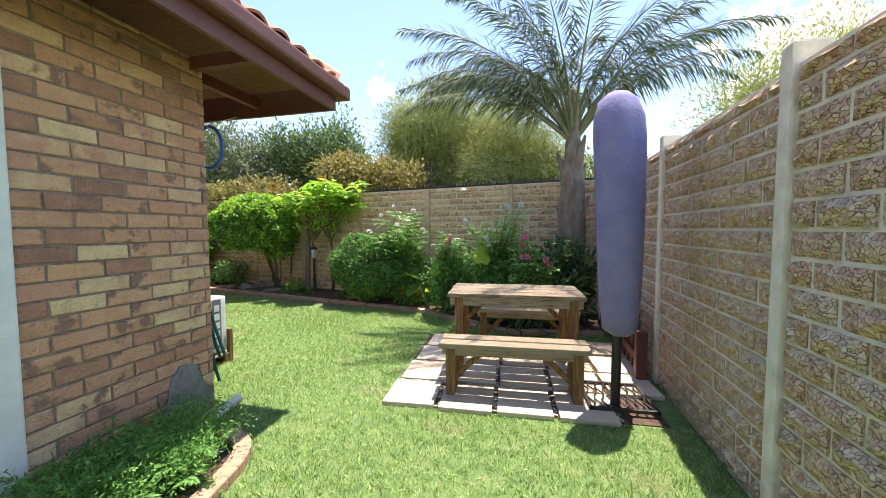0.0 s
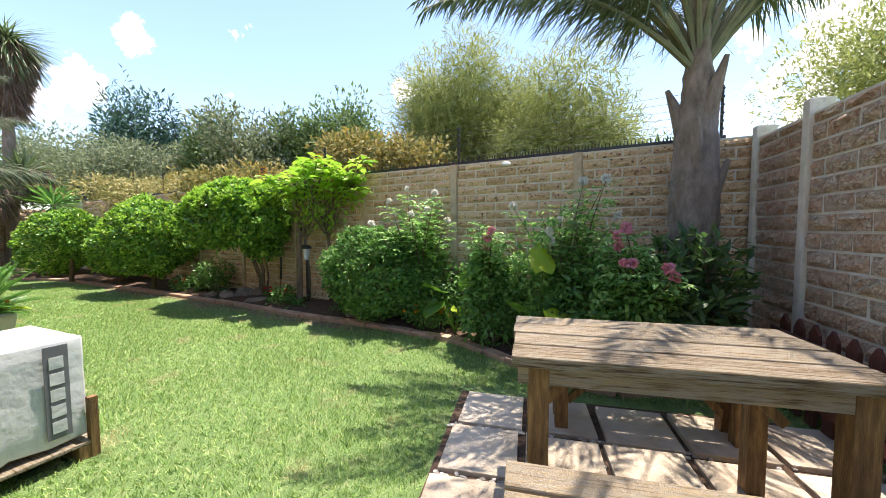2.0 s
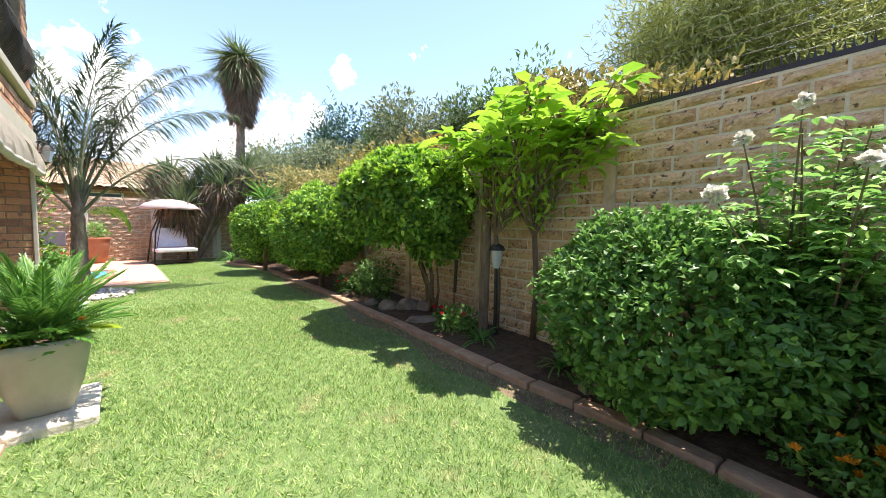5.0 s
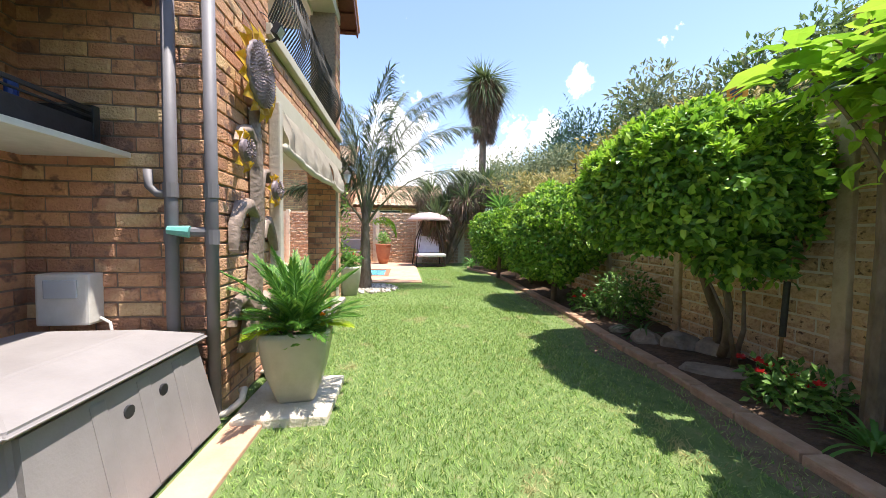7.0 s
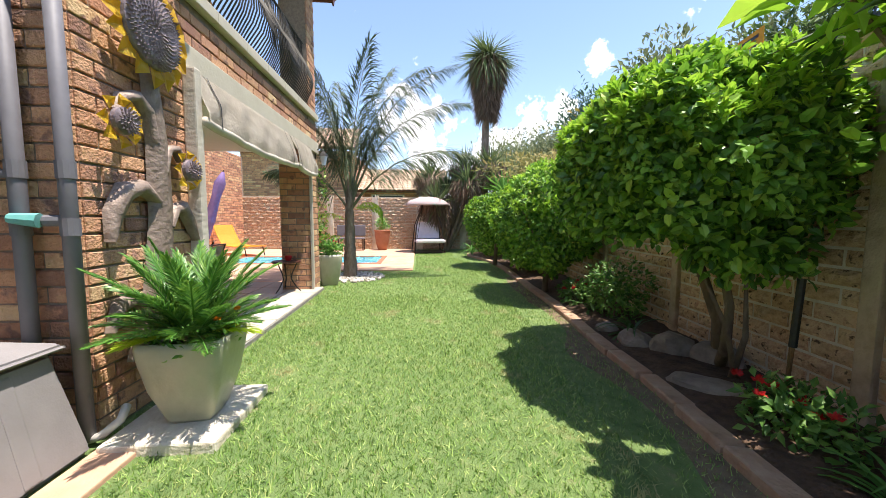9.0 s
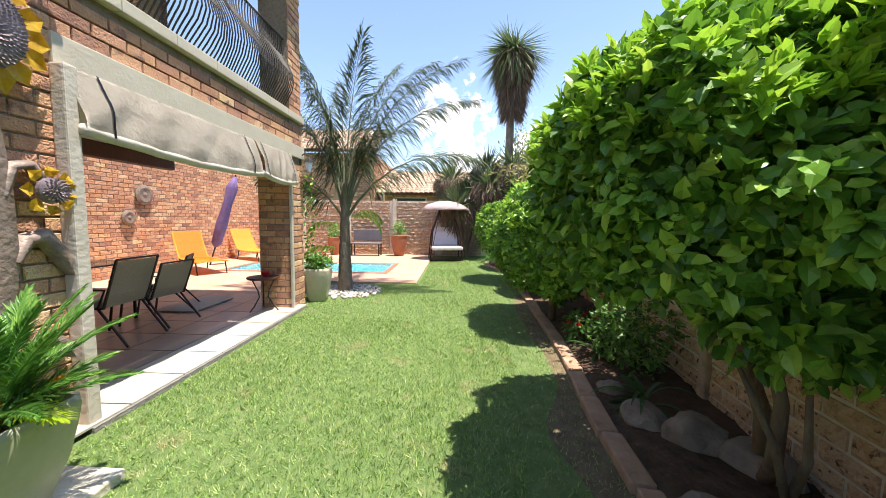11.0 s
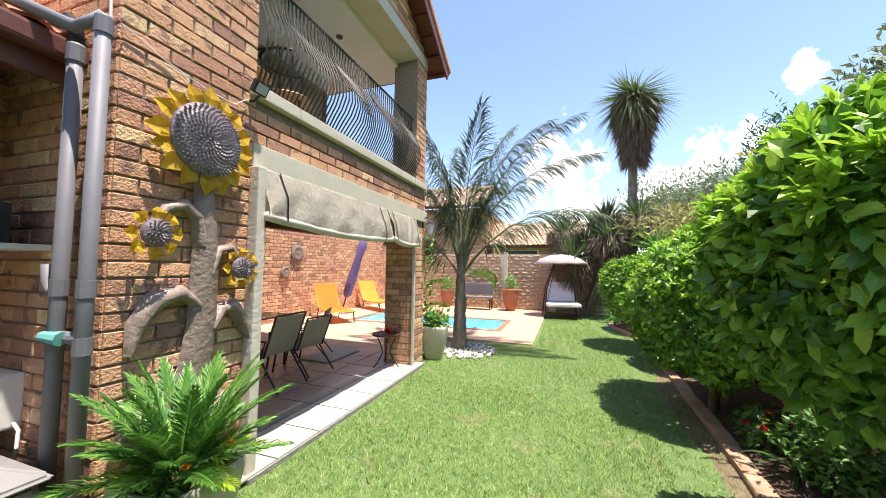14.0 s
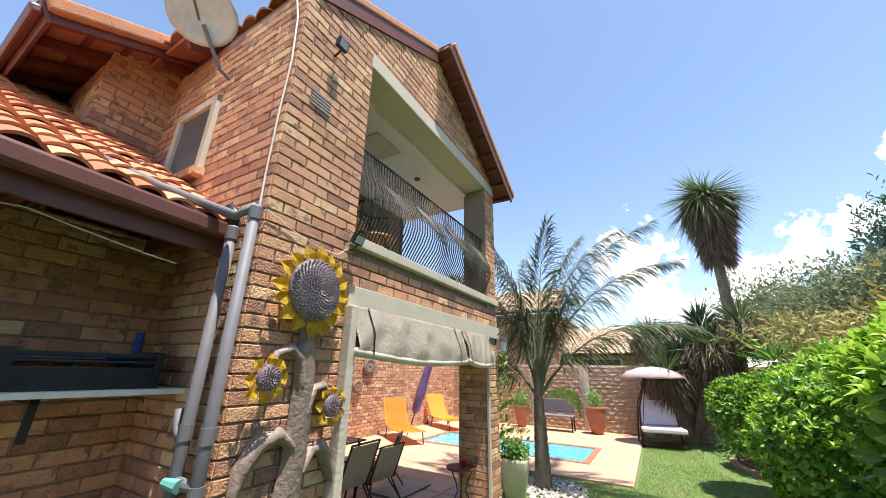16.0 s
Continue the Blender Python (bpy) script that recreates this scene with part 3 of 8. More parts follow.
EDGE_LINE = smooth_line(EDGE, 6)
ground = tagged(link_mesh("ground", np_mesh("ground", [(-400, -400, 0), (400, -400, 0), (400, 400, 0), (-400, 400, 0)], [[0, 1, 2, 3]]), lawn_mat), kind="structure")


def bed():
    bm = bmesh.new()
    wall_dir = Vector((WALL_B[0] - WALL_A[0], WALL_B[1] - WALL_A[1], 0))
    rows = []
    for p in EDGE_LINE:
        k = (p.x - WALL_A[0]) / wall_dir.x
        q = Vector((WALL_A[0], WALL_A[1], 0)) + wall_dir * max(k - 0.02, 0.0)
        rows.append([bm.verts.new(p.lerp(q, s) + Vector((0, 0, 0.02 + 0.06 * min(1, 3 * s) + 0.02 * noise.noise(p * 3 + Vector((s * 9, 0, 0)))))) for s in (0, 0.2, 0.4, 0.6, 0.8, 1.0)])
    for a, b in zip(rows, rows[1:]):
        for k in range(5):
            bm.faces.new((a[k], a[k + 1], b[k + 1], b[k]))
    tagged(part("soil_bed", bm, soil_mat, smooth=True), kind="structure")


bed()


def edging():
    """Separate concrete edging blocks along the bed."""
    kerb = thing("lawn_edging", None, "low curved edging of weathered pinkish concrete blocks along the flower bed", "edging", kind="structure")
    dist, last, pts = 0.0, EDGE_LINE[0], [EDGE_LINE[0]]
    for p in EDGE_LINE[1:]:
        dist += (p - last).length
        last = p
        if dist > 0.30:
            pts.append(p)
            dist = 0
    rng = random.Random(4)
    for a, b in zip(pts, pts[1:]):
        d = (b - a)
        bm = bmesh.new()
        box(bm, 0.006, -0.06, -0.03, d.length - 0.006, 0.06, 0.055 + rng.uniform(-0.006, 0.008), 0.014)
        for v in bm.verts:
            v.co += Vector((rng.uniform(-1, 1), rng.uniform(-1, 1), rng.uniform(-1, 1))) * 0.004
        part("edging_block", bm, kerb_mat, kerb, m=Matrix.Translation(a) @ Matrix.Rotation(math.atan2(d.y, d.x) + rng.uniform(-0.04, 0.04), 4, "Z"))


edging()


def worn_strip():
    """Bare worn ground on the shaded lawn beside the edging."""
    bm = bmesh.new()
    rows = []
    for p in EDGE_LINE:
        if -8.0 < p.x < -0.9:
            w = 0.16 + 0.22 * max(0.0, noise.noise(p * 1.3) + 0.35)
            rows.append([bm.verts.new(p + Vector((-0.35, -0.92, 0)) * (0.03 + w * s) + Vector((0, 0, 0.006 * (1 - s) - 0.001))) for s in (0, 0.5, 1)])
    for a, b in zip(rows, rows[1:]):
        for k in range(2):
            bm.faces.new((a[k], b[k], b[k + 1], a[k + 1]))
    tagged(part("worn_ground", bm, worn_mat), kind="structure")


worn_strip()


# ---- garden walls ----
def precast_wall(name, a, b, height, mats, rock, near, length, course, label, post_at, seed, posts_high=0.05):
    m, n = line_frame(a, b)
    w = thing(name, m, kind="structure")
    bm = bmesh.new()
    past = 0.0 if posts_high else 0.30
    box(bm, 0, 0.0, -0.2, n + past, 0.10, height)
    part("wall_body", bm, precast, w)
    lay_bricks(w, Matrix(), lambda z: [(p + 0.05, q - 0.05) for p, q in zip(post_at, post_at[1:])] + ([(n + 0.19, n + past)] if past else []), 0.02, height - 0.02, mats, near, length, course - 0.018, 0.018, 0.022, rock, seed, name="stone_block")
    for k, x in enumerate(post_at):
        bm = bmesh.new()
        half = 0.040 if posts_high else 0.045
        box(bm, x - half, -0.028 if posts_high else -0.040, -0.1, x + half, 0.12, height + posts_high, 0.012)
        part("concrete_post", bm, precast if posts_high else wall_post, w)
    return w, m, n


m_r, n_r = line_frame(RIGHT_B, RIGHT_A)
right_posts = [0.06, 0.74, 2.20, 3.75, 5.75]
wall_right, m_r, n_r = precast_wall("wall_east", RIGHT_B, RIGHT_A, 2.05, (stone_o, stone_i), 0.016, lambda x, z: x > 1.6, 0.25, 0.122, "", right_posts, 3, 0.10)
m_b, n_b = line_frame(WALL_B, WALL_A)
back_posts = [n_b - 1.40 - 1.54 * k for k in range(-1, 10)][::-1]
wall_back, m_b, n_b = precast_wall("wall_north", WALL_B, WALL_A, 2.10, (gbrick_o, gbrick_i), 0.008, lambda x, z: n_b - 6.0 < x < n_b - 1.0, 0.25, 0.105, "", back_posts, 5, 0.0)


def wall_spikes():
    """Black plastic spike strip and electric fence above the garden wall."""
    s = thing("wall_spike_strip", m_b, "black plastic spike strip along the top of the garden wall", "spike strip")
    bm = bmesh.new()
    box(bm, 5.0, -0.005, 2.10, n_b - 0.1, 0.06, 2.13)
    part("strip", bm, black_plastic, s)
    rng = np.random.default_rng(2)
    xs = np.arange(6.0, n_b - 0.15, 0.035)
    v, f = [], []
    for i, x in enumerate(xs):
        y = 0.01 + 0.035 * (i % 2)
        b = np.array([(x - 0.009, y - 0.006, 2.12), (x + 0.009, y - 0.006, 2.12), (x, y + 0.008, 2.12), (x + rng.normal() * 0.006, y + rng.normal() * 0.006, 2.12 + 0.075)])
        v.append(b)
        f.append(np.array([[0, 1, 3], [1, 2, 3], [2, 0, 3]]) + 4 * i)
    me = np_mesh("spikes", np.concatenate(v), np.concatenate(f))
    tagged(link_mesh("spikes", me, black_plastic, s), kind="stuff")
    fence = thing("electric_fence", m_b, "thin wire electric fence on dark metal brackets above the garden wall", "fence")
    posts = [n_b - d for d in (0.12, 2.92, 5.4, 8.3, 10.8, 13.2, 15.6)]
    for x in posts:
        bm = bmesh.new()
        box(bm, x - 0.012, 0.085, 1.9, x + 0.012, 0.11, 2.62, 0.003)
        post = part("bracket", bm, iron, fence)
        for k in range(6):
            bm = bmesh.new()
            tube(bm, [(x, 0.075, 2.2 + 0.075 * k), (x, 0.04, 2.2 + 0.075 * k)], 0.013, 6)
            part("insulator", bm, black_plastic, post)
    for k in range(6):
        bm = bmesh.new()
        tube(bm, [(posts[-1], 0.045, 2.2 + 0.075 * k), (posts[0], 0.045, 2.2 + 0.075 * k)], 0.0016, 4)
        part("wire", bm, iron, fence)
    for d, z, tilt in ((6.95, 2.36, -4), (5.5, 2.44, 6)):
        bm = bmesh.new()
        box(bm, -0.11, 0, -0.075, 0.11, 0.004, 0.075, 0.0015)
        sg = part("warning_sign", bm, sign_yellow, None, m=m_b @ pose(n_b - d, 0.03, z, 0, tilt, 0))
        tagged(sg, "small orange warning sign hung on the fence wires", "sign", "fence signs")
        for r, (w, h) in enumerate(((0.07, 0.012), (0.05, 0.008), (0.06, 0.008))):
            bm = bmesh.new()
            box(bm, -w, -0.003, 0.03 - 0.032 * r - h, w, -0.001, 0.03 - 0.032 * r + h)
            part("print_bar", bm, black_plastic, sg)


wall_spikes()


# ---- main house ----
FACE_W, OPEN_L, COL_L = 4.0, 0.80, 3.58
BEAM0, BEAM1, SILL0, SILL1, ARCH0, ARCH1 = 2.13, 2.30, 2.63, 2.72, 4.55, 4.72
EAVE_Z, SLOPE, RIDGE_X = 4.72, 0.56, 2.0
house = thing("house_walls", HOUSE, kind="structure")


def gable(x):
    return EAVE_Z + SLOPE * (min(x, 2 * RIDGE_X - x) + 0.0)


bm = bmesh.new()
box(bm, 0, 0.0, -0.2, OPEN_L, 0.28, ARCH1)
box(bm, OPEN_L, 0.02, BEAM1, FACE_W, 0.28, SILL0)
part("wall_front", bm, mortar, house)
bm = bmesh.new()
poly(bm, [(0, ARCH1), (FACE_W, ARCH1), (FACE_W, EAVE_Z), (RIDGE_X, EAVE_Z + SLOPE * RIDGE_X), (0, EAVE_Z)][:2] + [(FACE_W, EAVE_Z + 0.01), (RIDGE_X, EAVE_Z + SLOPE * RIDGE_X), (0, EAVE_Z + 0.01)], 0.28)
part("gable_wall", bm, mortar, house)
bm = bmesh.new()
box(bm, 0, 0.28, -0.2, 0.28, 8.0, 4.72)
part("wall_end", bm, mortar, house)
bm = bmesh.new()
box(bm, COL_L, 0.0, -0.2, FACE_W, 0.42, BEAM0)
box(bm, COL_L + 0.06, 0.0, BEAM1, FACE_W, 0.38, ARCH0)
part("column", bm, mortar, house)
bm = bmesh.new()
box(bm, 0.28, 4.0, -0.2, FACE_W, 4.25, 4.8)
part("wall_inner", bm, mortar, house)
for nm, (x0, z0, x1, z1, y0) in {"beam": (OPEN_L - 0.02, BEAM0, FACE_W + 0.02, BEAM1, -0.035), "arch_beam": (OPEN_L - 0.02, ARCH0, FACE_W - 0.02, ARCH1, -0.02)}.items():
    bm = bmesh.new()
    box(bm, x0, y0, z0, x1, 0.34, z1, 0.008)
    part(nm, bm, plaster, house)
for k in range(7):
    bm = bmesh.new()
    w = (FACE_W - OPEN_L + 0.06) / 7
    box(bm, OPEN_L - 0.06 + w * k + 0.003, -0.05, SILL0, OPEN_L - 0.06 + w * (k + 1) - 0.003, 0.30, SILL1, 0.006)
    part("sill_block", bm, plaster, house)
near_face = lambda x, z: z < 2.9
lay_bricks(house, Matrix(), lambda z: [(0, OPEN_L)] + ([(OPEN_L, FACE_W)] if BEAM1 < z < SILL0 else []) + ([(COL_L, FACE_W)] if z < BEAM0 else []) + ([(COL_L + 0.06, FACE_W)] if SILL1 < z < ARCH0 else [])
           if z < ARCH1 else [(max(0, (z - EAVE_Z) / SLOPE), FACE_W - max(0, (z - EAVE_Z) / SLOPE))], 0.012, 5.85, (brick_o, brick_i), near_face, seed=11,
           keep=lambda x, z: not (OPEN_L < x < FACE_W and (BEAM0 - 0.08 < z < BEAM1 or SILL0 - 0.08 < z < SILL1)))
END = Matrix.Rotation(radians(-90), 4, "Z")
lay_bricks(house, Matrix.Translation((0, 0, 0)) @ END, lambda z: [(-7.9, 0)], 0.012, 4.70, (brick_o, brick_i), lambda x, z: x > -1.0 and z < 3.6, seed=12)
lay_bricks(house, Matrix.Translation((FACE_W, 0, 0)) @ Matrix.Rotation(radians(90), 4, "Z"), lambda z: [(0, 0.40)], 0.012, ARCH0, (brick_o, brick_i), None, seed=13)
lay_bricks(house, Matrix.Translation((COL_L, 0.42, 0)) @ END, lambda z: [(0, 0.42)], 0.012, BEAM0, (brick_o, brick_i), None, seed=14)
# floors, balcony ceiling
bm = bmesh.new()
box(bm, 0.28, 0.36, BEAM0 + 0.02, FACE_W, 4.0, SILL0 - 0.05)
tagged(part("ceiling_patio", bm, ceiling_paint, None, m=HOUSE), kind="structure")
bm = bmesh.new()
box(bm, 0.28, 0.34, ARCH0 - 0.06, FACE_W + 0.05, 4.0, ARCH0 + 0.04)
tagged(part("ceiling_balcony", bm, ceiling_paint, None, m=HOUSE), kind="structure")
bm = bmesh.new()
box(bm, OPEN_L, 1.9, SILL1 - 0.1, FACE_W, 2.05, ARCH0 - 0.06)
tagged(part("wall_balcony", bm, mortar, None, m=HOUSE), kind="structure")


def barrel_tiles(parent, m, width, run, nw, nr, mat, seed=0, thick=0.012, rise=0.05):
    """Rows of curved roof tiles: x along the eave, y up the slope, lapped like scales."""
    rng = np.random.default_rng(seed)
    out = []
    tw, tl = width / nw, run / nr
    a = np.linspace(-1, 1, 7)
    for r in range(nr):
        for c in range(nw):
            x = (c + 0.5 + a * 0.52) * tw
            prof = rise * np.cos(a * math.pi / 2) ** 0.8
            y0, y1 = r * tl - 0.02, (r + 1) * tl + 0.03
            j = rng.normal() * 0.004
            top0 = np.stack([x, np.full(7, y0), prof + 0.028 + j], 1)
            top1 = np.stack([x, np.full(7, y1), prof * 0.92 + 0.004 + j], 1)
            low0 = top0 - np.array([0, 0, thick + 0.006])
            v = np.concatenate([top0, top1, low0])
            f = [(k, k + 1, 8 + k, 7 + k) for k in range(6)] + [(14 + k, 15 + k, 1 + k, k) for k in range(6)]
            out.append((v, np.array(f)))
    v, f = join_np(out)
    R = np.array(m)
    me = np_mesh("roof_tiles", v @ R[:3, :3].T + R[:3, 3], f)
    me.materials.append(mat)
    return tagged(link_mesh("roof_tiles", me, mat, parent), kind="stuff")


def main_roof():
    roof = thing("house_roof", HOUSE, "gabled clay tile roof with dark red timbers over the brick house", "roof", kind="structure")
    ov, front = 0.30, -0.25
    run = (RIDGE_X + ov) / math.cos(math.atan(SLOPE))
    for side in (1, -1):
        ang = math.degrees(math.atan(SLOPE))
        base = pose(FACE_W + ov if side > 0 else -ov, 8.0 if side > 0 else front, EAVE_Z - SLOPE * ov, 0, 0, 0)
        m = base @ Matrix.Rotation(radians(-90 if side > 0 else 90), 4, "Z")
        if side > 0:
            m = pose(FACE_W + ov, front, EAVE_Z - SLOPE * ov + 0.09) @ Matrix(((0, -math.cos(math.atan(SLOPE)), math.sin(math.atan(SLOPE)), 0), (1, 0, 0, 0), (0, math.sin(math.atan(SLOPE)), math.cos(math.atan(SLOPE)), 0), (0, 0, 0, 1)))
        else:
            m = pose(-ov, 8.0, EAVE_Z - SLOPE * ov + 0.09) @ Matrix(((0, math.cos(math.atan(SLOPE)), -math.sin(math.atan(SLOPE)), 0), (-1, 0, 0, 0), (0, math.sin(math.atan(SLOPE)), math.cos(math.atan(SLOPE)), 0), (0, 0, 0, 1)))
        if side > 0:
            barrel_tiles(roof, m, 8.36, run, 40, 8, roof_tile, 5)
            bm = bmesh.new()
            box(bm, 0, 0, -0.035, 8.36, run, -0.012, m=m)
            part("underlay", bm, roof_wood, roof)
        else:
            # the eave stops short of the gable wall
            cut = (ov + 0.02) / math.cos(math.atan(SLOPE))
            barrel_tiles(roof, m, 6.8, run, 33, 8, roof_tile, 5)
            barrel_tiles(roof, m @ pose(6.8, cut, 0), 1.20, run - cut, 6, 7, roof_tile, 6)
            bm = bmesh.new()
            box(bm, 0, 0, -0.035, 6.8, run, -0.012, m=m)
            box(bm, 6.8, cut, -0.035, 8.0, run, -0.012, m=m)
            part("underlay", bm, terracotta, roof)
            for j in range(14):
                bm = bmesh.new()
                box(bm, 0.1 + 0.5 * j, 0.0, -0.13, 0.15 + 0.5 * j, cut, -0.036, m=m)
                part("rafter", bm, roof_wood, roof)
        edge_x = 0.0 if side > 0 else 8.0
        for k in range(9):
            bm = bmesh.new()
            y = run * k / 8.6
            if side < 0 and k < 2:
                continue
            box(bm, min(edge_x, abs(edge_x - 0.36)), y, -0.09, max(edge_x, abs(edge_x - 0.36)), y + 0.05, -0.036, m=m)
            part("rafter_end", bm, roof_wood, roof)
        # verge tiles along the sloping edge
        for k in range(10):
            bm = bmesh.new()
            y = run * k / 10
            if side < 0 and k < 2:
                continue
            x0 = -0.05 if side > 0 else 8.0 - 0.13
            box(bm, x0, y - 0.015, -0.02, x0 + 0.18, y + run / 10 + 0.01, 0.075, 0.02, m=m)
            part("verge_tile", bm, roof_tile, roof)
        bm = bmesh.new()
        x0 = -0.03 if side > 0 else 8.0 + 0.01
        box(bm, x0, 0 if side > 0 else cut, -0.17, x0 + 0.025, run, -0.022, m=m)
        part("verge_board", bm, roof_wood, roof)


main_roof()

# ---- low wing beside the house ----
WING_X, WING_Y, WING_H = -3.34, 1.0, 2.50
wing = thing("wing_walls", WINGF, kind="structure")
bm = bmesh.new()
box(bm, WING_X, WING_Y, -0.2, 0.0, WING_Y + 0.25, WING_H)
part("wall_lawn_side", bm, mortar, wing)
bm = bmesh.new()
box(bm, WING_X, WING_Y + 0.25, -0.2, WING_X + 0.25, 1.97, WING_H)
box(bm, WING_X, 1.97, 2.1, WING_X + 0.25, 9.0, WING_H)
box(bm, WING_X, 2.95, -0.2, WING_X + 0.25, 9.0, 2.1)
part("wall_gable_side", bm, mortar, wing)
bm = bmesh.new()
box(bm, WING_X - 0.03, 1.97, 0, WING_X + 0.2, 2.09, 2.12, 0.01)
box(bm, WING_X - 0.03, 2.85, 0, WING_X + 0.2, 2.97, 2.12, 0.01)
part("door_frame", bm, white_paint, wing)
bm = bmesh.new()
box(bm, WING_X + 0.08, 2.09, 0.02, WING_X + 0.12, 2.85, 2.10, 0.004)
tagged(part("door_1", bm, white_paint, None, m=WINGF), kind="structure")
lay_bricks(wing, Matrix.Translation((0, WING_Y, 0)), lambda z: [(WING_X, 0.0)], 0.012, WING_H, (brick_o, brick_i), lambda x, z: x > -1.2, seed=21)
lay_bricks(wing, Matrix.Translation((WING_X, 0, 0)) @ END, lambda z: [(-1.97, -WING_Y)], 0.012, WING_H, (brick_o, brick_i), lambda x, z: True, seed=22)


def wing_roof():
    roof = thing("wing_roof", WINGF, "low clay tile roof with dark red fascia and boarded eaves on the side wing", "roof", kind="structure")
    ex, ey, z0 = WING_X - 0.62, 0.32, 2.46
    sl = 0.60
    cs, sn = math.cos(math.atan(sl)), math.sin(math.atan(sl))
    m = pose(ex, ey, z0 + 0.09) @ Matrix(((1, 0, 0, 0), (0, cs, -sn, 0), (0, sn, cs, 0), (0, 0, 0, 1)))
    run = 4.2
    v = barrel_tiles(roof, m, -ex, run, 24, 19, roof_tile, 9, 0.012, 0.042)
    # hip: keep what lies behind the diagonal from the eave's corner
    bm = bmesh.new()
    bm.from_mesh(v.data)
    bmesh.ops.bisect_plane(bm, geom=bm.verts[:] + bm.edges[:] + bm.faces[:], plane_co=(ex, ey, 0), plane_no=Vector((-1, 1, 0)).normalized(), clear_outer=True)
    bm.to_mesh(v.data)
    bm.free()
    m2 = pose(ex, ey + 8.4, z0 + 0.09) @ Matrix(((0, cs, -sn, 0), (-1, 0, 0, 0), (0, sn, cs, 0), (0, 0, 0, 1)))
    w = barrel_tiles(roof, m2, 8.4, 3.6, 42, 13, roof_tile, 10)
    bm = bmesh.new()
    bm.from_mesh(w.data)
    bmesh.ops.bisect_plane(bm, geom=bm.verts[:] + bm.edges[:] + bm.faces[:], plane_co=(ex, ey, 0), plane_no=Vector((1, -1, 0)).normalized(), clear_outer=True)
    bm.to_mesh(w.data)
    bm.free()
    for k in range(9):
        bm = bmesh.new()
        p = Vector((ex, ey, z0 + 0.1)) + Vector((1, 1, sl)) * (0.33 * k)
        tube(bm, [p, p + Vector((1, 1, sl)) * 0.36], [0.10, 0.085], 10)
        part("hip_tile", bm, roof_tile, roof)
    # boarded eaves
    bm = bmesh.new()
    q = [(ex, ey, z0 + 0.06), (0, ey, z0 + 0.06), (0, ey + 1.2, z0 + 0.06 + 1.2 * sl), (ex + 1.2, ey + 1.2, z0 + 0.06 + 1.2 * sl)]
    bm.faces.new([bm.verts.new(p) for p in q])
    q = [(ex, ey, z0 + 0.06), (ex + 1.2, ey + 1.2, z0 + 0.06 + 1.2 * sl), (ex + 1.2, 8.8, z0 + 0.06 + 1.2 * sl), (ex, 8.8, z0 + 0.06)]
    bm.faces.new([bm.verts.new(p) for p in q])
    bmesh.ops.solidify(bm, geom=bm.faces[:], thickness=0.02)
    part("eaves_boards", bm, soffit_mat, roof)
    for k in range(5):
        x = ex + 0.75 + k * 0.75
        bm = bmesh.new()
        box(bm, x - 0.025, ey + 0.02, z0 - 0.05, x + 0.025, WING_Y, z0 + 0.03)
        part("rafter", bm, roof_wood, roof)
    for k in range(9):
        y = ey + 0.75 + k * 0.85
        bm = bmesh.new()
        box(bm, ex + 0.02, y - 0.025, z0 - 0.05, WING_X, y + 0.025, z0 + 0.03)
        part("rafter", bm, roof_wood, roof)
    for x0, y0, x1, y1, nm in ((ex, ey, 0.0, ey + 0.03, "fascia"), (ex, ey + 0.03, ex + 0.03, 8.8, "fascia")):
        bm = bmesh.new()
        box(bm, x0, y0, z0 - 0.12, x1, y1, z0 + 0.08, 0.004)
        part(nm, bm, fascia_mat, roof)
    for x0, y0, x1, y1 in ((ex - 0.09, ey - 0.09, 0.0, ey), (ex - 0.09, ey, ex, 8.8)):
        bm = bmesh.new()
        box(bm, x0, y0, z0 - 0.02, x1, y1, z0 + 0.085, 0.02)
        part("gutter", bm, fascia_mat, roof)
    cable = bmesh.new()
    tube(cable, [(ex + 0.9 + 0.06 * k, ey + 0.10, z0 - 0.13 - 0.10 * abs(math.sin(k * 0.09))) for k in range(47)], 0.0035, 6)
    part("cable", cable, white_paint, roof)
    bm = bmesh.new()
    box(bm, ex + 0.6, WING_Y + 0.1, z0 - 0.02, 0, 8.5, z0)
    part("ceiling_boards", bm, soffit_mat, roof)


wing_roof()


# upper storey set back above the wing
upper = thing("upper_walls", HOUSE, kind="structure")
bm = bmesh.new()
box(bm, -0.56, 2.15, 2.7, 0.0, 2.4, 4.75)
box(bm, -0.56, 2.4, 2.7, -0.31, 8.0, 4.5)
part("upper_wall", bm, mortar, upper)
lay_bricks(upper, Matrix.Translation((0, 2.15, 0)), lambda z: [(-0.56, 0.0)], 2.7, 4.74, (brick_o, brick_i), None, seed=31)
lay_bricks(upper, Matrix.Translation((-0.56, 0, 0)) @ END, lambda z: [(-8.0, -2.15)], 2.7, 4.48, (brick_o, brick_i), None, seed=32)


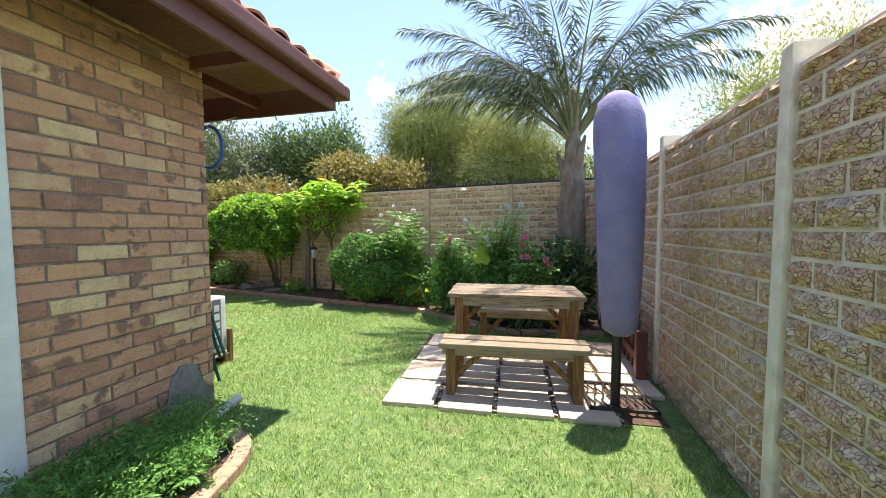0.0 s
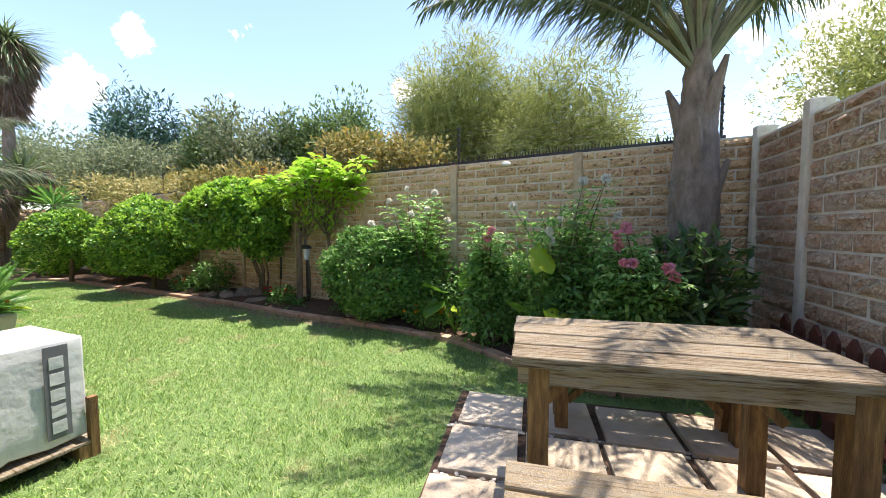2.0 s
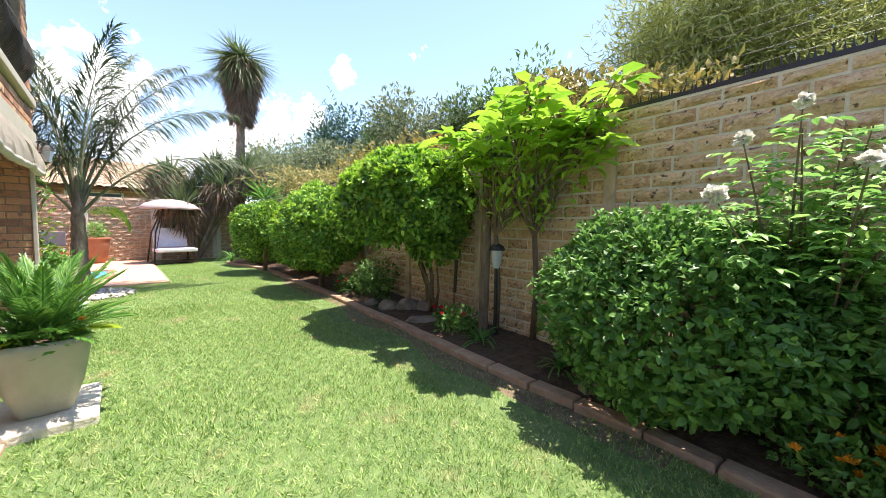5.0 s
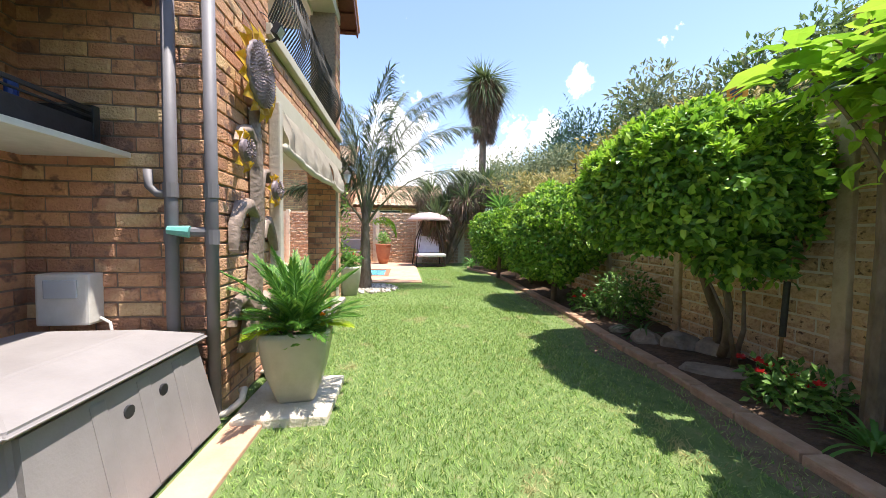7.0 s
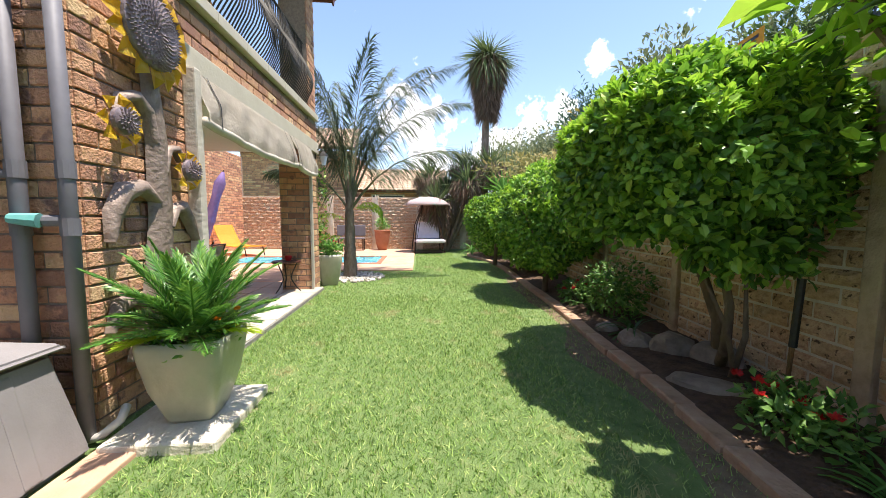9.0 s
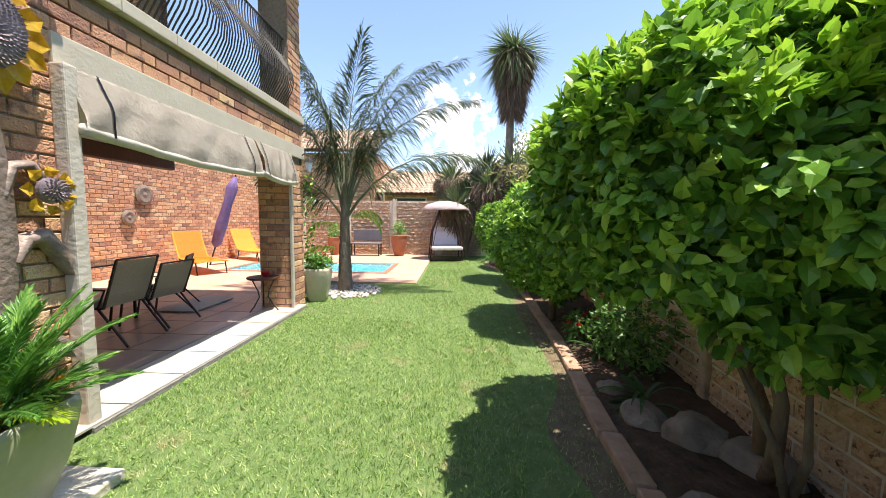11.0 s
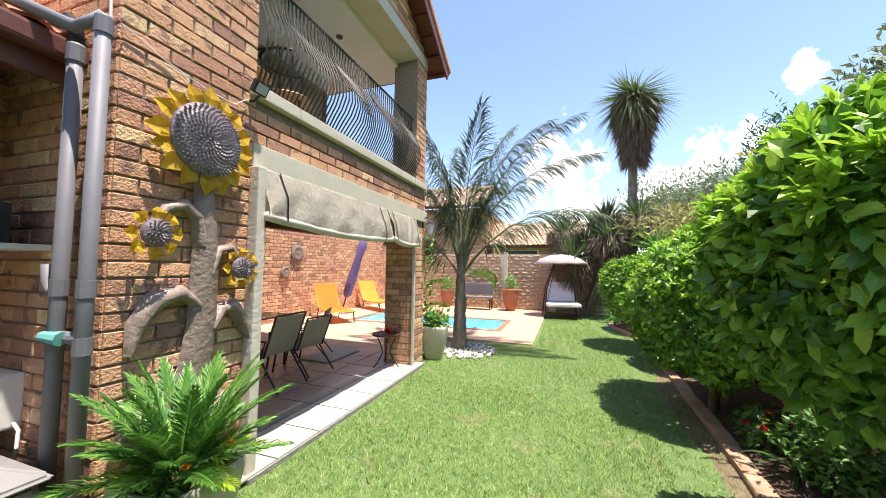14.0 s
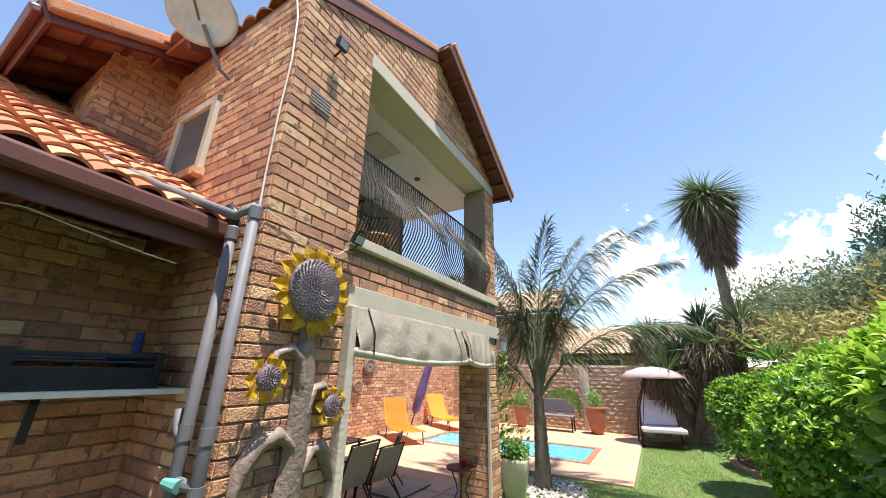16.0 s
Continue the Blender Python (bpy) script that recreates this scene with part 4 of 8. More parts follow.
def upper_window():
    w = thing("window_1", HOUSE @ pose(0, 0, 0), kind="structure")
    # in the end wall: y 1.05 to 1.75, z 3.25 to 3.95
    for y0, z0, y1, z1 in ((1.0, 3.22, 1.08, 3.98), (1.62, 3.22, 1.70, 3.98), (1.0, 3.9, 1.70, 3.98)):
        bm = bmesh.new()
        box(bm, -0.05, y0, z0, 0.02, y1, z1, 0.006)
        part("window_frame", bm, plaster, w)
    bm = bmesh.new()
    box(bm, -0.018, 1.08, 3.22, -0.014, 1.62, 3.9)
    part("pane", bm, pane_mat, w)
    for k in range(9):
        bm = bmesh.new()
        box(bm, -0.09, 0.96 + 0.088 * k, 3.14, 0.0, 1.04 + 0.088 * k, 3.215, 0.006)
        part("sill_brick", bm, brick_o, w)


upper_window()


def upper_roof():
    r = thing("upper_roof", HOUSE, "tiled upper roof with exposed dark red rafters", "roof", kind="structure")
    ang = math.atan(0.46)
    cs, sn = math.cos(ang), math.sin(ang)
    m = pose(-1.04, 8.2, 4.30) @ Matrix(((0, cs, -sn, 0), (-1, 0, 0, 0), (0, sn, cs, 0), (0, 0, 0, 1)))
    barrel_tiles(r, m @ pose(0, 0, 0.07), 6.45, 1.15, 31, 4, roof_tile, 41)
    bm = bmesh.new()
    box(bm, 0, 0, 0.055, 6.45, 1.15, 0.068, m=m)
    part("tile_underside", bm, terracotta, r)
    for k in range(10):
        bm = bmesh.new()
        x = 6.38 - k * 0.42
        box(bm, x, 0.0, -0.06, x + 0.05, 1.12, 0.03, m=m)
        part("rafter", bm, roof_wood, r)
    for k in range(4):
        bm = bmesh.new()
        box(bm, 0, 0.28 * k + 0.03, 0.03, 6.43, 0.28 * k + 0.08, 0.055, m=m)
        part("batten", bm, roof_wood, r)
    bm = bmesh.new()
    box(bm, 0, -0.03, -0.08, 6.45, 0.0, 0.10, 0.004, m=m)
    part("fascia", bm, fascia_mat, r)
    bm = bmesh.new()
    box(bm, 0, -0.10, -0.02, 6.45, -0.031, 0.06, 0.02, m=m)
    part("gutter", bm, fascia_mat, r)
    for k in range(3):
        bm = bmesh.new()
        box(bm, 6.36, 0.37 * k, 0.02, 6.50, 0.37 * k + 0.39, 0.15, 0.02, m=m)
        part("verge_tile", bm, roof_tile, r)


upper_roof()

# ---- paved yard, pool, far walls ----
yard = thing("patio_floor", HOUSE, kind="structure")
bm = bmesh.new()
box(bm, OPEN_L - 0.04, -0.135, -0.1, 3.77, 4.0, 0.035)
box(bm, 3.77, 0.0, -0.1, FACE_W + 0.05, 4.0, 0.034)
part("slab", bm, cement, yard)
me_t = np_mesh("tile", *(lambda b: ([tuple(v.co) for v in b.verts], [[v.index for v in f.verts] for f in b.faces]))(box(bmesh.new(), 0.007, 0.007, 0.0, 0.453, 0.453, 0.014)))
for iy in range(9):
    for ix in range(8 if iy else 7):
        y0 = -0.13 + 0.46 * iy
        t = me_t.copy() if (ix == 0 and iy < 2) else None
        if t:
            t.materials.append(strip_tile if iy == 0 else floor_tile)
            if iy == 0:
                strip_me = t
            else:
                floor_me = t
        o = new("floor_tile", strip_me if iy == 0 else floor_me)
        o.parent = yard
        o.matrix_local = pose(0.55 + 0.46 * ix, y0, 0.035)
PX0, PX1, PY0, PY1 = 6.95, 8.5, -0.58, 3.2
pool_yard = thing("paving", HOUSE, kind="structure")
for k, (x0, y0, x1, y1) in enumerate(((FACE_W + 0.05, 0.45, PX0, 4.6), (5.75, -1.5, PX0, 0.45), (PX0, -1.5, PX1, PY0), (PX0, PY1, PX1, 4.6), (PX1, -1.5, 11.3, 4.6))):
    bm = bmesh.new()
    box(bm, x0, y0, -0.1, x1, y1, 0.03 + 0.0004 * k)
    part("paving_slab", bm, pool_paving, pool_yard)
bm = bmesh.new()
for x0, y0, x1, y1 in ((PX0 - 0.12, PY0 - 0.12, PX1 + 0.12, PY0), (PX0 - 0.12, PY1, PX1 + 0.12, PY1 + 0.12), (PX0 - 0.12, PY0, PX0, PY1), (PX1, PY0, PX1 + 0.12, PY1)):
    box(bm, x0, y0, 0.0, x1, y1, 0.045, 0.008)
part("pool_coping", bm, terracotta, pool_yard)
# the basin is laid in above the ground sheet
pool = thing("swimming_pool", HOUSE, "small rectangular pool of bright blue water with a net of lane lines", "pool", kind="structure")
bm = bmesh.new()
box(bm, PX0, PY0, 0.002, PX1, PY1, 0.012)
part("pool_floor", bm, pool_tile, pool)
for k in range(8):
    bm = bmesh.new()
    y = PY0 + 0.2 + k * 0.45
    tube(bm, [(PX0, y, 0.034), (PX1, y, 0.034)], 0.006, 5)
    part("net_line", bm, teal_mat, pool)
for k in range(4):
    bm = bmesh.new()
    x = PX0 + 0.3 + k * 0.33
    tube(bm, [(x, PY0, 0.035), (x, PY1, 0.035)], 0.005, 5)
    part("net_line", bm, teal_mat, pool)
bm = bmesh.new()
box(bm, PX0, PY0, 0.02, PX1, PY1, 0.028)
part("water", bm, water_mat, pool).visible_shadow = False

FAR = Matrix.Translation((11.3, 0, 0)) @ END
far = thing("wall_west", HOUSE, kind="structure")
bm = bmesh.new()
box(bm, 11.32, -5.2, -0.1, 11.45, 4.8, 1.92)
part("wall_body", bm, precast, far)
lay_bricks(far, Matrix.Translation((11.32, 0, 0)) @ END, lambda z: [(-4.8 + 1.62 * k, -4.8 + 1.62 * k + 1.5) for k in range(6)], 0.02, 1.9, (stone_o, stone_i), None, 0.26, 0.105, 0.014, 0.02, 0.012, 51)
for k in range(7):
    bm = bmesh.new()
    box(bm, 11.26, 4.8 - 1.62 * k - 0.11, 0, 11.44, 4.8 - 1.62 * k + 0.01, 1.98, 0.01)
    part("concrete_post", bm, precast, far)
side = thing("wall_south", HOUSE, kind="structure")
bm = bmesh.new()
box(bm, FACE_W, 4.62, -0.1, 11.4, 4.85, 3.30)
part("wall_body", bm, mortar, side)
lay_bricks(side, Matrix.Translation((0, 4.62, 0)), lambda z: [(FACE_W, 11.3)], 0.012, 3.30, (brick_o, brick_i), None, seed=52)
lay_bricks(house, Matrix.Translation((0, 4.0, 0)), lambda z: [(0.3, FACE_W)], 0.06, BEAM0, (brick_o, brick_i), None, seed=53)


# ---- lawn ----
def edge_y(x):
    return np.interp(x, [p.x for p in reversed(EDGE_LINE)], [p.y for p in reversed(EDGE_LINE)])


def lawn_grass():
    rng = np.random.default_rng(7)
    n = 1050000
    x = rng.uniform(-13.2, 2.6, n)
    y = rng.uniform(-0.4, 10.0, n)
    H = np.array(HOUSE.inverted())
    hx = H[0, 0] * x + H[0, 1] * y + H[0, 3]
    hy = H[1, 0] * x + H[1, 1] * y + H[1, 3]
    T = np.array(TERRACE.inverted())
    tx = T[0, 0] * x + T[0, 1] * y + T[0, 3]
    ty = T[1, 0] * x + T[1, 1] * y + T[1, 3]
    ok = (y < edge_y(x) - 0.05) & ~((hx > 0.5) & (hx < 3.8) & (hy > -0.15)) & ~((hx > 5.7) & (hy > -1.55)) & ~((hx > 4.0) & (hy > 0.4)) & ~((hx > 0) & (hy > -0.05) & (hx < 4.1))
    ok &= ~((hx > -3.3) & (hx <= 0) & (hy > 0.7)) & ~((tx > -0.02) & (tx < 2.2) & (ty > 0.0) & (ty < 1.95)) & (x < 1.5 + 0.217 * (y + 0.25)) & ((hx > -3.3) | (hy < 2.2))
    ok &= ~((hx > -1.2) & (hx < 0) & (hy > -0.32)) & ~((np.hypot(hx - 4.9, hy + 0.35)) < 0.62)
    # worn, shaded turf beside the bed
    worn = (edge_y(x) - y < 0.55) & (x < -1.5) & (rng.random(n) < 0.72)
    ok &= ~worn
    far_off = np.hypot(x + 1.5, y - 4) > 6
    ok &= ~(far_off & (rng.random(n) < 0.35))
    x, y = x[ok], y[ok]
    k = len(x)
    a = rng.uniform(0, 6.283, k)
    # tufts: blades of one tuft stand and lean alike
    tuft = np.zeros(k)
    comb = np.zeros((k, 2))
    for i in range(10):
        wave = rng.normal(size=2) * (60 if i % 2 else 110)
        ph = x * wave[0] + y * wave[1] + rng.uniform(0, 6.28)
        tuft += np.sin(ph)
        comb += np.stack([np.cos(ph), np.sin(ph * 0.7)], 1) * 0.003
    h = rng.uniform(0.012, 0.030, k) * (1 + 0.22 * np.clip(tuft / 2.2, -1.6, 1.8)) * (1 + 0.25 * np.sin(x * 3.1) * np.sin(y * 2.7))
    lean = rng.normal(size=(k, 2)) * 0.013 + comb
    w = rng.uniform(0.0020, 0.0042, k)
    b = np.stack([x, y, np.zeros(k)], 1)
    s = np.stack([np.cos(a) * w, np.sin(a) * w, np.zeros(k)], 1)
    tip = b + np.stack([lean[:, 0], lean[:, 1], h], 1)
    v = np.stack([b - s, b + s, tip], 1).reshape(-1, 3)
    f = np.arange(3 * k).reshape(-1, 3)
    g = link_mesh("lawn_grass", np_mesh("lawn_grass", v, f), blade_mat)
    tagged(g, "short sunlit green lawn with a few yellowed patches", "grass", kind="stuff")


# ---- seating corner ----
TERRACE = pose(-0.10, 2.86, 0, 0, 0, -7.5)


def rail_legs(top, name_legs, x0, x1, y0, y1, h, mat, leg=0.075):
    for x in (x0, x1 - leg):
        for y in (y0, y1 - leg):
            bm = bmesh.new()
            box(bm, x, y, 0, x + leg, y + leg, h, 0.006)
            part(name_legs, bm, mat, top)


def planked(name, label, category, m, w, d, h, boards, leg_in, apron, group=""):
    t = thing(name, m, label, category, group)
    bw = d / boards
    rng = random.Random(int(w * 1000 + d * 100))
    for k in range(boards):
        bm = bmesh.new()
        box(bm, rng.uniform(-0.008, 0.004), k * bw + 0.008, h - 0.042, w + rng.uniform(-0.004, 0.008), (k + 1) * bw - 0.008, h + rng.uniform(-0.003, 0.003), 0.006)
        part("plank", bm, old_wood, t)
    rail_legs(t, "leg", leg_in, w - leg_in, 0.03, d - 0.03, h - 0.042, old_wood_y)
    for y in (0.035, d - 0.075):
        bm = bmesh.new()
        box(bm, 0.02, y, h - 0.042 - apron, w - 0.02, y + 0.04, h - 0.042, 0.004)
        part("apron", bm, old_wood, t)
    for s, x in ((1, leg_in + 0.08), (-1, w - leg_in - 0.08)):
        bm = bmesh.new()
        box(bm, -0.02, 0, 0, 0.02, 0.04, 0.30, 0.004, m=pose(x, d / 2 - 0.02, h - 0.30, 0, 45 * s, 0))
        part("brace", bm, old_wood_y, t)
    return t


planked("garden_bench", "weathered wooden plank bench standing on paving slabs", "bench", TERRACE @ pose(0.42, 0.15, 0.03), 1.15, 0.28, 0.43, 2, 0.05, 0.06, "picnic benches")
planked("garden_bench", "weathered wooden plank bench half hidden behind the table", "bench", TERRACE @ pose(0.61, 1.41, 0.03), 1.13, 0.29, 0.43, 2, 0.05, 0.06, "picnic benches")
planked("garden_table", "weathered wooden plank table with square posts on paving slabs", "table", TERRACE @ pose(0.43, 0.52, 0.03), 1.18, 0.65, 0.76, 4, 0.06, 0.07)


def slabs():
    t = thing("paving_terrace", TERRACE, "square concrete paving slabs laid with dark pebbles in the joints", "paving", kind="structure")
    bm = bmesh.new()
    box(bm, 0, 0.02, -0.03, 2.05, 1.85, 0.008)
    part("joint_bed", bm, soil_mat, t)
    base = bpy.data.meshes.new("paving_slab")
    bm = bmesh.new()
    box(bm, 0, 0, 0, 0.40, 0.42, 0.035, 0.006)
    bm.to_mesh(base)
    bm.free()
    base.materials.append(paver_mat)
    rng = random.Random(9)
    for r in range(4):
        for c in range(5):
            if c == 4 and r == 0:
                continue
            o = new("paving_slab", base)
            o.parent = t
            o.matrix_local = pose(0.0 + 0.44 * c + 0.02 * r, 0.0 + 0.46 * r + rng.uniform(-0.01, 0.01) - 0.02 * c * 0.5, 0.0 + rng.uniform(-0.003, 0.004), rng.uniform(-0.6, 0.6), 0, rng.uniform(-1.2, 1.2))
    g = np.random.default_rng(3)
    ico = bmesh.new()
    bmesh.ops.create_icosphere(ico, subdivisions=1, radius=1)
    iv = np.array([v.co[:] for v in ico.verts])
    jf = np.array([[v.index for v in f.verts] for f in ico.faces])
    ico.free()
    out = []
    for k in range(900):
        if k % 2:
            p = (0.42 + 0.44 * g.integers(0, 4) + g.normal() * 0.012 + 0.0, g.uniform(0.02, 1.8), 0.016)
        else:
            p = (g.uniform(0.0, 2.0), 0.44 + 0.46 * g.integers(0, 3) + g.normal() * 0.012, 0.016)
        out.append((iv * g.uniform(0.007, 0.016, 3) * np.array([1.2, 1, 0.7]) + np.array(p), jf))
    tagged(link_mesh("joint_pebbles", np_mesh("joint_pebbles", *join_np(out)), pebble_mat, t), kind="stuff")
    return iv, jf


ICO_V, ICO_F = slabs()
lawn_grass()


def closed_umbrella():
    u = thing("garden_umbrella", pose(1.68, 2.88, 0), "closed garden umbrella in a faded lilac canvas cover", "umbrella")
    bm = bmesh.new()
    prof = [(0.055, 0.56), (0.12, 0.60), (0.135, 0.75), (0.155, 1.1), (0.17, 1.6), (0.178, 2.0), (0.17, 2.16), (0.13, 2.28), (0.07, 2.34), (0.02, 2.35)]
    lathe(bm, prof, 28)
    for v in bm.verts:
        a = math.atan2(v.co.y, v.co.x)
        k = 1 + 0.05 * math.sin(5 * a + v.co.z * 2) + 0.04 * noise.noise(v.co * 4)
        v.co.x *= k
        v.co.y *= k * 0.85
        v.co.x -= 0.05 * (v.co.z - 0.6) / 1.7 - 0.02
    cov = part("canvas_cover", bm, cover_mat, u, "faded lilac canvas cover", smooth=True)
    bm = bmesh.new()
    tube(bm, [(-0.155, -0.06, 0.7), (-0.185, -0.06, 1.2), (-0.215, -0.06, 1.9), (-0.17, -0.05, 2.2)], 0.004, 5)
    part("seam", bm, lilac_cloth, cov)
    bm = bmesh.new()
    tube(bm, [(0, 0, 0.02), (0, 0, 0.62)], 0.034, 12)
    part("pole", bm, iron, u)
    base = thing("umbrella_base", pose(1.72, 2.98, 0.0, 0, 0, -8), "black iron lattice umbrella base lying on the ground", "umbrella base")
    for k in range(4):
        bm = bmesh.new()
        a = k * 90
        box(bm, -0.24, -0.24, 0.035, 0.24, -0.215, 0.06, 0.004, m=pose(0, 0, 0, 0, 0, a))
        part("rim_bar", bm, iron, base)
    for k in range(9):
        bm = bmesh.new()
        x = -0.2 + 0.05 * k
        tube(bm, [(x + 0.02 * math.sin(j * 1.6 + k), -0.21 + 0.06 * j, 0.05) for j in range(8)], 0.007, 5)
        part("lattice_bar", bm, iron, base)


closed_umbrella()


def picket_gate():
    g = thing("picket_panel", m_r @ pose(0.78, -0.14, 0), "dark stained picket fence panel leaning at the stone wall", "fence")
    for k in range(9):
        bm = bmesh.new()
        x = 0.02 + 0.152 * k
        poly(bm, [(x, 0.02), (x + 0.085, 0.02), (x + 0.085, 0.60), (x + 0.0425, 0.66), (x, 0.60)], 0.02)
        part("picket", bm, gate_wood, g)
    for z in (0.16, 0.48):
        bm = bmesh.new()
        box(bm, -0.05, -0.025, z, 1.42, -0.002, z + 0.07, 0.004)
        part("rail", bm, gate_wood, g)
    bm = bmesh.new()
    box(bm, 1.40, -0.05, 0.0, 1.49, 0.04, 0.46, 0.006)
    part("end_post", bm, gate_wood, g)
    b = thing("wall_box", m_r @ pose(1.62, -0.03, 1.06), "small black plastic box fixed to the stone wall", "wall box")
    bm = bmesh.new()
    box(bm, -0.04, -0.07, -0.10, 0.04, 0.0, 0.10, 0.008)
    part("body", bm, black_plastic, b)
    bm = bmesh.new()
    tube(bm, [(0, -0.02, -0.10), (0.005, -0.015, -0.2), (0, -0.01, -0.3)], 0.006, 6)
    part("cable", bm, white_paint, b)


picket_gate()


def wrapped_box():
    b = thing("wrapped_crate", HOUSE @ pose(-2.42, -0.15, 0), "low crate wrapped in torn white printed roofing sheet on a pallet", "crate")
    bm = bmesh.new()
    box(bm, 0, 0, 0.13, 0.62, 0.86, 0.68, 0.012)
    bmesh.ops.subdivide_edges(bm, edges=[e for e in bm.edges if e.calc_length() > 0.3], cuts=5, use_grid_fill=True)
    for v in bm.verts:
        v.co += Vector((1, 1, 1)) * 0.012 * noise.noise(v.co * 5)
        if v.co.z < 0.22:
            v.co.z -= 0.07 * (v.co.y > 0.35) - 0.04 * noise.noise(v.co * 9)
    sheet = part("plastic_sheet", bm, sheet_mat, b, "torn white plastic sheet with grey print", smooth=True)
    bm = bmesh.new()
    box(bm, -0.0165, 0.07, 0.17, -0.0145, 0.165, 0.66)
    part("printed_band", bm, print_grey, sheet)
    for k in range(5):
        bm = bmesh.new()
        box(bm, -0.0195, 0.09, 0.20 + 0.085 * k, -0.0172, 0.145, 0.262 + 0.085 * k)
        part("print_bar", bm, sheet_mat, sheet)
    for k in range(5):
        bm = bmesh.new()
        box(bm, -0.0175, 0.42, 0.48 + 0.038 * k, -0.0155, 0.47, 0.508 + 0.038 * k)
        part("print_bar", bm, print_grey, sheet)
    word = bpy.data.curves.new("word", "FONT")
    word.body = "ROOFING"
    word.size = 0.075
    word.extrude = 0.001
    holder = bpy.data.objects.new("word", word)
    letters = bpy.data.meshes.new_from_object(holder)
    bpy.data.objects.remove(holder)
    # read downwards on the sheet's long side
    letters.transform(Matrix.Translation((-0.0170, 0.473, 0.455)) @ Matrix(((0, 0, -1, 0), (0, -1, 0, 0), (-1, 0, 0, 0), (0, 0, 0, 1))))
    link_mesh("printed_word", letters, print_grey, sheet, "dark grey printed word")
    for y in (0.0, 0.42, 0.80):
        bm = bmesh.new()
        box(bm, -0.04, y, 0.0, 0.66, y + 0.06, 0.08, 0.006)
        part("pallet_bearer", bm, old_wood_y, b)
    for k in range(5):
        bm = bmesh.new()
        box(bm, -0.04 + 0.14 * k, -0.02, 0.081, 0.08 + 0.14 * k, 0.90, 0.10, 0.004)
        part("pallet_board", bm, old_wood, b)
    bm = bmesh.new()
    box(bm, -0.045, -0.03, 0.0, -0.005, 0.01, 0.34, 0.004)
    part("stake", bm, old_wood_y, b)


wrapped_box()


def hose_rack():
    h = thing("garden_hose", WINGF @ pose(WING_X + 0.2, WING_Y - 0.02, 0.98), "coiled green garden hose hanging on the brick wall", "hose")
    rng = random.Random(5)
    for k in range(7):
        bm = bmesh.new()
        w, d, o = 0.09 + 0.03 * rng.random(), 0.55 + 0.22 * rng.random(), rng.uniform(-0.04, 0.04)
        y = -0.04 - 0.03 * k % 0.1 - 0.02 * rng.random()
        pts = [(o + w * math.cos(a) * (0.6 + 0.4 * math.sin(a / 2)), y, -d / 2 + d / 2 * math.cos(a + math.pi / 2 - 1.57)) for a in [i * 2 * math.pi / 20 for i in range(21)]]
        tube(bm, pts, 0.011, 7, caps=False)
        part("hose_loop", bm, hose_mat, h, smooth=True)
    bm = bmesh.new()
    tube(bm, [(0, 0.02, 0.0), (0, -0.10, 0.0), (0, -0.12, 0.05)], 0.022, 8)
    part("hook", bm, hose_mat, h)
    b = thing("blue_hose_loop", WINGF @ pose(WING_X + 0.06, WING_Y - 0.08, 1.95), "loop of blue hose hung below the eaves", "hose")
    bm = bmesh.new()
    tube(bm, [(0.0 - 0.11 * math.sin(a), -0.02, 0.15 * math.cos(a)) for a in [i * 0.32 for i in range(20)]], 0.011, 7)
    part("hose", bm, blue_mat, b, smooth=True)


hose_rack()


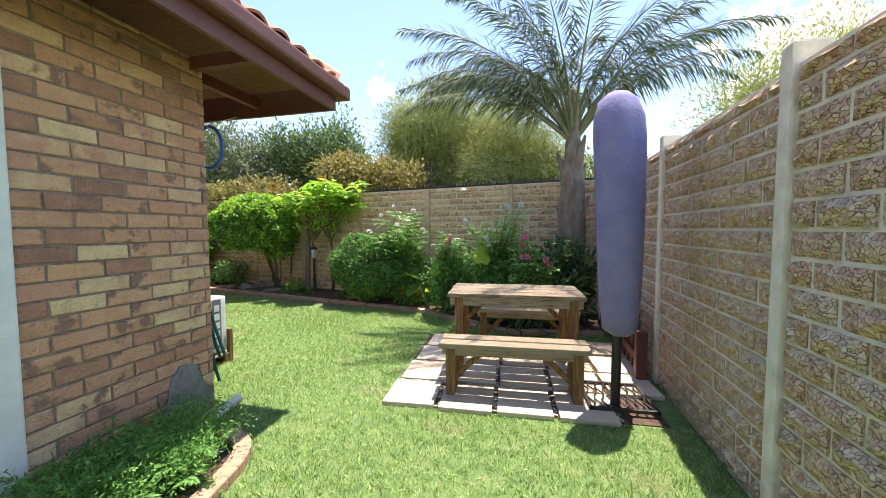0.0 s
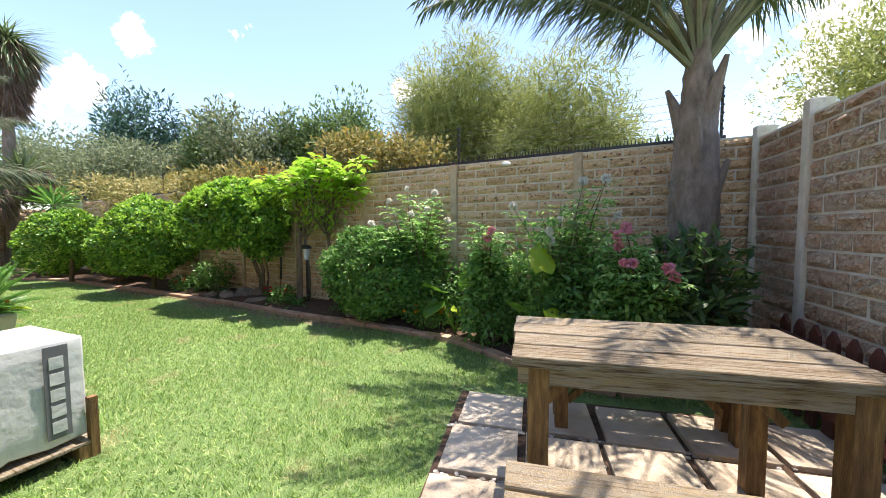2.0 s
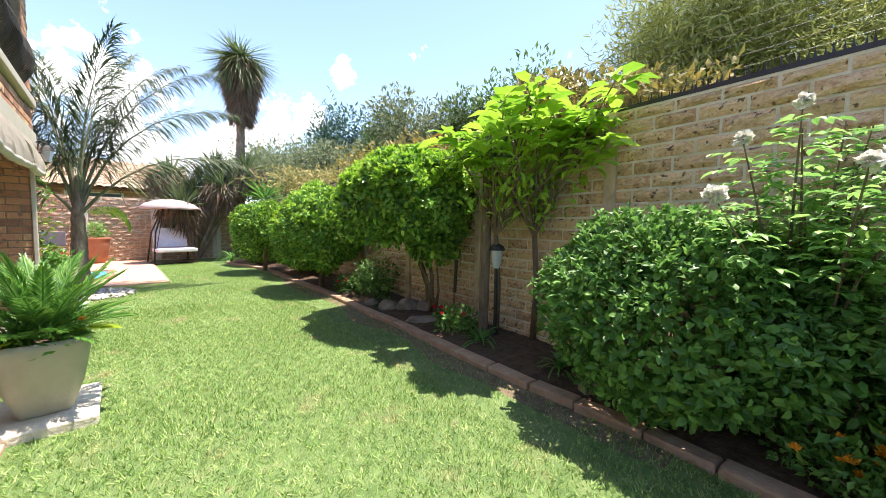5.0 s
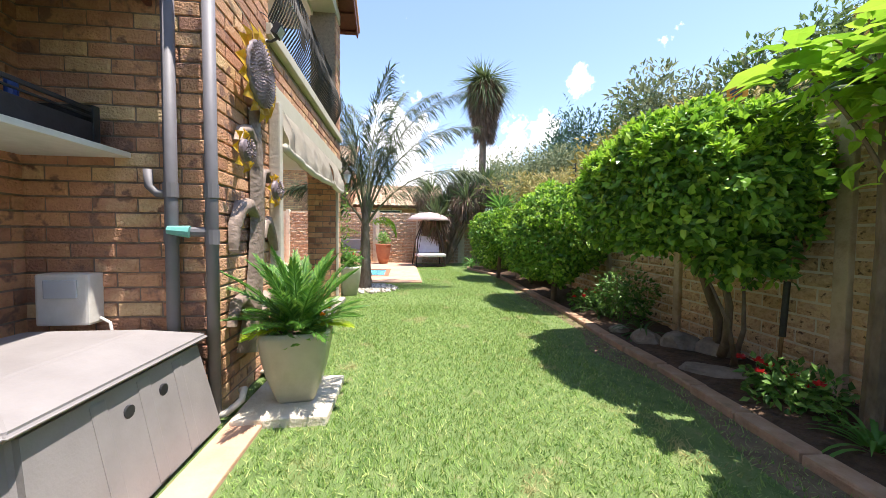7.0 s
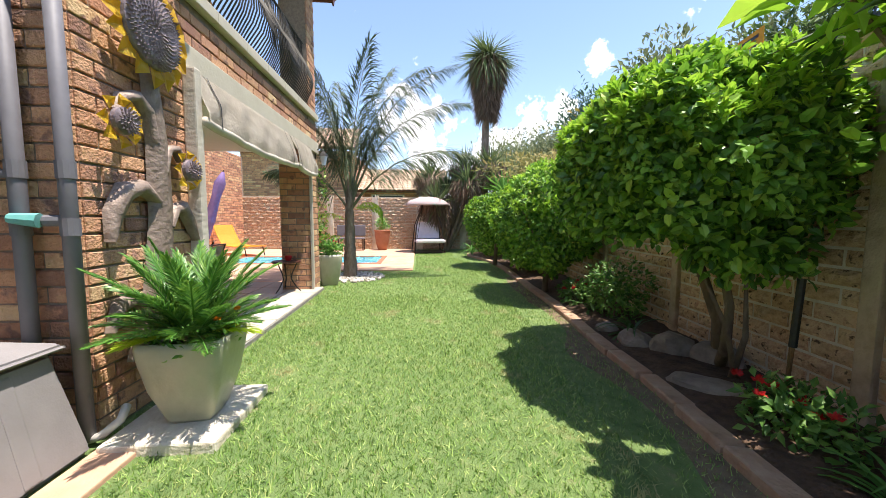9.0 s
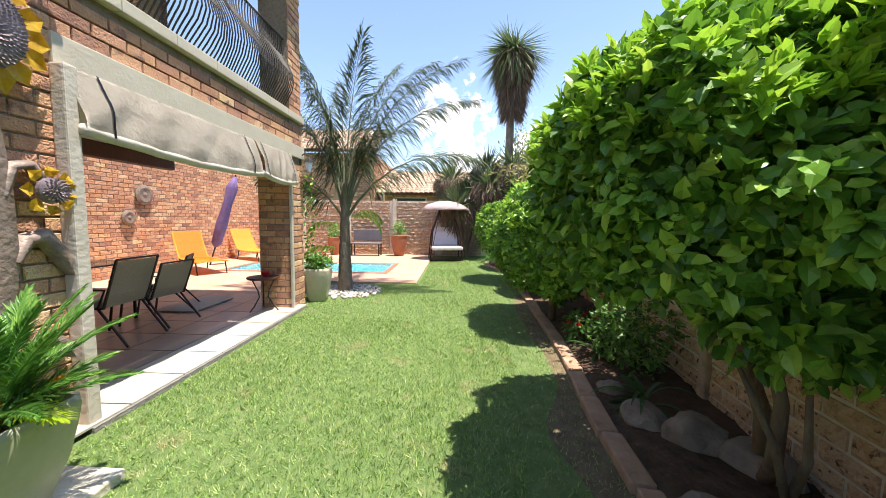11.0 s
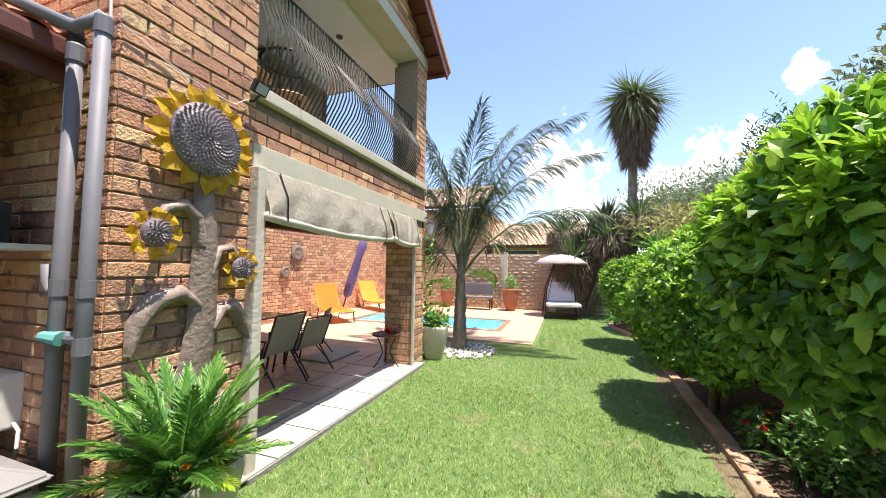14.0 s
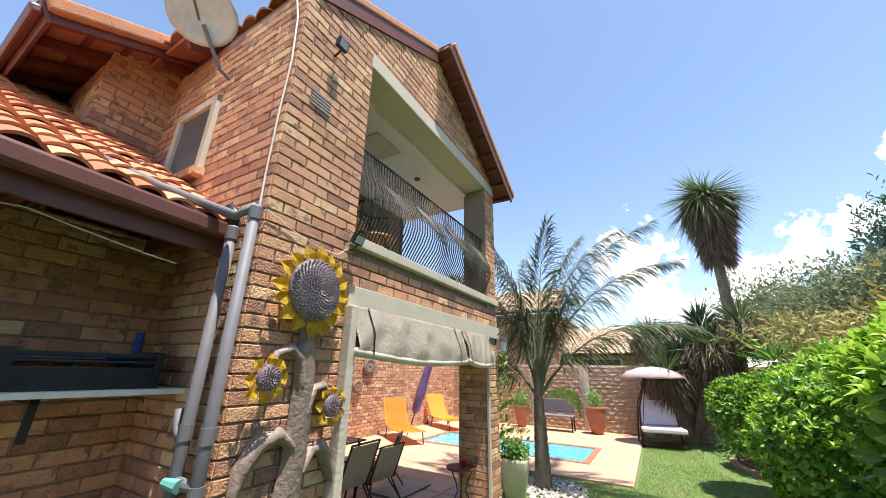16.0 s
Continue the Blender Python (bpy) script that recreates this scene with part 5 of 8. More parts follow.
def fern_bed():
    rng = np.random.default_rng(12)
    f = thing("asparagus_fern", WINGF @ pose(WING_X - 0.22, 1.75, 0.0), "low feathery green fern clump at the foot of the brick wall", "fern")
    out = []
    for k in range(190):
        c = np.array([rng.uniform(-0.32, 0.16), rng.uniform(-0.42, 0.85), rng.uniform(0.02, 0.14)])
        (vf, _) = frond_np(rng, c, rng.uniform(0, 6.28), rng.uniform(0.5, 1.3), rng.uniform(0.18, 0.34), rng.uniform(0.8, 1.7), 14, 0.055, 0.014, 0.1, 0.1)
        out.append(vf)
        for j in range(12):
            q = c + rng.normal(size=3) * np.array([0.07, 0.07, 0.04]) + np.array([0, 0, 0.12])
            out.append(leaves_np(q + rng.normal(size=(10, 3)) * 0.03, unit(rng, 10), unit(rng, 10), rng.uniform(0.02, 0.035, 10), np.full(10, 0.008)))
    step = len(out) // 24
    for i in range(24):
        link_mesh("frond", np_mesh("frond", *join_np(out[i * step:(i + 1) * step])), fern_leaf, f)
    c = thing("cement_patch", WINGF, "rough grey cement patch smeared low on the brick wall", "patch", kind="structure")
    bm = bmesh.new()
    rim = [(1.04, 0.10), (1.02, 0.22), (1.10, 0.34), (1.13, 0.46), (1.25, 0.48), (1.31, 0.40), (1.36, 0.24), (1.40, 0.08)]
    poly(bm, rim, 0.010, "y")
    bmesh.ops.triangulate(bm, faces=bm.faces[:])
    bmesh.ops.subdivide_edges(bm, edges=bm.edges[:], cuts=3)
    for v in bm.verts:
        v.co += Vector((0.02 * noise.noise(v.co * 9), 0.008 * noise.noise(v.co * 30), 0.02 * noise.noise(v.co * 11 + Vector((4, 1, 2)))))
    bm.transform(pose(WING_X - 0.012, 0, 0, 0, 0, 90))
    part("smear", bm, cement, c, smooth=True)
    d = thing("drain_pipe_end", WINGF, "short white plastic drain pipe lying at the wall foot", "pipe")
    bm = bmesh.new()
    tube(bm, [(WING_X - 0.10, 1.26, 0.05), (WING_X - 0.10, 0.90, 0.10)], 0.028, 12)
    pp = part("pipe", bm, pvc_white, d)
    bm = bmesh.new()
    tube(bm, [(WING_X - 0.10, 0.97, 0.09), (WING_X - 0.10, 0.88, 0.103)], 0.034, 12)
    part("socket", bm, pvc_white, pp)
    k = thing("bed_kerb", WINGF, "curved pale concrete kerb round the fern bed", "kerb", kind="structure")
    pts = [(p.x, p.y) for p in smooth_line([(WING_X - 0.05, 1.18), (WING_X - 0.30, 1.19), (WING_X - 0.48, 1.25), (WING_X - 0.59, 1.40), (WING_X - 0.65, 1.67), (WING_X - 0.74, 2.2), (WING_X - 0.85, 2.9)], 3)]
    for a, b in zip(pts, pts[1:]):
        d = Vector((b[0] - a[0], b[1] - a[1], 0))
        bm = bmesh.new()
        box(bm, -0.004, -0.05, -0.02, d.length + 0.004, 0.05, 0.06, 0.012)
        part("kerb_block", bm, kerb_mat, k, m=pose(a[0], a[1], 0, 0, 0, math.degrees(math.atan2(d.y, d.x))))
    bm = bmesh.new()
    poly(bm, [(p[0] + 0.03, p[1]) for p in pts] + [(WING_X, 2.9), (WING_X, 1.18)], 0.02, "z")
    tagged(part("fern_soil", bm, soil_mat, None, m=WINGF @ pose(0, 0, 0.004)), kind="structure")


fern_bed()


# ---- house fittings ----
def pipes():
    for nm, y, top, label in (("drain_pipe", 0.20, 2.52, "grey plastic drain pipe running down the brick wall"), ("drain_pipe", -0.01, 2.62, "grey plastic drain pipe at the brick corner with a valve")):
        p = thing(nm, HOUSE @ pose(-0.075, y, 0), label, "pipe", "corner drain pipes")
        bm = bmesh.new()
        tube(bm, [(0, 0, 0.03), (0, 0, top)], 0.032, 12)
        part("pipe", bm, pvc, p, smooth=True)
        for z in (1.06, 1.32, top - 0.05):
            bm = bmesh.new()
            tube(bm, [(0, 0, z - 0.04), (0, 0, z + 0.04)], 0.037, 12)
            part("collar", bm, pvc, p)
        if y > 0.1:
            bm = bmesh.new()
            tube(bm, [(0, 0.0, 1.30), (0, 0.07, 1.30), (0, 0.11, 1.34), (0, 0.115, 1.43)], 0.022, 9)
            part("elbow", bm, pvc, p, smooth=True)
            bm = bmesh.new()
            tube(bm, [(0, 0, top), (0.0, 0.02, top + 0.10), (0, 0.08, top + 0.15), (0.0, 0.18, top + 0.14), (-0.02, 0.25, top + 0.06)], 0.032, 10)
            part("bend", bm, black_plastic, p, smooth=True)
        else:
            bm = bmesh.new()
            tube(bm, [(0, 0.0, 1.09), (0, 0.20, 1.09)], 0.028, 10)
            arm = part("valve_arm", bm, pvc, p)
            bm = bmesh.new()
            tube(bm, [(-0.03, 0.10, 1.09), (-0.055, 0.20, 1.10)], [0.034, 0.022], 8)
            part("valve_handle", bm, teal_mat, arm, "teal valve handle")
            bm = bmesh.new()
            tube(bm, [(0, 0, top), (-0.05, 0.12, top - 0.06), (-0.35, 0.45, top + 0.08), (-0.75, 1.1, top + 0.42)], 0.03, 9)
            part("roof_pipe", bm, pvc, p, smooth=True)
            bm = bmesh.new()
            tube(bm, [(0, 0, 0.03), (0.0, -0.06, 0.05), (0.03, -0.13, 0.11), (0.07, -0.13, 0.16), (0.10, -0.10, 0.14)], 0.02, 8)
            part("tap_pipe", bm, pvc_white, p, smooth=True)


pipes()


def tank_cover():
    t = thing("pump_cover", HOUSE @ pose(-1.16, 0.0, 0), "moulded grey fibreglass pool pump cover with a chamfered lid", "pump cover")
    bm = bmesh.new()
    lo = [(0.0, -0.08, 0), (1.05, -0.08, 0), (1.05, 0.94, 0), (0.0, 0.94, 0)]
    hi = [(0.06, 0.02, 0.52), (0.99, 0.02, 0.52), (0.99, 0.88, 0.52), (0.06, 0.88, 0.52)]
    a, b = [bm.verts.new(p) for p in lo], [bm.verts.new(p) for p in hi]
    for i in range(4):
        bm.faces.new((a[i], a[(i + 1) % 4], b[(i + 1) % 4], b[i]))
    bm.faces.new(b)
    bm.faces.new(a)
    bmesh.ops.bevel(bm, geom=bm.edges[:], offset=0.03, segments=3, affect="EDGES")
    body = part("body", bm, tank_mat, t, smooth=False)
    bm = bmesh.new()
    r1 = [(0.01, -0.02, 0.51), (1.02, -0.02, 0.51), (1.02, 0.92, 0.51), (0.01, 0.92, 0.51)]
    r2 = [(x, y, 0.535) for x, y, _ in r1]
    r3 = [(0.20, 0.22, 0.605), (0.86, 0.22, 0.605), (0.86, 0.72, 0.605), (0.20, 0.72, 0.605)]
    rs = [[bm.verts.new(p) for p in r] for r in (r1, r2, r3)]
    for p, q in zip(rs, rs[1:]):
        for i in range(4):
            bm.faces.new((p[i], p[(i + 1) % 4], q[(i + 1) % 4], q[i]))
    bm.faces.new(rs[0])
    bm.faces.new(rs[-1])
    bmesh.ops.bevel(bm, geom=bm.edges[:], offset=0.014, segments=3, affect="EDGES")
    part("lid", bm, tank_mat, t)
    for x in (0.34, 0.56, 0.78):
        bm = bmesh.new()
        box(bm, x - 0.035, -0.012, 0, x + 0.035, 0.012, 0.45, 0.008, m=pose(0, -0.066, 0.03, -10.9, 0, 0))
        part("moulded_rib", bm, tank_mat, body)
    for x in (0.46, 0.66):
        bm = bmesh.new()
        tube(bm, [(x, -0.012, 0.38), (x, 0.06, 0.38)], 0.026, 14)
        part("vent_hole", bm, black_plastic, body)
    k = thing("house_kerb", HOUSE, "narrow salmon concrete strip along the house foot", "kerb", kind="structure")
    bm = bmesh.new()
    box(bm, -1.6, -0.30, -0.02, 0.02, -0.10, 0.025, 0.008)
    part("strip", bm, pool_paving, k)


tank_cover()


def meter_box():
    e = thing("switch_box", HOUSE @ pose(-0.06, 0.60, 0.58), "small white electrical box with a clear cover on the wall", "switch box")
    bm = bmesh.new()
    box(bm, -0.05, 0.0, 0.0, 0.055, 0.26, 0.28, 0.014)
    body = part("body", bm, white_paint, e)
    bm = bmesh.new()
    box(bm, -0.062, 0.05, 0.15, -0.05, 0.21, 0.25, 0.006)
    part("clear_cover", bm, lens_mat, body)
    bm = bmesh.new()
    tube(bm, [(0.02, 0.0, 0.03), (0.02, -0.05, 0.0), (0.01, -0.07, -0.08), (0.02, -0.03, -0.14)], 0.008, 7)
    part("cable", bm, white_paint, e)
    s = thing("wall_shelf", HOUSE @ pose(0, 0, 1.50), "old white-edged board shelf on a steel bracket", "shelf")
    bm = bmesh.new()
    box(bm, -2.2, 0.44, 0.0, -0.012, 1.02, 0.03, 0.004)
    part("board", bm, white_paint, s)
    bm = bmesh.new()
    box(bm, -0.62, 0.55, -0.2, -0.59, 0.58, 0.0)
    box(bm, -0.62, 0.55, -0.03, -0.59, 1.0, 0.0)
    part("bracket", bm, iron, s)
    c = thing("plastic_crate", HOUSE @ pose(-0.78, 0.50, 1.531), "black slotted plastic crate standing on the shelf", "crate")
    for y in (0.0, 0.32):
        for z0, z1 in ((0.0, 0.11), (0.135, 0.145), (0.165, 0.185)):
            bm = bmesh.new()
            box(bm, 0, y, z0, 0.64, y + 0.012, z1, 0.002)
            part("side_slat", bm, black_plastic, c)
    for x in (0.0, 0.60):
        bm = bmesh.new()
        box(bm, x, -0.006, 0, x + 0.04, 0.338, 0.20, 0.004)
        part("end_panel", bm, black_plastic, c)
    bm = bmesh.new()
    box(bm, 0.01, 0.01, 0.0, 0.63, 0.33, 0.012)
    part("floor", bm, black_plastic, c)
    w = thing("water_pipe", HOUSE @ pose(-0.14, 0.9, 1.66), "blue plastic pipe tee with a grey pipe along the wall", "pipe")
    bm = bmesh.new()
    tube(bm, [(0, 0, -0.1), (0, 0, 0.20)], 0.026, 10)
    tube(bm, [(0, 0, 0.03), (-0.14, 0, 0.03)], 0.026, 10)
    part("tee", bm, blue_mat, w)
    bm = bmesh.new()
    tube(bm, [(-0.14, 0, 0.03), (-1.6, 0.02, 0.02)], 0.016, 9)
    part("pipe", bm, pvc, w)


meter_box()


def petal_ring(bm, n, r0, r1, w, lift, rng):
    for k in range(n):
        a = 2 * math.pi * k / n + rng.uniform(-0.05, 0.05)
        rr = r1 * rng.uniform(0.93, 1.05)
        m = Matrix.Rotation(a, 4, "Y")
        q = [(-w * 0.55, -lift, r0), (w * 0.55, -lift, r0), (w, -lift - 0.02, (r0 + rr) * 0.52), (0.0, -lift - 0.012 + 0.02, rr), (-w, -lift - 0.02, (r0 + rr) * 0.52), (0, -lift - 0.002, (r0 + rr) / 2)]
        v = [bm.verts.new(m @ Vector(p)) for p in q]
        for t in ((0, 1, 5), (1, 2, 5), (2, 3, 5), (3, 4, 5), (4, 0, 5)):
            bm.faces.new([v[i] for i in t])
    return bm


def sunflowers():
    s = thing("metal_sunflowers", HOUSE, "hammered metal wall sculpture of three sunflowers with yellow petals", "wall sculpture")
    rng = random.Random(6)

    def blade(name, pts, widths, y=-0.055):
        bm = bmesh.new()
        up = []
        for i, p in enumerate(pts):
            d = Vector(pts[min(i + 1, len(pts) - 1)]) - Vector(pts[max(i - 1, 0)])
            n = Vector((d.y, -d.x)).normalized()
            w = widths[i] / 2
            up.append([bm.verts.new((p[0] + n.x * w * e, y - h, p[1] + n.y * w * e)) for e, h in ((-1, -0.03), (-0.7, 0.012), (0, 0.026), (0.7, 0.012), (1, -0.03))])
        for a, b in zip(up, up[1:]):
            for k in range(4):
                bm.faces.new((a[k], a[k + 1], b[k + 1], b[k]))
        bmesh.ops.recalc_face_normals(bm, faces=bm.faces)
        part(name, bm, metal_brown, s, smooth=True)

    blade("stem", [(0.30, 0.28), (0.38, 0.55), (0.43, 0.80), (0.47, 1.10), (0.47, 1.40), (0.46, 1.65), (0.43, 1.95)], [0.30, 0.22, 0.20, 0.18, 0.17, 0.14, 0.10])
    blade("branch", [(0.43, 1.55), (0.40, 1.72), (0.32, 1.78), (0.22, 1.74), (0.18, 1.66)], [0.08, 0.075, 0.07, 0.06, 0.05])
    blade("branch", [(0.49, 1.38), (0.54, 1.53), (0.62, 1.55), (0.67, 1.48)], [0.07, 0.065, 0.055, 0.05])
    blade("leaf", [(0.43, 1.20), (0.33, 1.28), (0.20, 1.24), (0.12, 1.12), (0.08, 0.98)], [0.05, 0.09, 0.12, 0.10, 0.01])
    blade("leaf", [(0.52, 1.05), (0.58, 1.16), (0.66, 1.18), (0.73, 1.08), (0.77, 0.95)], [0.05, 0.08, 0.10, 0.09, 0.01])
    blade("leaf", [(0.34, 0.55), (0.22, 0.66), (0.12, 0.64), (0.04, 0.52)], [0.05, 0.09, 0.09, 0.01])
    blade("leaf", [(0.5, 0.5), (0.62, 0.62), (0.70, 0.58), (0.74, 0.48)], [0.05, 0.08, 0.08, 0.01])
    for cx, cz, r, n in ((0.40, 2.17, 0.325, 16), (0.15, 1.60, 0.14, 8), (0.67, 1.42, 0.14, 8)):
        fl = thing("flower_head", None)
        fl.parent = s
        fl.matrix_local = pose(cx, -0.09, cz)
        bm = bmesh.new()
        petal_ring(bm, n, r * 0.55, r, r * (0.165 if n > 10 else 0.28), 0.0, rng)
        bmesh.ops.solidify(bm, geom=bm.faces[:], thickness=0.004)
        part("petals", bm, petal_yellow, fl)
        bm = bmesh.new()
        prof = [(r * 0.66, 0.0), (r * 0.65, 0.02), (r * 0.5, 0.045), (r * 0.25, 0.055), (0.004, 0.058)] if n > 10 else [(r * 0.5, 0), (r * 0.48, 0.02), (r * 0.25, 0.035), (0.003, 0.04)]
        lathe(bm, prof, 24)
        m = Matrix.Rotation(radians(90), 4, "X")
        bm.transform(m)
        count = 300 if n > 10 else 60
        for k in range(1, count):
            rr = (r * 0.62 if n > 10 else r * 0.46) * math.sqrt(k / count)
            a = k * 2.39996
            h = 0.056 - 0.034 * (rr / (r * 0.66)) ** 2
            c = Vector((rr * math.cos(a), -h, rr * math.sin(a)))
            d = Vector((math.cos(a), 0, math.sin(a)))
            e = d.cross(Vector((0, 1, 0)))
            q = r * 0.030 if n > 10 else r * 0.05
            v = [bm.verts.new(p) for p in (c + e * q - d * q, c - e * q - d * q, c + d * q * 1.6, c + Vector((0, -q * 1.6, 0)) + d * q)]
            for t in ((0, 1, 3), (1, 2, 3), (2, 0, 3)):
                bm.faces.new([v[i] for i in t])
        part("seed_head", bm, seed_mat, fl)


sunflowers()


def blind():
    b = thing("roller_blind", HOUSE @ pose(0, 0, 0), "half-raised beige canvas drop blind with a sagging hem", "blind")
    def cloth(u, w, ph):
        """The canvas bellies out from the beam and hangs in creases."""
        fold = (0.012 * math.sin(u * 30 + w * 5 + ph) + 0.024 * noise.noise(Vector((u * 9 + ph, w * 2.5 + u * 4, ph)))) * min(1, w * 2.2) * (1 - 0.5 * w)
        return -0.040 - 0.105 * math.sin(min(1, w * 1.05) * 1.5) + fold, BEAM0 + 0.01 - w * (0.36 + 0.04 * math.sin(u * math.pi) + 0.02 * u)

    for x0, x1, ph in ((OPEN_L + 0.03, 2.70, 0.0), (2.74, COL_L - 0.02, 2.0)):
        bm = bmesh.new()
        nx, nz = 60, 16
        g = [[bm.verts.new((x0 + (x1 - x0) * i / nx, *cloth(i / nx, j / nz, ph))) for j in range(nz + 1)] for i in range(nx + 1)]
        for i in range(nx):
            for j in range(nz):
                bm.faces.new((g[i][j], g[i + 1][j], g[i + 1][j + 1], g[i][j + 1]))
        bmesh.ops.solidify(bm, geom=bm.faces[:], thickness=0.004)
        panel = part("canvas", bm, canvas_mat, b, smooth=True)
        bm = bmesh.new()
        hem = [(x0 + (x1 - x0) * k / 24, cloth(k / 24, 1.0, ph)) for k in range(25)]
        tube(bm, [(x, y + 0.028, z + 0.004) for x, (y, z) in hem], 0.034, 10)
        part("hem_roll", bm, canvas_mat, panel, smooth=True)
        for u in (0.09, 0.90):
            bm = bmesh.new()
            rows = []
            for j in range(13):
                y, z = cloth(u, j / 12, ph)
                rows.append([bm.verts.new((x0 + (x1 - x0) * u + e, y - 0.010, z)) for e in (0.0, 0.014)])
            for r0, r1 in zip(rows, rows[1:]):
                bm.faces.new((r0[0], r0[1], r1[1], r1[0]))
            bmesh.ops.solidify(bm, geom=bm.faces[:], thickness=0.003)
            part("strap", bm, black_plastic, panel)
    p = thing("blind_post", HOUSE, "pale canvas-wrapped post at the patio opening", "post")
    bm = bmesh.new()
    box(bm, OPEN_L - 0.03, -0.10, 0.0, OPEN_L + 0.045, -0.012, BEAM0, 0.012)
    for v in bm.verts:
        if v.co.z < 0.3:
            v.co.x += 0.05 * (v.co.x - OPEN_L)
    part("post", bm, canvas_mat, p)
    p = thing("blind_post", HOUSE, "pale canvas strip beside the brick column", "post")
    bm = bmesh.new()
    box(bm, COL_L - 0.03, -0.05, 0.0, COL_L + 0.02, -0.012, BEAM0, 0.008)
    part("post", bm, canvas_mat, p)
    d = thing("door_2", HOUSE, kind="structure")
    bm = bmesh.new()
    box(bm, OPEN_L + 0.02, 0.9, 0.06, OPEN_L + 0.10, 1.9, BEAM0, 0.01)
    part("door_leaf", bm, gate_wood, d)
    bm = bmesh.new()
    box(bm, 0.28, 0.28, 0, OPEN_L + 0.02, 4.0, BEAM0)
    tagged(part("wall_patio", bm, mortar, None, m=HOUSE), kind="structure")
    bm = bmesh.new()
    box(bm, OPEN_L + 0.1, 1.9, BEAM0 - 0.16, FACE_W, 2.05, BEAM0 + 0.03, 0.01)
    tagged(part("patio_beam", bm, gate_wood, None, m=HOUSE), kind="structure")


blind()


def balcony():
    r = thing("balcony_railing", HOUSE, "bowed wrought iron balcony railing of thin vertical bars", "railing")
    n = 62
    for k in range(n):
        x = OPEN_L + 0.03 + (COL_L - OPEN_L - 0.02) * k / (n - 1)
        bm = bmesh.new()
        pts = []
        for j in range(9):
            w = j / 8
            bulge = 0.16 * math.sin(min(1, w * 1.25) * math.pi) ** 1.2 + 0.012 * math.sin(w * 7 + x * 9)
            pts.append((x + 0.02 * math.sin(w * 6 + x * 3), 0.06 - bulge, SILL1 + 0.92 * w))
        tube(bm, pts, 0.0075, 5)
        part("bar", bm, rail_mat, r)
    for z, y in ((SILL1 + 0.92, 0.06), (SILL1 + 0.03, 0.06)):
        bm = bmesh.new()
        tube(bm, [(OPEN_L, y, z), (COL_L + 0.06, y, z)], 0.013, 8)
        part("rail", bm, rail_mat, r)
    for x in (1.05, 1.55):
        c = thing("balcony_chair", HOUSE @ pose(x, 0.42, SILL0 - 0.05, 0, 0, 20 * x), "cane and metal tub chair standing on the balcony", "chair", "balcony chairs")
        bm = bmesh.new()
        lathe(bm, [(0.19, 0.40), (0.22, 0.43), (0.20, 0.45)], 18)
        part("seat", bm, wicker, c)
        for k in range(9):
            a = radians(-20 + 220 * k / 8)
            bm = bmesh.new()
            tube(bm, [(0.20 * math.cos(a), 0.20 * math.sin(a), 0.44), (0.25 * math.cos(a), 0.25 * math.sin(a), 0.80)], 0.008, 5)
            part("back_bar", bm, rail_mat, c)
        bm = bmesh.new()
        tube(bm, [(0.25 * math.cos(radians(a)), 0.25 * math.sin(radians(a)), 0.80) for a in range(-20, 201, 20)], 0.013, 6)
        part("back_rim", bm, rail_mat, c)
        for k in range(4):
            a = radians(45 + 90 * k)
            bm = bmesh.new()
            tube(bm, [(0.17 * math.cos(a), 0.17 * math.sin(a), 0.41), (0.22 * math.cos(a), 0.22 * math.sin(a), 0.0)], 0.011, 6)
            part("leg", bm, rail_mat, c)
    bm = bmesh.new()
    box(bm, 1.55, 0.55, ARCH0 - 0.085, 2.05, 0.95, ARCH0 - 0.062, 0.004)
    t = part("ceiling_hatch", bm, plaster, None, m=HOUSE)
    tagged(t, "square framed hatch in the balcony ceiling", "hatch")
    bm = bmesh.new()
    tube(bm, [(2.75, 0.75, ARCH0 - 0.075), (2.75, 0.75, ARCH0 - 0.06)], 0.045, 16)
    tagged(part("downlight", bm, iron, None, m=HOUSE), "small round recessed downlight in the balcony ceiling", "downlight")
    bm = bmesh.new()
    box(bm, FACE_W - 0.12, 1.9, SILL1 - 0.1, FACE_W, 2.04, ARCH0 - 0.06, 0.01)
    tagged(part("balcony_post", bm, roof_wood, None, m=HOUSE), "dark wooden post on the balcony", "post")


balcony()


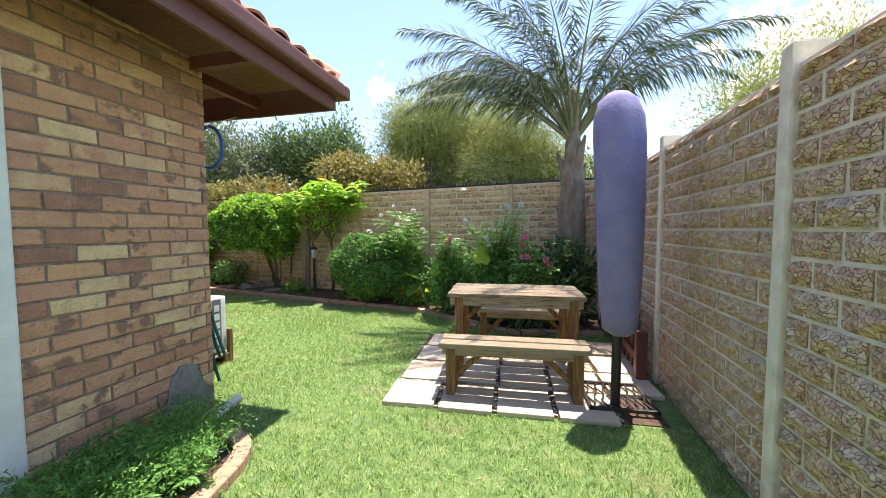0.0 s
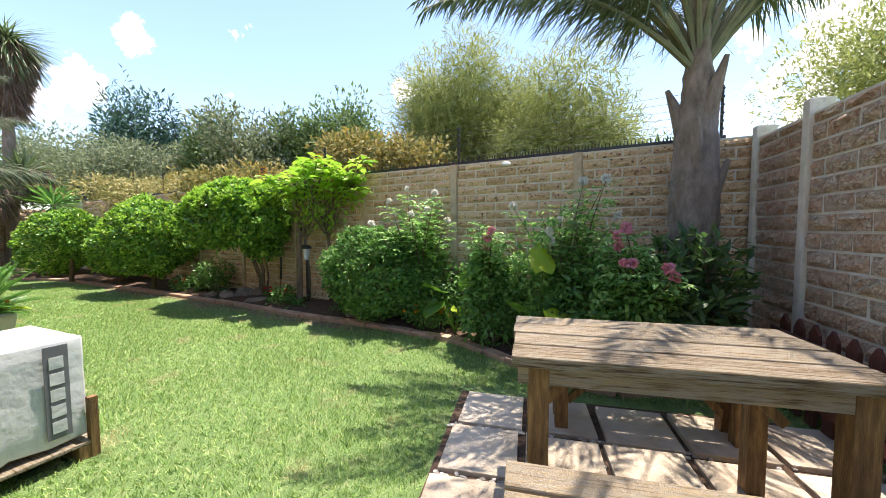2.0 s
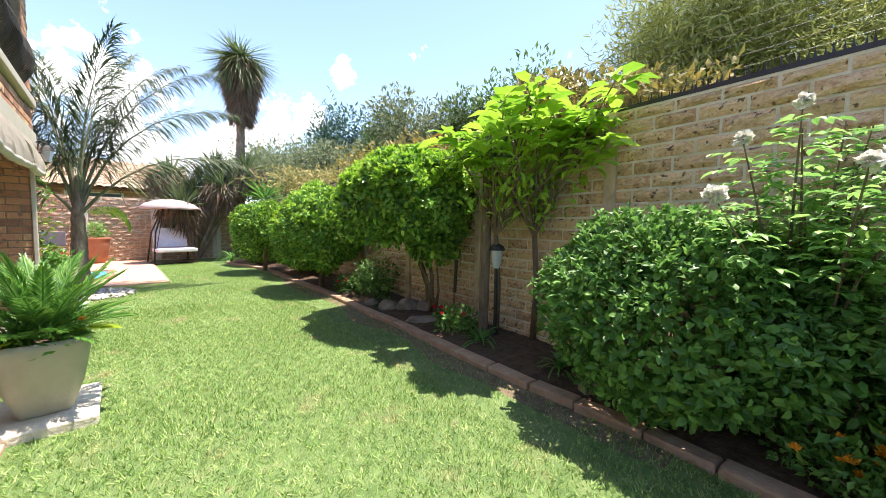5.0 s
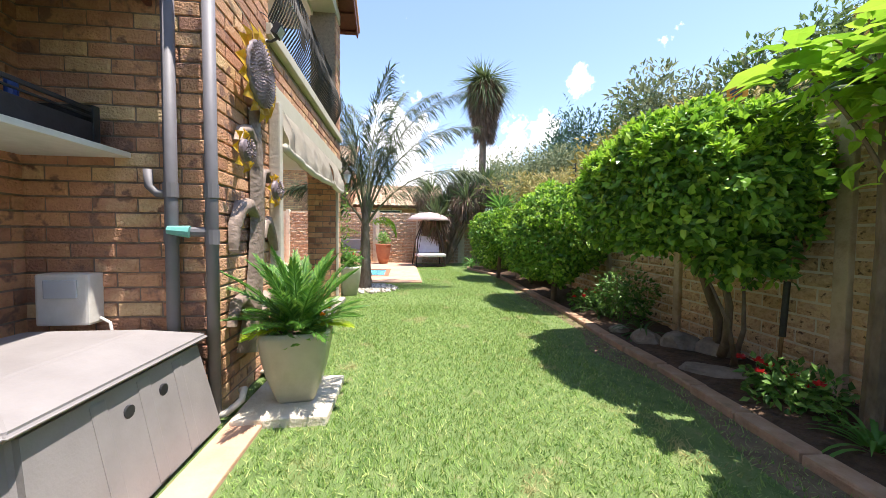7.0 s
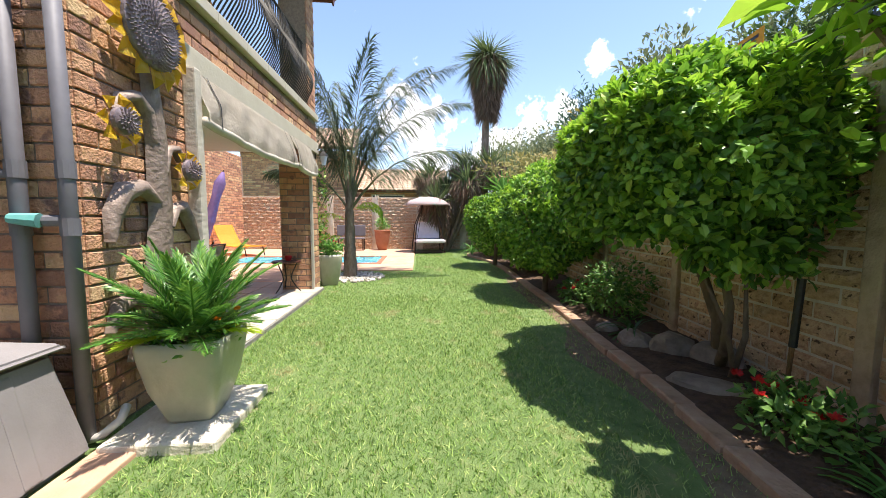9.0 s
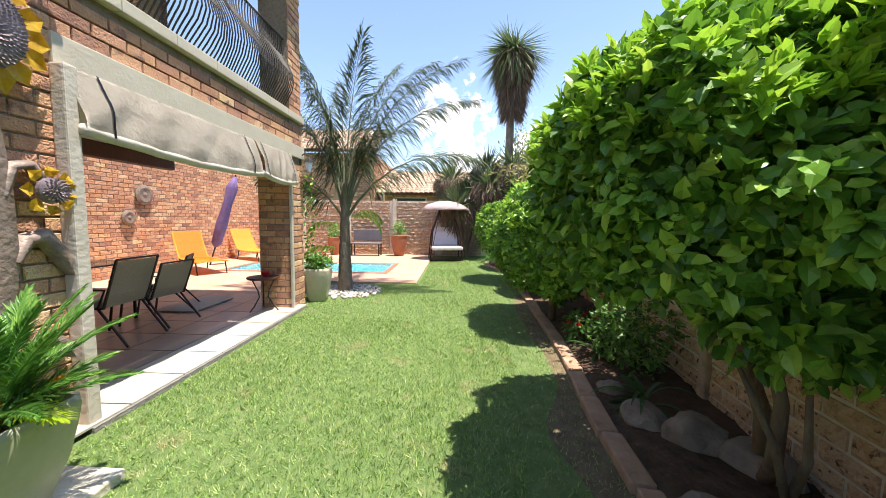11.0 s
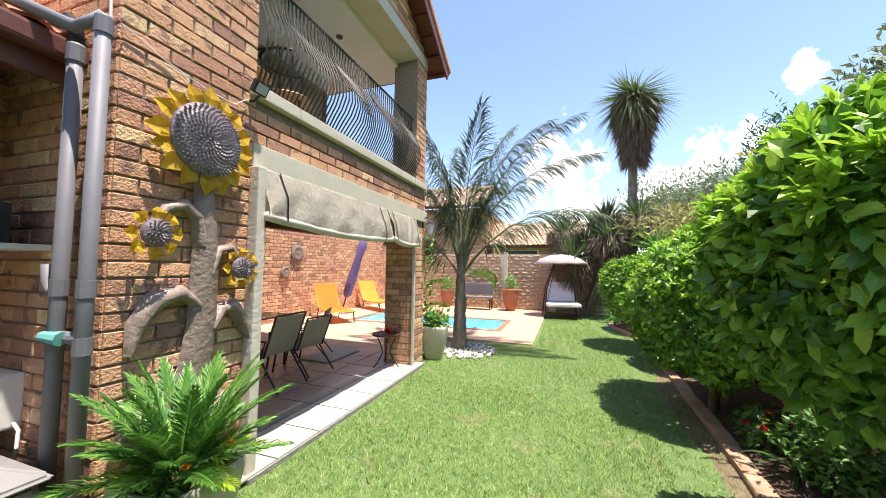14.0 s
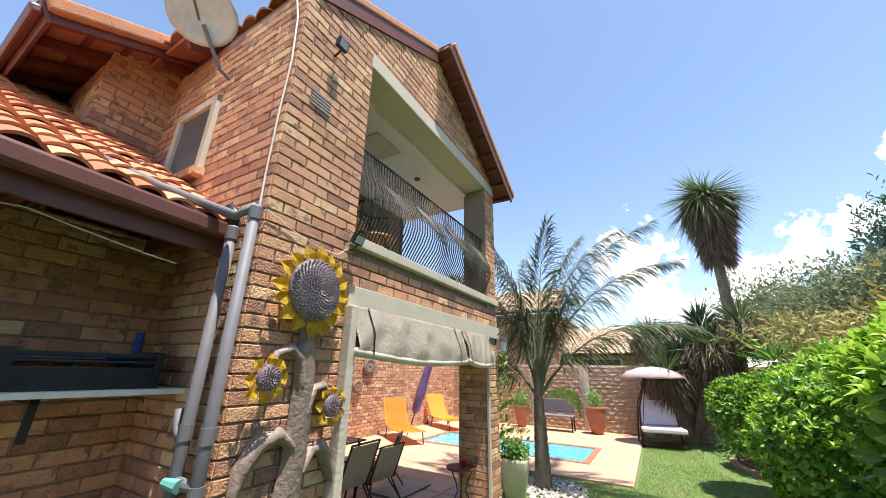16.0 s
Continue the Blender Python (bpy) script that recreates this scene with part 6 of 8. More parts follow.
def wall_lamps():
    for x, z, tilt in ((0.32, 4.32, 18), (0.75, 2.66, 30)):
        f = thing("floodlight", HOUSE @ pose(x, -0.10, z), "small black square floodlight fixed to the brick wall", "floodlight", "floodlights")
        bm = bmesh.new()
        box(bm, -0.055, -0.022, -0.045, 0.055, 0.022, 0.045, 0.006, m=pose(0, 0, 0, tilt, 0, 0))
        head = part("head", bm, black_plastic, f)
        bm = bmesh.new()
        box(bm, -0.042, -0.026, -0.032, 0.042, -0.021, 0.032, m=pose(0, 0, 0, tilt, 0, 0))
        part("glass", bm, lens_mat, head)
        bm = bmesh.new()
        tube(bm, [(0, 0.0, -0.05), (0, 0.05, -0.08), (0, 0.10, -0.08)], 0.010, 6)
        part("bracket", bm, black_plastic, f)
        bm = bmesh.new()
        tube(bm, [(0.075 * math.cos(a) - 0.075, 0.02 + 0.07 * min(1, a / 2), 0.06 * math.sin(a) + 0.02) for a in [0.35 * k for k in range(13)]], 0.003, 6)
        part("cable", bm, black_plastic, f)
    l = thing("wall_lantern", HOUSE @ pose(FACE_W - 0.06, -0.13, 1.95), "black lantern with frosted glass on a bracket", "lantern")
    bm = bmesh.new()
    lathe(bm, [(0.03, 0.0), (0.06, 0.13), (0.062, 0.14)], 6)
    body = part("glass", bm, lens_mat, l)
    bm = bmesh.new()
    lathe(bm, [(0.075, 0.14), (0.05, 0.18), (0.012, 0.215), (0.006, 0.235)], 6)
    part("cap", bm, iron, l)
    bm = bmesh.new()
    tube(bm, [(0, 0, 0.23), (0, 0.06, 0.26), (0, 0.12, 0.22), (0, 0.13, 0.10)], 0.010, 7)
    part("bracket", bm, iron, l)
    c = thing("wall_cable", HOUSE @ pose(-0.02, 0.03, 0), "thin white cable running down the brick corner", "cable")
    bm = bmesh.new()
    tube(bm, [(0, 0.10, 4.6), (-0.004, 0.03, 4.35), (0, 0.0, 3.9), (-0.003, 0.02, 3.4), (0, 0.03, 2.9), (0, 0.02, 2.62)], 0.007, 6)
    part("cable", bm, white_paint, c)
    c = thing("wall_cable", HOUSE @ pose(0, -0.03, 0), "thin black cable running across the brick face", "cable")
    bm = bmesh.new()
    tube(bm, [(-0.02, 0.0, 2.62), (0.2, 0.006, 2.55), (0.45, 0.0, 2.50), (0.62, 0.004, 2.50), (0.72, 0, 2.58)], 0.003, 6)
    part("cable", bm, white_paint, c)
    v = thing("air_brick", HOUSE @ pose(0.26, -0.014, 3.62), "dark air vent brick in the wall", "vent")
    for k in range(5):
        bm = bmesh.new()
        box(bm, -0.10, -0.008, 0.03 * k, 0.10, 0.004, 0.03 * k + 0.02)
        part("slat", bm, cement, v)
    d = thing("satellite_dish", HOUSE @ pose(-0.36, 0.98, 4.56), "grey offset satellite dish on a galvanised wall arm", "satellite dish")
    bm = bmesh.new()
    lathe(bm, [(0.005, 0.0), (0.15, 0.012), (0.30, 0.05), (0.36, 0.075), (0.365, 0.085), (0.30, 0.062), (0.15, 0.024), (0.006, 0.012)], 32)
    part("reflector", bm, pvc_white, d, m=pose(0.03, 0, 0.04, 118, 0, -28) @ Matrix.Diagonal((0.74, 0.74, 0.74, 1.0)), smooth=True)
    for pts, r, nm in (([(0.40, -0.02, -0.42), (0.25, -0.02, -0.38), (0.05, 0.0, -0.05)], 0.018, "arm"), ([(0.0, -0.02, -0.05), (-0.25, -0.35, -0.05), (-0.45, -0.55, 0.10)], 0.012, "feed_arm")):
        bm = bmesh.new()
        tube(bm, pts, r, 8)
        part(nm, bm, pvc, d)
    bm = bmesh.new()
    box(bm, -0.50, -0.62, 0.08, -0.42, -0.50, 0.15, 0.01)
    part("feed_horn", bm, white_paint, d)


wall_lamps()


# ---- patio and pool furniture ----
def sling_chair(m, label):
    c = thing("patio_chair", m, label, "chair", "chairs at the patio table")
    for x in (-0.25, 0.25):
        bm = bmesh.new()
        tube(bm, [(x, 0.26, 0.0), (x, 0.20, 0.40), (x, -0.18, 0.42), (x, -0.34, 0.95)], 0.014, 8)
        part("side_frame", bm, frame_dark, c)
        bm = bmesh.new()
        tube(bm, [(x, -0.40, 0.0), (x, -0.12, 0.42), (x, -0.20, 0.62), (x, 0.22, 0.62), (x, 0.22, 0.40)], 0.013, 8)
        part("arm_and_leg", bm, frame_dark, c)
    bm = bmesh.new()
    prof = [(0.22, 0.415), (0.02, 0.395), (-0.16, 0.415), (-0.22, 0.55), (-0.28, 0.75), (-0.335, 0.93)]
    g = [[bm.verts.new((x, y, z)) for x in (-0.245, 0.0, 0.245)] for y, z in prof]
    for a, b in zip(g, g[1:]):
        for k in range(2):
            bm.faces.new((a[k], a[k + 1], b[k + 1], b[k]))
    bmesh.ops.solidify(bm, geom=bm.faces[:], thickness=0.006)
    part("sling_seat", bm, mesh_fabric, c, "grey mesh sling seat")
    bm = bmesh.new()
    tube(bm, [(-0.25, -0.34, 0.95), (0.25, -0.34, 0.95)], 0.013, 8)
    part("top_rail", bm, frame_dark, c)
    return c


small = Matrix.Diagonal((0.95, 0.95, 0.87, 1.0))
ch = sling_chair(HOUSE @ pose(2.2, 1.20, 0.055, 0, 0, 2) @ small, "dark metal patio chair with a grey mesh sling seat")
copy_thing(ch, HOUSE @ pose(2.79, 1.24, 0.055, 0, 0, -2) @ small)
copy_thing(ch, HOUSE @ pose(3.36, 1.62, 0.055, 0, 0, 28) @ small)


def patio_table():
    t = thing("patio_table", HOUSE @ pose(2.35, 1.95, 0.055), "dark glass-topped patio table with a metal frame", "table")
    bm = bmesh.new()
    box(bm, -0.62, -0.42, 0.68, 0.62, 0.42, 0.70, 0.008)
    part("tabletop", bm, pane_mat, t)
    for x in (-0.55, 0.55):
        for y in (-0.35, 0.35):
            bm = bmesh.new()
            tube(bm, [(x, y, 0.0), (x, y, 0.68)], 0.018, 8)
            part("leg", bm, frame_dark, t)
    m = thing("door_mat", HOUSE @ pose(3.6, 1.35, 0.056), "dark flat mat lying on the patio floor", "mat")
    bm = bmesh.new()
    box(bm, -0.4, -0.25, 0, 0.4, 0.25, 0.012, 0.004)
    part("mat", bm, mesh_fabric, m)
    s = thing("side_table", HOUSE @ pose(3.42, 0.30, 0.055), "small round mosaic side table on curved iron legs", "side table")
    bm = bmesh.new()
    lathe(bm, [(0.19, 0.42), (0.20, 0.43), (0.20, 0.445), (0.02, 0.447)], 24)
    part("tabletop", bm, gate_wood, s)
    for k in range(3):
        a = radians(30 + 120 * k)
        bm = bmesh.new()
        tube(bm, [(0.15 * math.cos(a) * f, 0.15 * math.sin(a) * f, z) for f, z in ((1, 0.42), (0.5, 0.26), (0.4, 0.18), (0.9, 0.06), (1.3, 0.0))], 0.009, 7)
        part("leg", bm, iron, s)
    b = thing("red_pot", HOUSE @ pose(3.44, 0.28, 0.503), "small red flower pot standing on the side table", "pot")
    bm = bmesh.new()
    lathe(bm, [(0.035, 0), (0.05, 0.05), (0.045, 0.07)], 14)
    part("pot", bm, petal_red, b)


patio_table()


def lounger(m):
    l = thing("sun_lounger", m, "orange sling sun lounger with a raised back in the sun", "lounger", "orange loungers")
    bm = bmesh.new()
    prof = [(0, 0.28), (0.6, 0.27), (1.15, 0.30), (1.38, 0.60), (1.56, 0.90)]
    g = [[bm.verts.new((x, y, z)) for y in (-0.28, 0.28)] for x, z in prof]
    for a, b in zip(g, g[1:]):
        bm.faces.new((a[0], a[1], b[1], b[0]))
    bmesh.ops.solidify(bm, geom=bm.faces[:], thickness=0.012)
    part("sling", bm, orange_fabric, l)
    for y in (-0.29, 0.29):
        bm = bmesh.new()
        tube(bm, [(x, y, z) for x, z in prof], 0.016, 7)
        part("side_rail", bm, orange_fabric, l)
        for x, d in ((0.15, -0.08), (1.1, 0.10)):
            bm = bmesh.new()
            tube(bm, [(x, y, 0.28), (x + d, y, 0.0)], 0.014, 7)
            part("leg", bm, frame_dark, l)
    return l


lg = lounger(HOUSE @ pose(6.3, 3.0, 0.03, 0, 0, 55))
copy_thing(lg, HOUSE @ pose(8.75, 3.05, 0.03, 0, 0, 60))


def leaning_umbrella():
    u = thing("patio_umbrella", HOUSE @ pose(7.8, 4.15, 0.03, 16, 4, 0), "closed purple garden umbrella leaning beside the loungers", "umbrella")
    bm = bmesh.new()
    lathe(bm, [(0.04, 0.5), (0.10, 0.6), (0.13, 1.1), (0.10, 1.7), (0.12, 2.1), (0.03, 2.4)], 20)
    for v in bm.verts:
        a = math.atan2(v.co.y, v.co.x)
        k = 1 + 0.18 * math.sin(6 * a + v.co.z * 3)
        v.co.x *= k
        v.co.y *= k
    part("canopy", bm, lilac_cloth, u, smooth=True)
    bm = bmesh.new()
    tube(bm, [(0, 0, 0), (0, 0, 2.45)], 0.02, 8)
    part("pole", bm, frame_dark, u)


leaning_umbrella()


def swing_seat():
    s = thing("swing_seat", HOUSE @ pose(10.1, -1.95, 0.0, 0, 0, -82), "garden swing seat with a pale canopy and white towel", "swing seat")
    bm = bmesh.new()
    lathe(bm, [(0.74, 1.58), (0.75, 1.62), (0.60, 1.74), (0.32, 1.84), (0.02, 1.88), (0.02, 1.865), (0.32, 1.82), (0.60, 1.715), (0.73, 1.60)], 32)
    for v in bm.verts:
        v.co.y *= 0.75
        v.co.z += 0.015 * math.sin(8 * math.atan2(v.co.y, v.co.x)) * min(1, Vector((v.co.x, v.co.y)).length)
    part("canopy", bm, canopy_mat, s, "faded pink canvas canopy", smooth=True)
    for x in (-0.5, 0.5):
        for y in (-0.40, 0.40):
            bm = bmesh.new()
            tube(bm, [(x * 0.35, 0, 1.64), (x * 0.85, y * 0.6, 0.9), (x, y, 0.03)], 0.02, 8)
            part("frame_leg", bm, frame_dark, s)
    bm = bmesh.new()
    box(bm, -0.47, -0.66, 0.36, 0.47, 0.02, 0.46, 0.03)
    part("seat_cushion", bm, towel, s, "white towel over the cushion")
    bm = bmesh.new()
    box(bm, -0.40, -0.05, 0, 0.40, 0.05, 0.62, 0.03, m=pose(0, 0.04, 0.46, -24, 0, 0))
    part("backrest", bm, towel, s)
    for x in (-0.42, 0.42):
        bm = bmesh.new()
        tube(bm, [(x, -0.30, 0.46), (x * 0.4, 0.02, 1.62)], 0.010, 6)
        part("hanger", bm, frame_dark, s)
    bm = bmesh.new()
    box(bm, -0.52, -0.42, 0.0, 0.52, 0.42, 0.04, 0.01)
    part("base", bm, frame_dark, s)


swing_seat()


def urns():
    for x, y, h, r in ((10.8, -0.35, 0.72, 0.27), (10.85, 1.9, 0.62, 0.22)):
        u = thing("clay_urn", HOUSE @ pose(x, y, 0.03), "tall ribbed terracotta urn standing on the paving", "urn", "terracotta urns")
        bm = bmesh.new()
        lathe(bm, [(r * 0.55, 0), (r * 0.8, h * 0.3), (r, h * 0.75), (r * 0.98, h * 0.9), (r * 1.06, h * 0.93), (r * 1.06, h), (r * 0.9, h), (r * 0.88, h * 0.9)], 28)
        part("body", bm, terracotta, u, smooth=True)
        rng = np.random.default_rng(int(y * 10) + 20)
        out = [crown_np(rng, (0, 0, h + 0.18), (0.22, 0.22, 0.25), 260, 0.10, 3, 0.8)]
        link_mesh("plant", np_mesh("plant", *join_np(out)), rose_leaf, u)
    b = thing("metal_bench", HOUSE @ pose(10.5, 0.75, 0.03, 0, 0, -90), "grey metal garden bench standing by the stone wall", "bench")
    bm = bmesh.new()
    box(bm, -0.5, 0, 0.40, 0.5, 0.42, 0.44, 0.01)
    part("seat", bm, pvc, b)
    bm = bmesh.new()
    box(bm, -0.5, 0.40, 0.5, 0.5, 0.44, 0.88, 0.02)
    part("backrest", bm, pvc, b)
    for x in (-0.48, 0.44):
        for y in (0.02, 0.38):
            bm = bmesh.new()
            box(bm, x, y, 0, x + 0.04, y + 0.04, 0.40)
            part("leg", bm, frame_dark, b)
    for k, (x, y, z, r) in enumerate(((6.4, 4.6, 1.75, 0.22), (6.0, 4.6, 1.25, 0.16))):
        w = thing("wall_plaque", HOUSE @ pose(x, y - 0.03, z), "weathered round clay wall plaque on the brick wall", "plaque", "wall plaques")
        bm = bmesh.new()
        lathe(bm, [(r, 0), (r, 0.02), (r * 0.7, 0.045), (r * 0.3, 0.03), (0.004, 0.05)], 20)
        bm.transform(Matrix.Rotation(radians(90), 4, "X"))
        part("disc", bm, metal_brown, w)


urns()


def planter(m, label, w_top, w_base, h):
    p = thing("planter_pot", m, label, "planter", "square glazed planters")
    bm = bmesh.new()
    lathe(bm, [(w_base * 0.9, 0), (w_base, 0.02), (w_base + (w_top - w_base) * 0.62, h * 0.42), (w_top * 0.97, h * 0.75), (w_top * 1.02, h * 0.92), (w_top, h), (w_top * 0.9, h), (w_top * 0.88, h * 0.9)], 48, 0.82)
    part("pot", bm, pot_mat, p, smooth=True)
    bm = bmesh.new()
    lathe(bm, [(w_top * 0.9, h * 0.88), (w_top * 0.5, h * 0.92), (0.01, h * 0.94)], 48, 0.82)
    part("soil", bm, soil_mat, p)
    return p


def potted_cycad():
    plinth = thing("stone_plinth", HOUSE @ pose(0.13, -0.38, 0), "low rough concrete plinth under the large planter", "plinth")
    bm = bmesh.new()
    box(bm, -0.30, -0.27, -0.02, 0.30, 0.26, 0.055, 0.014)
    bmesh.ops.subdivide_edges(bm, edges=bm.edges[:], cuts=1)
    for v in bm.verts:
        v.co += Vector((1, 1, 0.5)) * 0.012 * noise.noise(v.co * 8)
    part("block", bm, precast, plinth)
    p = planter(HOUSE @ pose(0.11, -0.42, 0.056, 0, 0, 5), "large pale glazed square planter holding a cycad", 0.20, 0.115, 0.44)
    rng = np.random.default_rng(31)
    cy = thing("potted_cycad", HOUSE @ pose(0.11, -0.42, 0.44), "green cycad with arching feathery fronds growing in the planter", "cycad")
    for k in range(38):
        az = k * 2.39996
        young = k < 20
        up = (1.42 - 0.030 * k if young else 0.70 - 0.035 * (k - 20)) + rng.normal() * 0.05
        (v, f), rib = frond_np(rng, (0.03 * math.cos(az), 0.03 * math.sin(az), 0.05), az, up, rng.uniform(0.46, 0.56) if young else (rng.uniform(0.34, 0.48) if k < 34 else 0.30), rng.uniform(0.25, 0.6), 58, 0.115, 0.0105, 0.45, 0.1, 0.5, 0.16)
        fr = tagged(link_mesh("frond", np_mesh("frond", v, f), cycad_leaf if k < 34 else lime_leaf, cy), kind="stuff")
        bm = bmesh.new()
        tube(bm, [tuple(q) for q in rib[::2]], 0.0045, 5)
        part("rib", bm, cycad_leaf, fr)
    fl = thing("bedding_flowers", HOUSE @ pose(0.11, -0.42, 0.45), "small green bedding plants with orange blooms round the cycad", "flowers")
    a = rng.uniform(0, 6.28, 420)
    r = rng.uniform(0.06, 0.22, 420)
    P = np.stack([r * np.cos(a), r * np.sin(a), rng.uniform(-0.02, 0.10, 420)], 1)
    link_mesh("leaves", np_mesh("leaves", *leaves_np(P, unit(rng, 420) + np.array([0, 0, 0.6]), unit(rng, 420), rng.uniform(0.03, 0.06, 420), np.full(420, 0.018))), fern_leaf, fl)
    for x, y in ((-0.10, -0.17), (0.12, -0.16)):
        P = np.tile(np.array([x, y, 0.14]), (40, 1))
        D = unit(rng, 40)
        D[:, 2] = abs(D[:, 2]) + 0.2
        link_mesh("bloom", np_mesh("bloom", *leaves_np(P, D, unit(rng, 40), np.full(40, 0.022), np.full(40, 0.014))), petal_orange, fl)


potted_cycad()


def second_pot():
    p = planter(HOUSE @ pose(4.24, -0.12, 0.0, 0, 0, 10), "tall pale glazed square planter beside the brick column", 0.20, 0.13, 0.52)
    rng = np.random.default_rng(32)
    f = thing("potted_flowers", HOUSE @ pose(4.24, -0.12, 0.49), "green trailing plants with red flowers growing in the planter", "flowers")
    out = [crown_np(rng, (0, 0, 0.10), (0.22, 0.22, 0.16), 420, 0.08, 5, 0.8)]
    for k in range(26):
        out.append(frond_np(rng, (0, 0, 0.02), rng.uniform(0, 6.28), 1.2, rng.uniform(0.2, 0.36), 1.4, 10, 0.05, 0.012)[0])
    link_mesh("leaves", np_mesh("leaves", *join_np(out)), fern_leaf, f)
    P = np.array([0.05, -0.05, 0.22]) + rng.normal(size=(60, 3)) * 0.03
    link_mesh("blooms", np_mesh("blooms", *leaves_np(P, unit(rng, 60), unit(rng, 60), np.full(60, 0.03), np.full(60, 0.02))), petal_red, f)
    v = thing("column_vine", HOUSE @ pose(FACE_W + 0.05, -0.04, 0.0), "leafy vine climbing the brick column", "vine")
    out = []
    for k in range(160):
        z = rng.uniform(0.5, 1.9)
        out.append(leaves_np(np.array([[0.05 + rng.normal() * 0.05, rng.normal() * 0.05, z]]), unit(rng, 1), unit(rng, 1), [rng.uniform(0.05, 0.1)], [0.035]))
    link_mesh("leaves", np_mesh("leaves", *join_np(out)), hedge_leaf, v)
    peb = []
    for k in range(420):
        a, r = rng.uniform(0, 6.28), 0.62 * math.sqrt(rng.random())
        peb.append((ICO_V * rng.uniform(0.018, 0.045, 3) * np.array([1.2, 1, 0.7]) + np.array([r * math.cos(a), r * math.sin(a), 0.02]), ICO_F))
    pm = link_mesh("white_pebbles", np_mesh("white_pebbles", *join_np(peb)), white_pebble, None, m=HOUSE @ pose(4.92, -0.36, 0))
    tagged(pm, "ring of pale pebbles round the palm's foot", "pebbles", kind="stuff")


second_pot()


# ---- palms and spiky trees ----
def feather_palm(name, m, label, trunk, crown_at, fronds, seed, leaflet=0.42, width=0.013, boots=True, hang=0.5, leaflets=96):
    """fronds: the bearing in degrees, the rise at the base, the length and the bow of each."""
    rng = np.random.default_rng(seed)
    p = thing(name, m, label, "palm tree")
    bm = bmesh.new()
    tube(bm, [q for q, _ in trunk], [r for _, r in trunk], 16)
    bmesh.ops.subdivide_edges(bm, edges=[e for e in bm.edges if abs(e.verts[0].co.z - e.verts[1].co.z) > 0.1], cuts=8)
    for v in bm.verts:
        k = noise.noise(v.co * 7) * 0.012 + 0.006 * math.sin(v.co.z * 48)
        d = Vector((v.co.x, v.co.y, 0)).normalized()
        v.co += d * k
    part("trunk", bm, palm_bark, p, smooth=True)
    if boots:
        for k in range(11):
            az = k * 2.4
            z = trunk[1][0][2] + (crown_at[2] - trunk[1][0][2]) * k / 11
            r = 0.12
            bm = bmesh.new()
            c = Vector((crown_at[0], crown_at[1], 0)) * (z / crown_at[2])
            d = Vector((math.cos(az), math.sin(az), 0))
            tube(bm, [c + d * r * 0.5 + Vector((0, 0, z - 0.25)), c + d * r * 1.15 + Vector((0, 0, z)), c + d * (r + 0.10) + Vector((0, 0, z + 0.22))], [0.09, 0.055, 0.018], 8)
            part("leaf_base", bm, palm_bark, p)
    for az, up, reach, bow in fronds:
        (v, f), rib = frond_np(rng, crown_at, radians(az), up, reach, bow, leaflets, leaflet, width, 0.25, hang, 0.6, 0.24, 0.8)
        fr = link_mesh("frond", np_mesh("frond", v, f), palm_leaf, p)
        bm = bmesh.new()
        tube(bm, [tuple(q) for q in rib[::2]], [0.030, 0.024, 0.017, 0.012, 0.009, 0.006, 0.004, 0.003], 6)
        part("rib", bm, rib_mat, fr)
    return p


rib_mat = material("frond_rib", ((0.10, 0.11, 0.06), (0.20, 0.20, 0.11)), 8, 0.6, 0.1, 40)
spray = random.Random(41)
feather_palm("corner_palm", pose(2.10, 5.27, 0), "tall palm with bare grey leaf bases growing in the bed's corner",
             [((0, 0, 0), 0.19), ((0, 0.0, 0.8), 0.18), ((0.0, 0, 1.5), 0.185), ((0.0, 0.0, 2.0), 0.16), ((0.0, 0.0, 2.6), 0.10), ((0.0, 0.0, 3.3), 0.045)], (0.0, 0.0, 2.55),
             [(k * 137.5 + spray.uniform(-9, 9), 1.50 - 0.024 * k + spray.uniform(-0.06, 0.06), spray.uniform(2.6, 3.2), spray.uniform(0.9, 1.7)) for k in range(26) if not 212 < k * 137.5 % 360 < 300]
             + [(178, 0.80, 2.7, 1.2), (196, 0.62, 2.5, 1.25), (188, 0.95, 2.5, 1.75), (205, 0.85, 2.3, 1.6), (168, 1.05, 2.7, 1.5), (-10, 0.95, 2.6, 1.3), (-40, 1.0, 2.5, 1.5), (236, 1.25, 2.6, 1.2), (268, 1.35, 2.6, 1.0)], 41, 0.46, 0.015, hang=0.55)
feather_palm("pool_palm", HOUSE @ pose(4.98, -0.32, 0), "young feather palm with a grey trunk growing by the pool",
             [((0, 0, 0), 0.135), ((-0.02, 0.0, 0.5), 0.11), ((0.0, 0, 0.9), 0.095), ((0.0, 0.0, 1.4), 0.07), ((0.0, 0, 1.9), 0.03)], (0.0, 0, 1.25),
             [(-72, 1.36, 3.9, 1.05), (-84, 1.28, 3.4, 1.35), (-60, 1.44, 3.7, 1.0), (-92, 0.98, 2.9, 1.5), (-35, 1.47, 3.5, 0.8), (20, 1.44, 3.3, 0.85), (78, 1.49, 3.3, 0.7),
              (95, 1.40, 2.9, 1.1), (60, 1.36, 3.0, 1.2), (120, 1.50, 2.9, 0.5), (-140, 1.50, 3.0, 0.5), (-15, 1.30, 3.0, 1.3), (100, 1.05, 1.7, 1.5)], 42, 0.62, 0.018, boots=False, hang=0.6, leaflets=150)
sucker = thing("palm_sucker", HOUSE @ pose(4.98, -0.32, 0), "short bright green palm shoots springing from the trunk", "palm shoots")
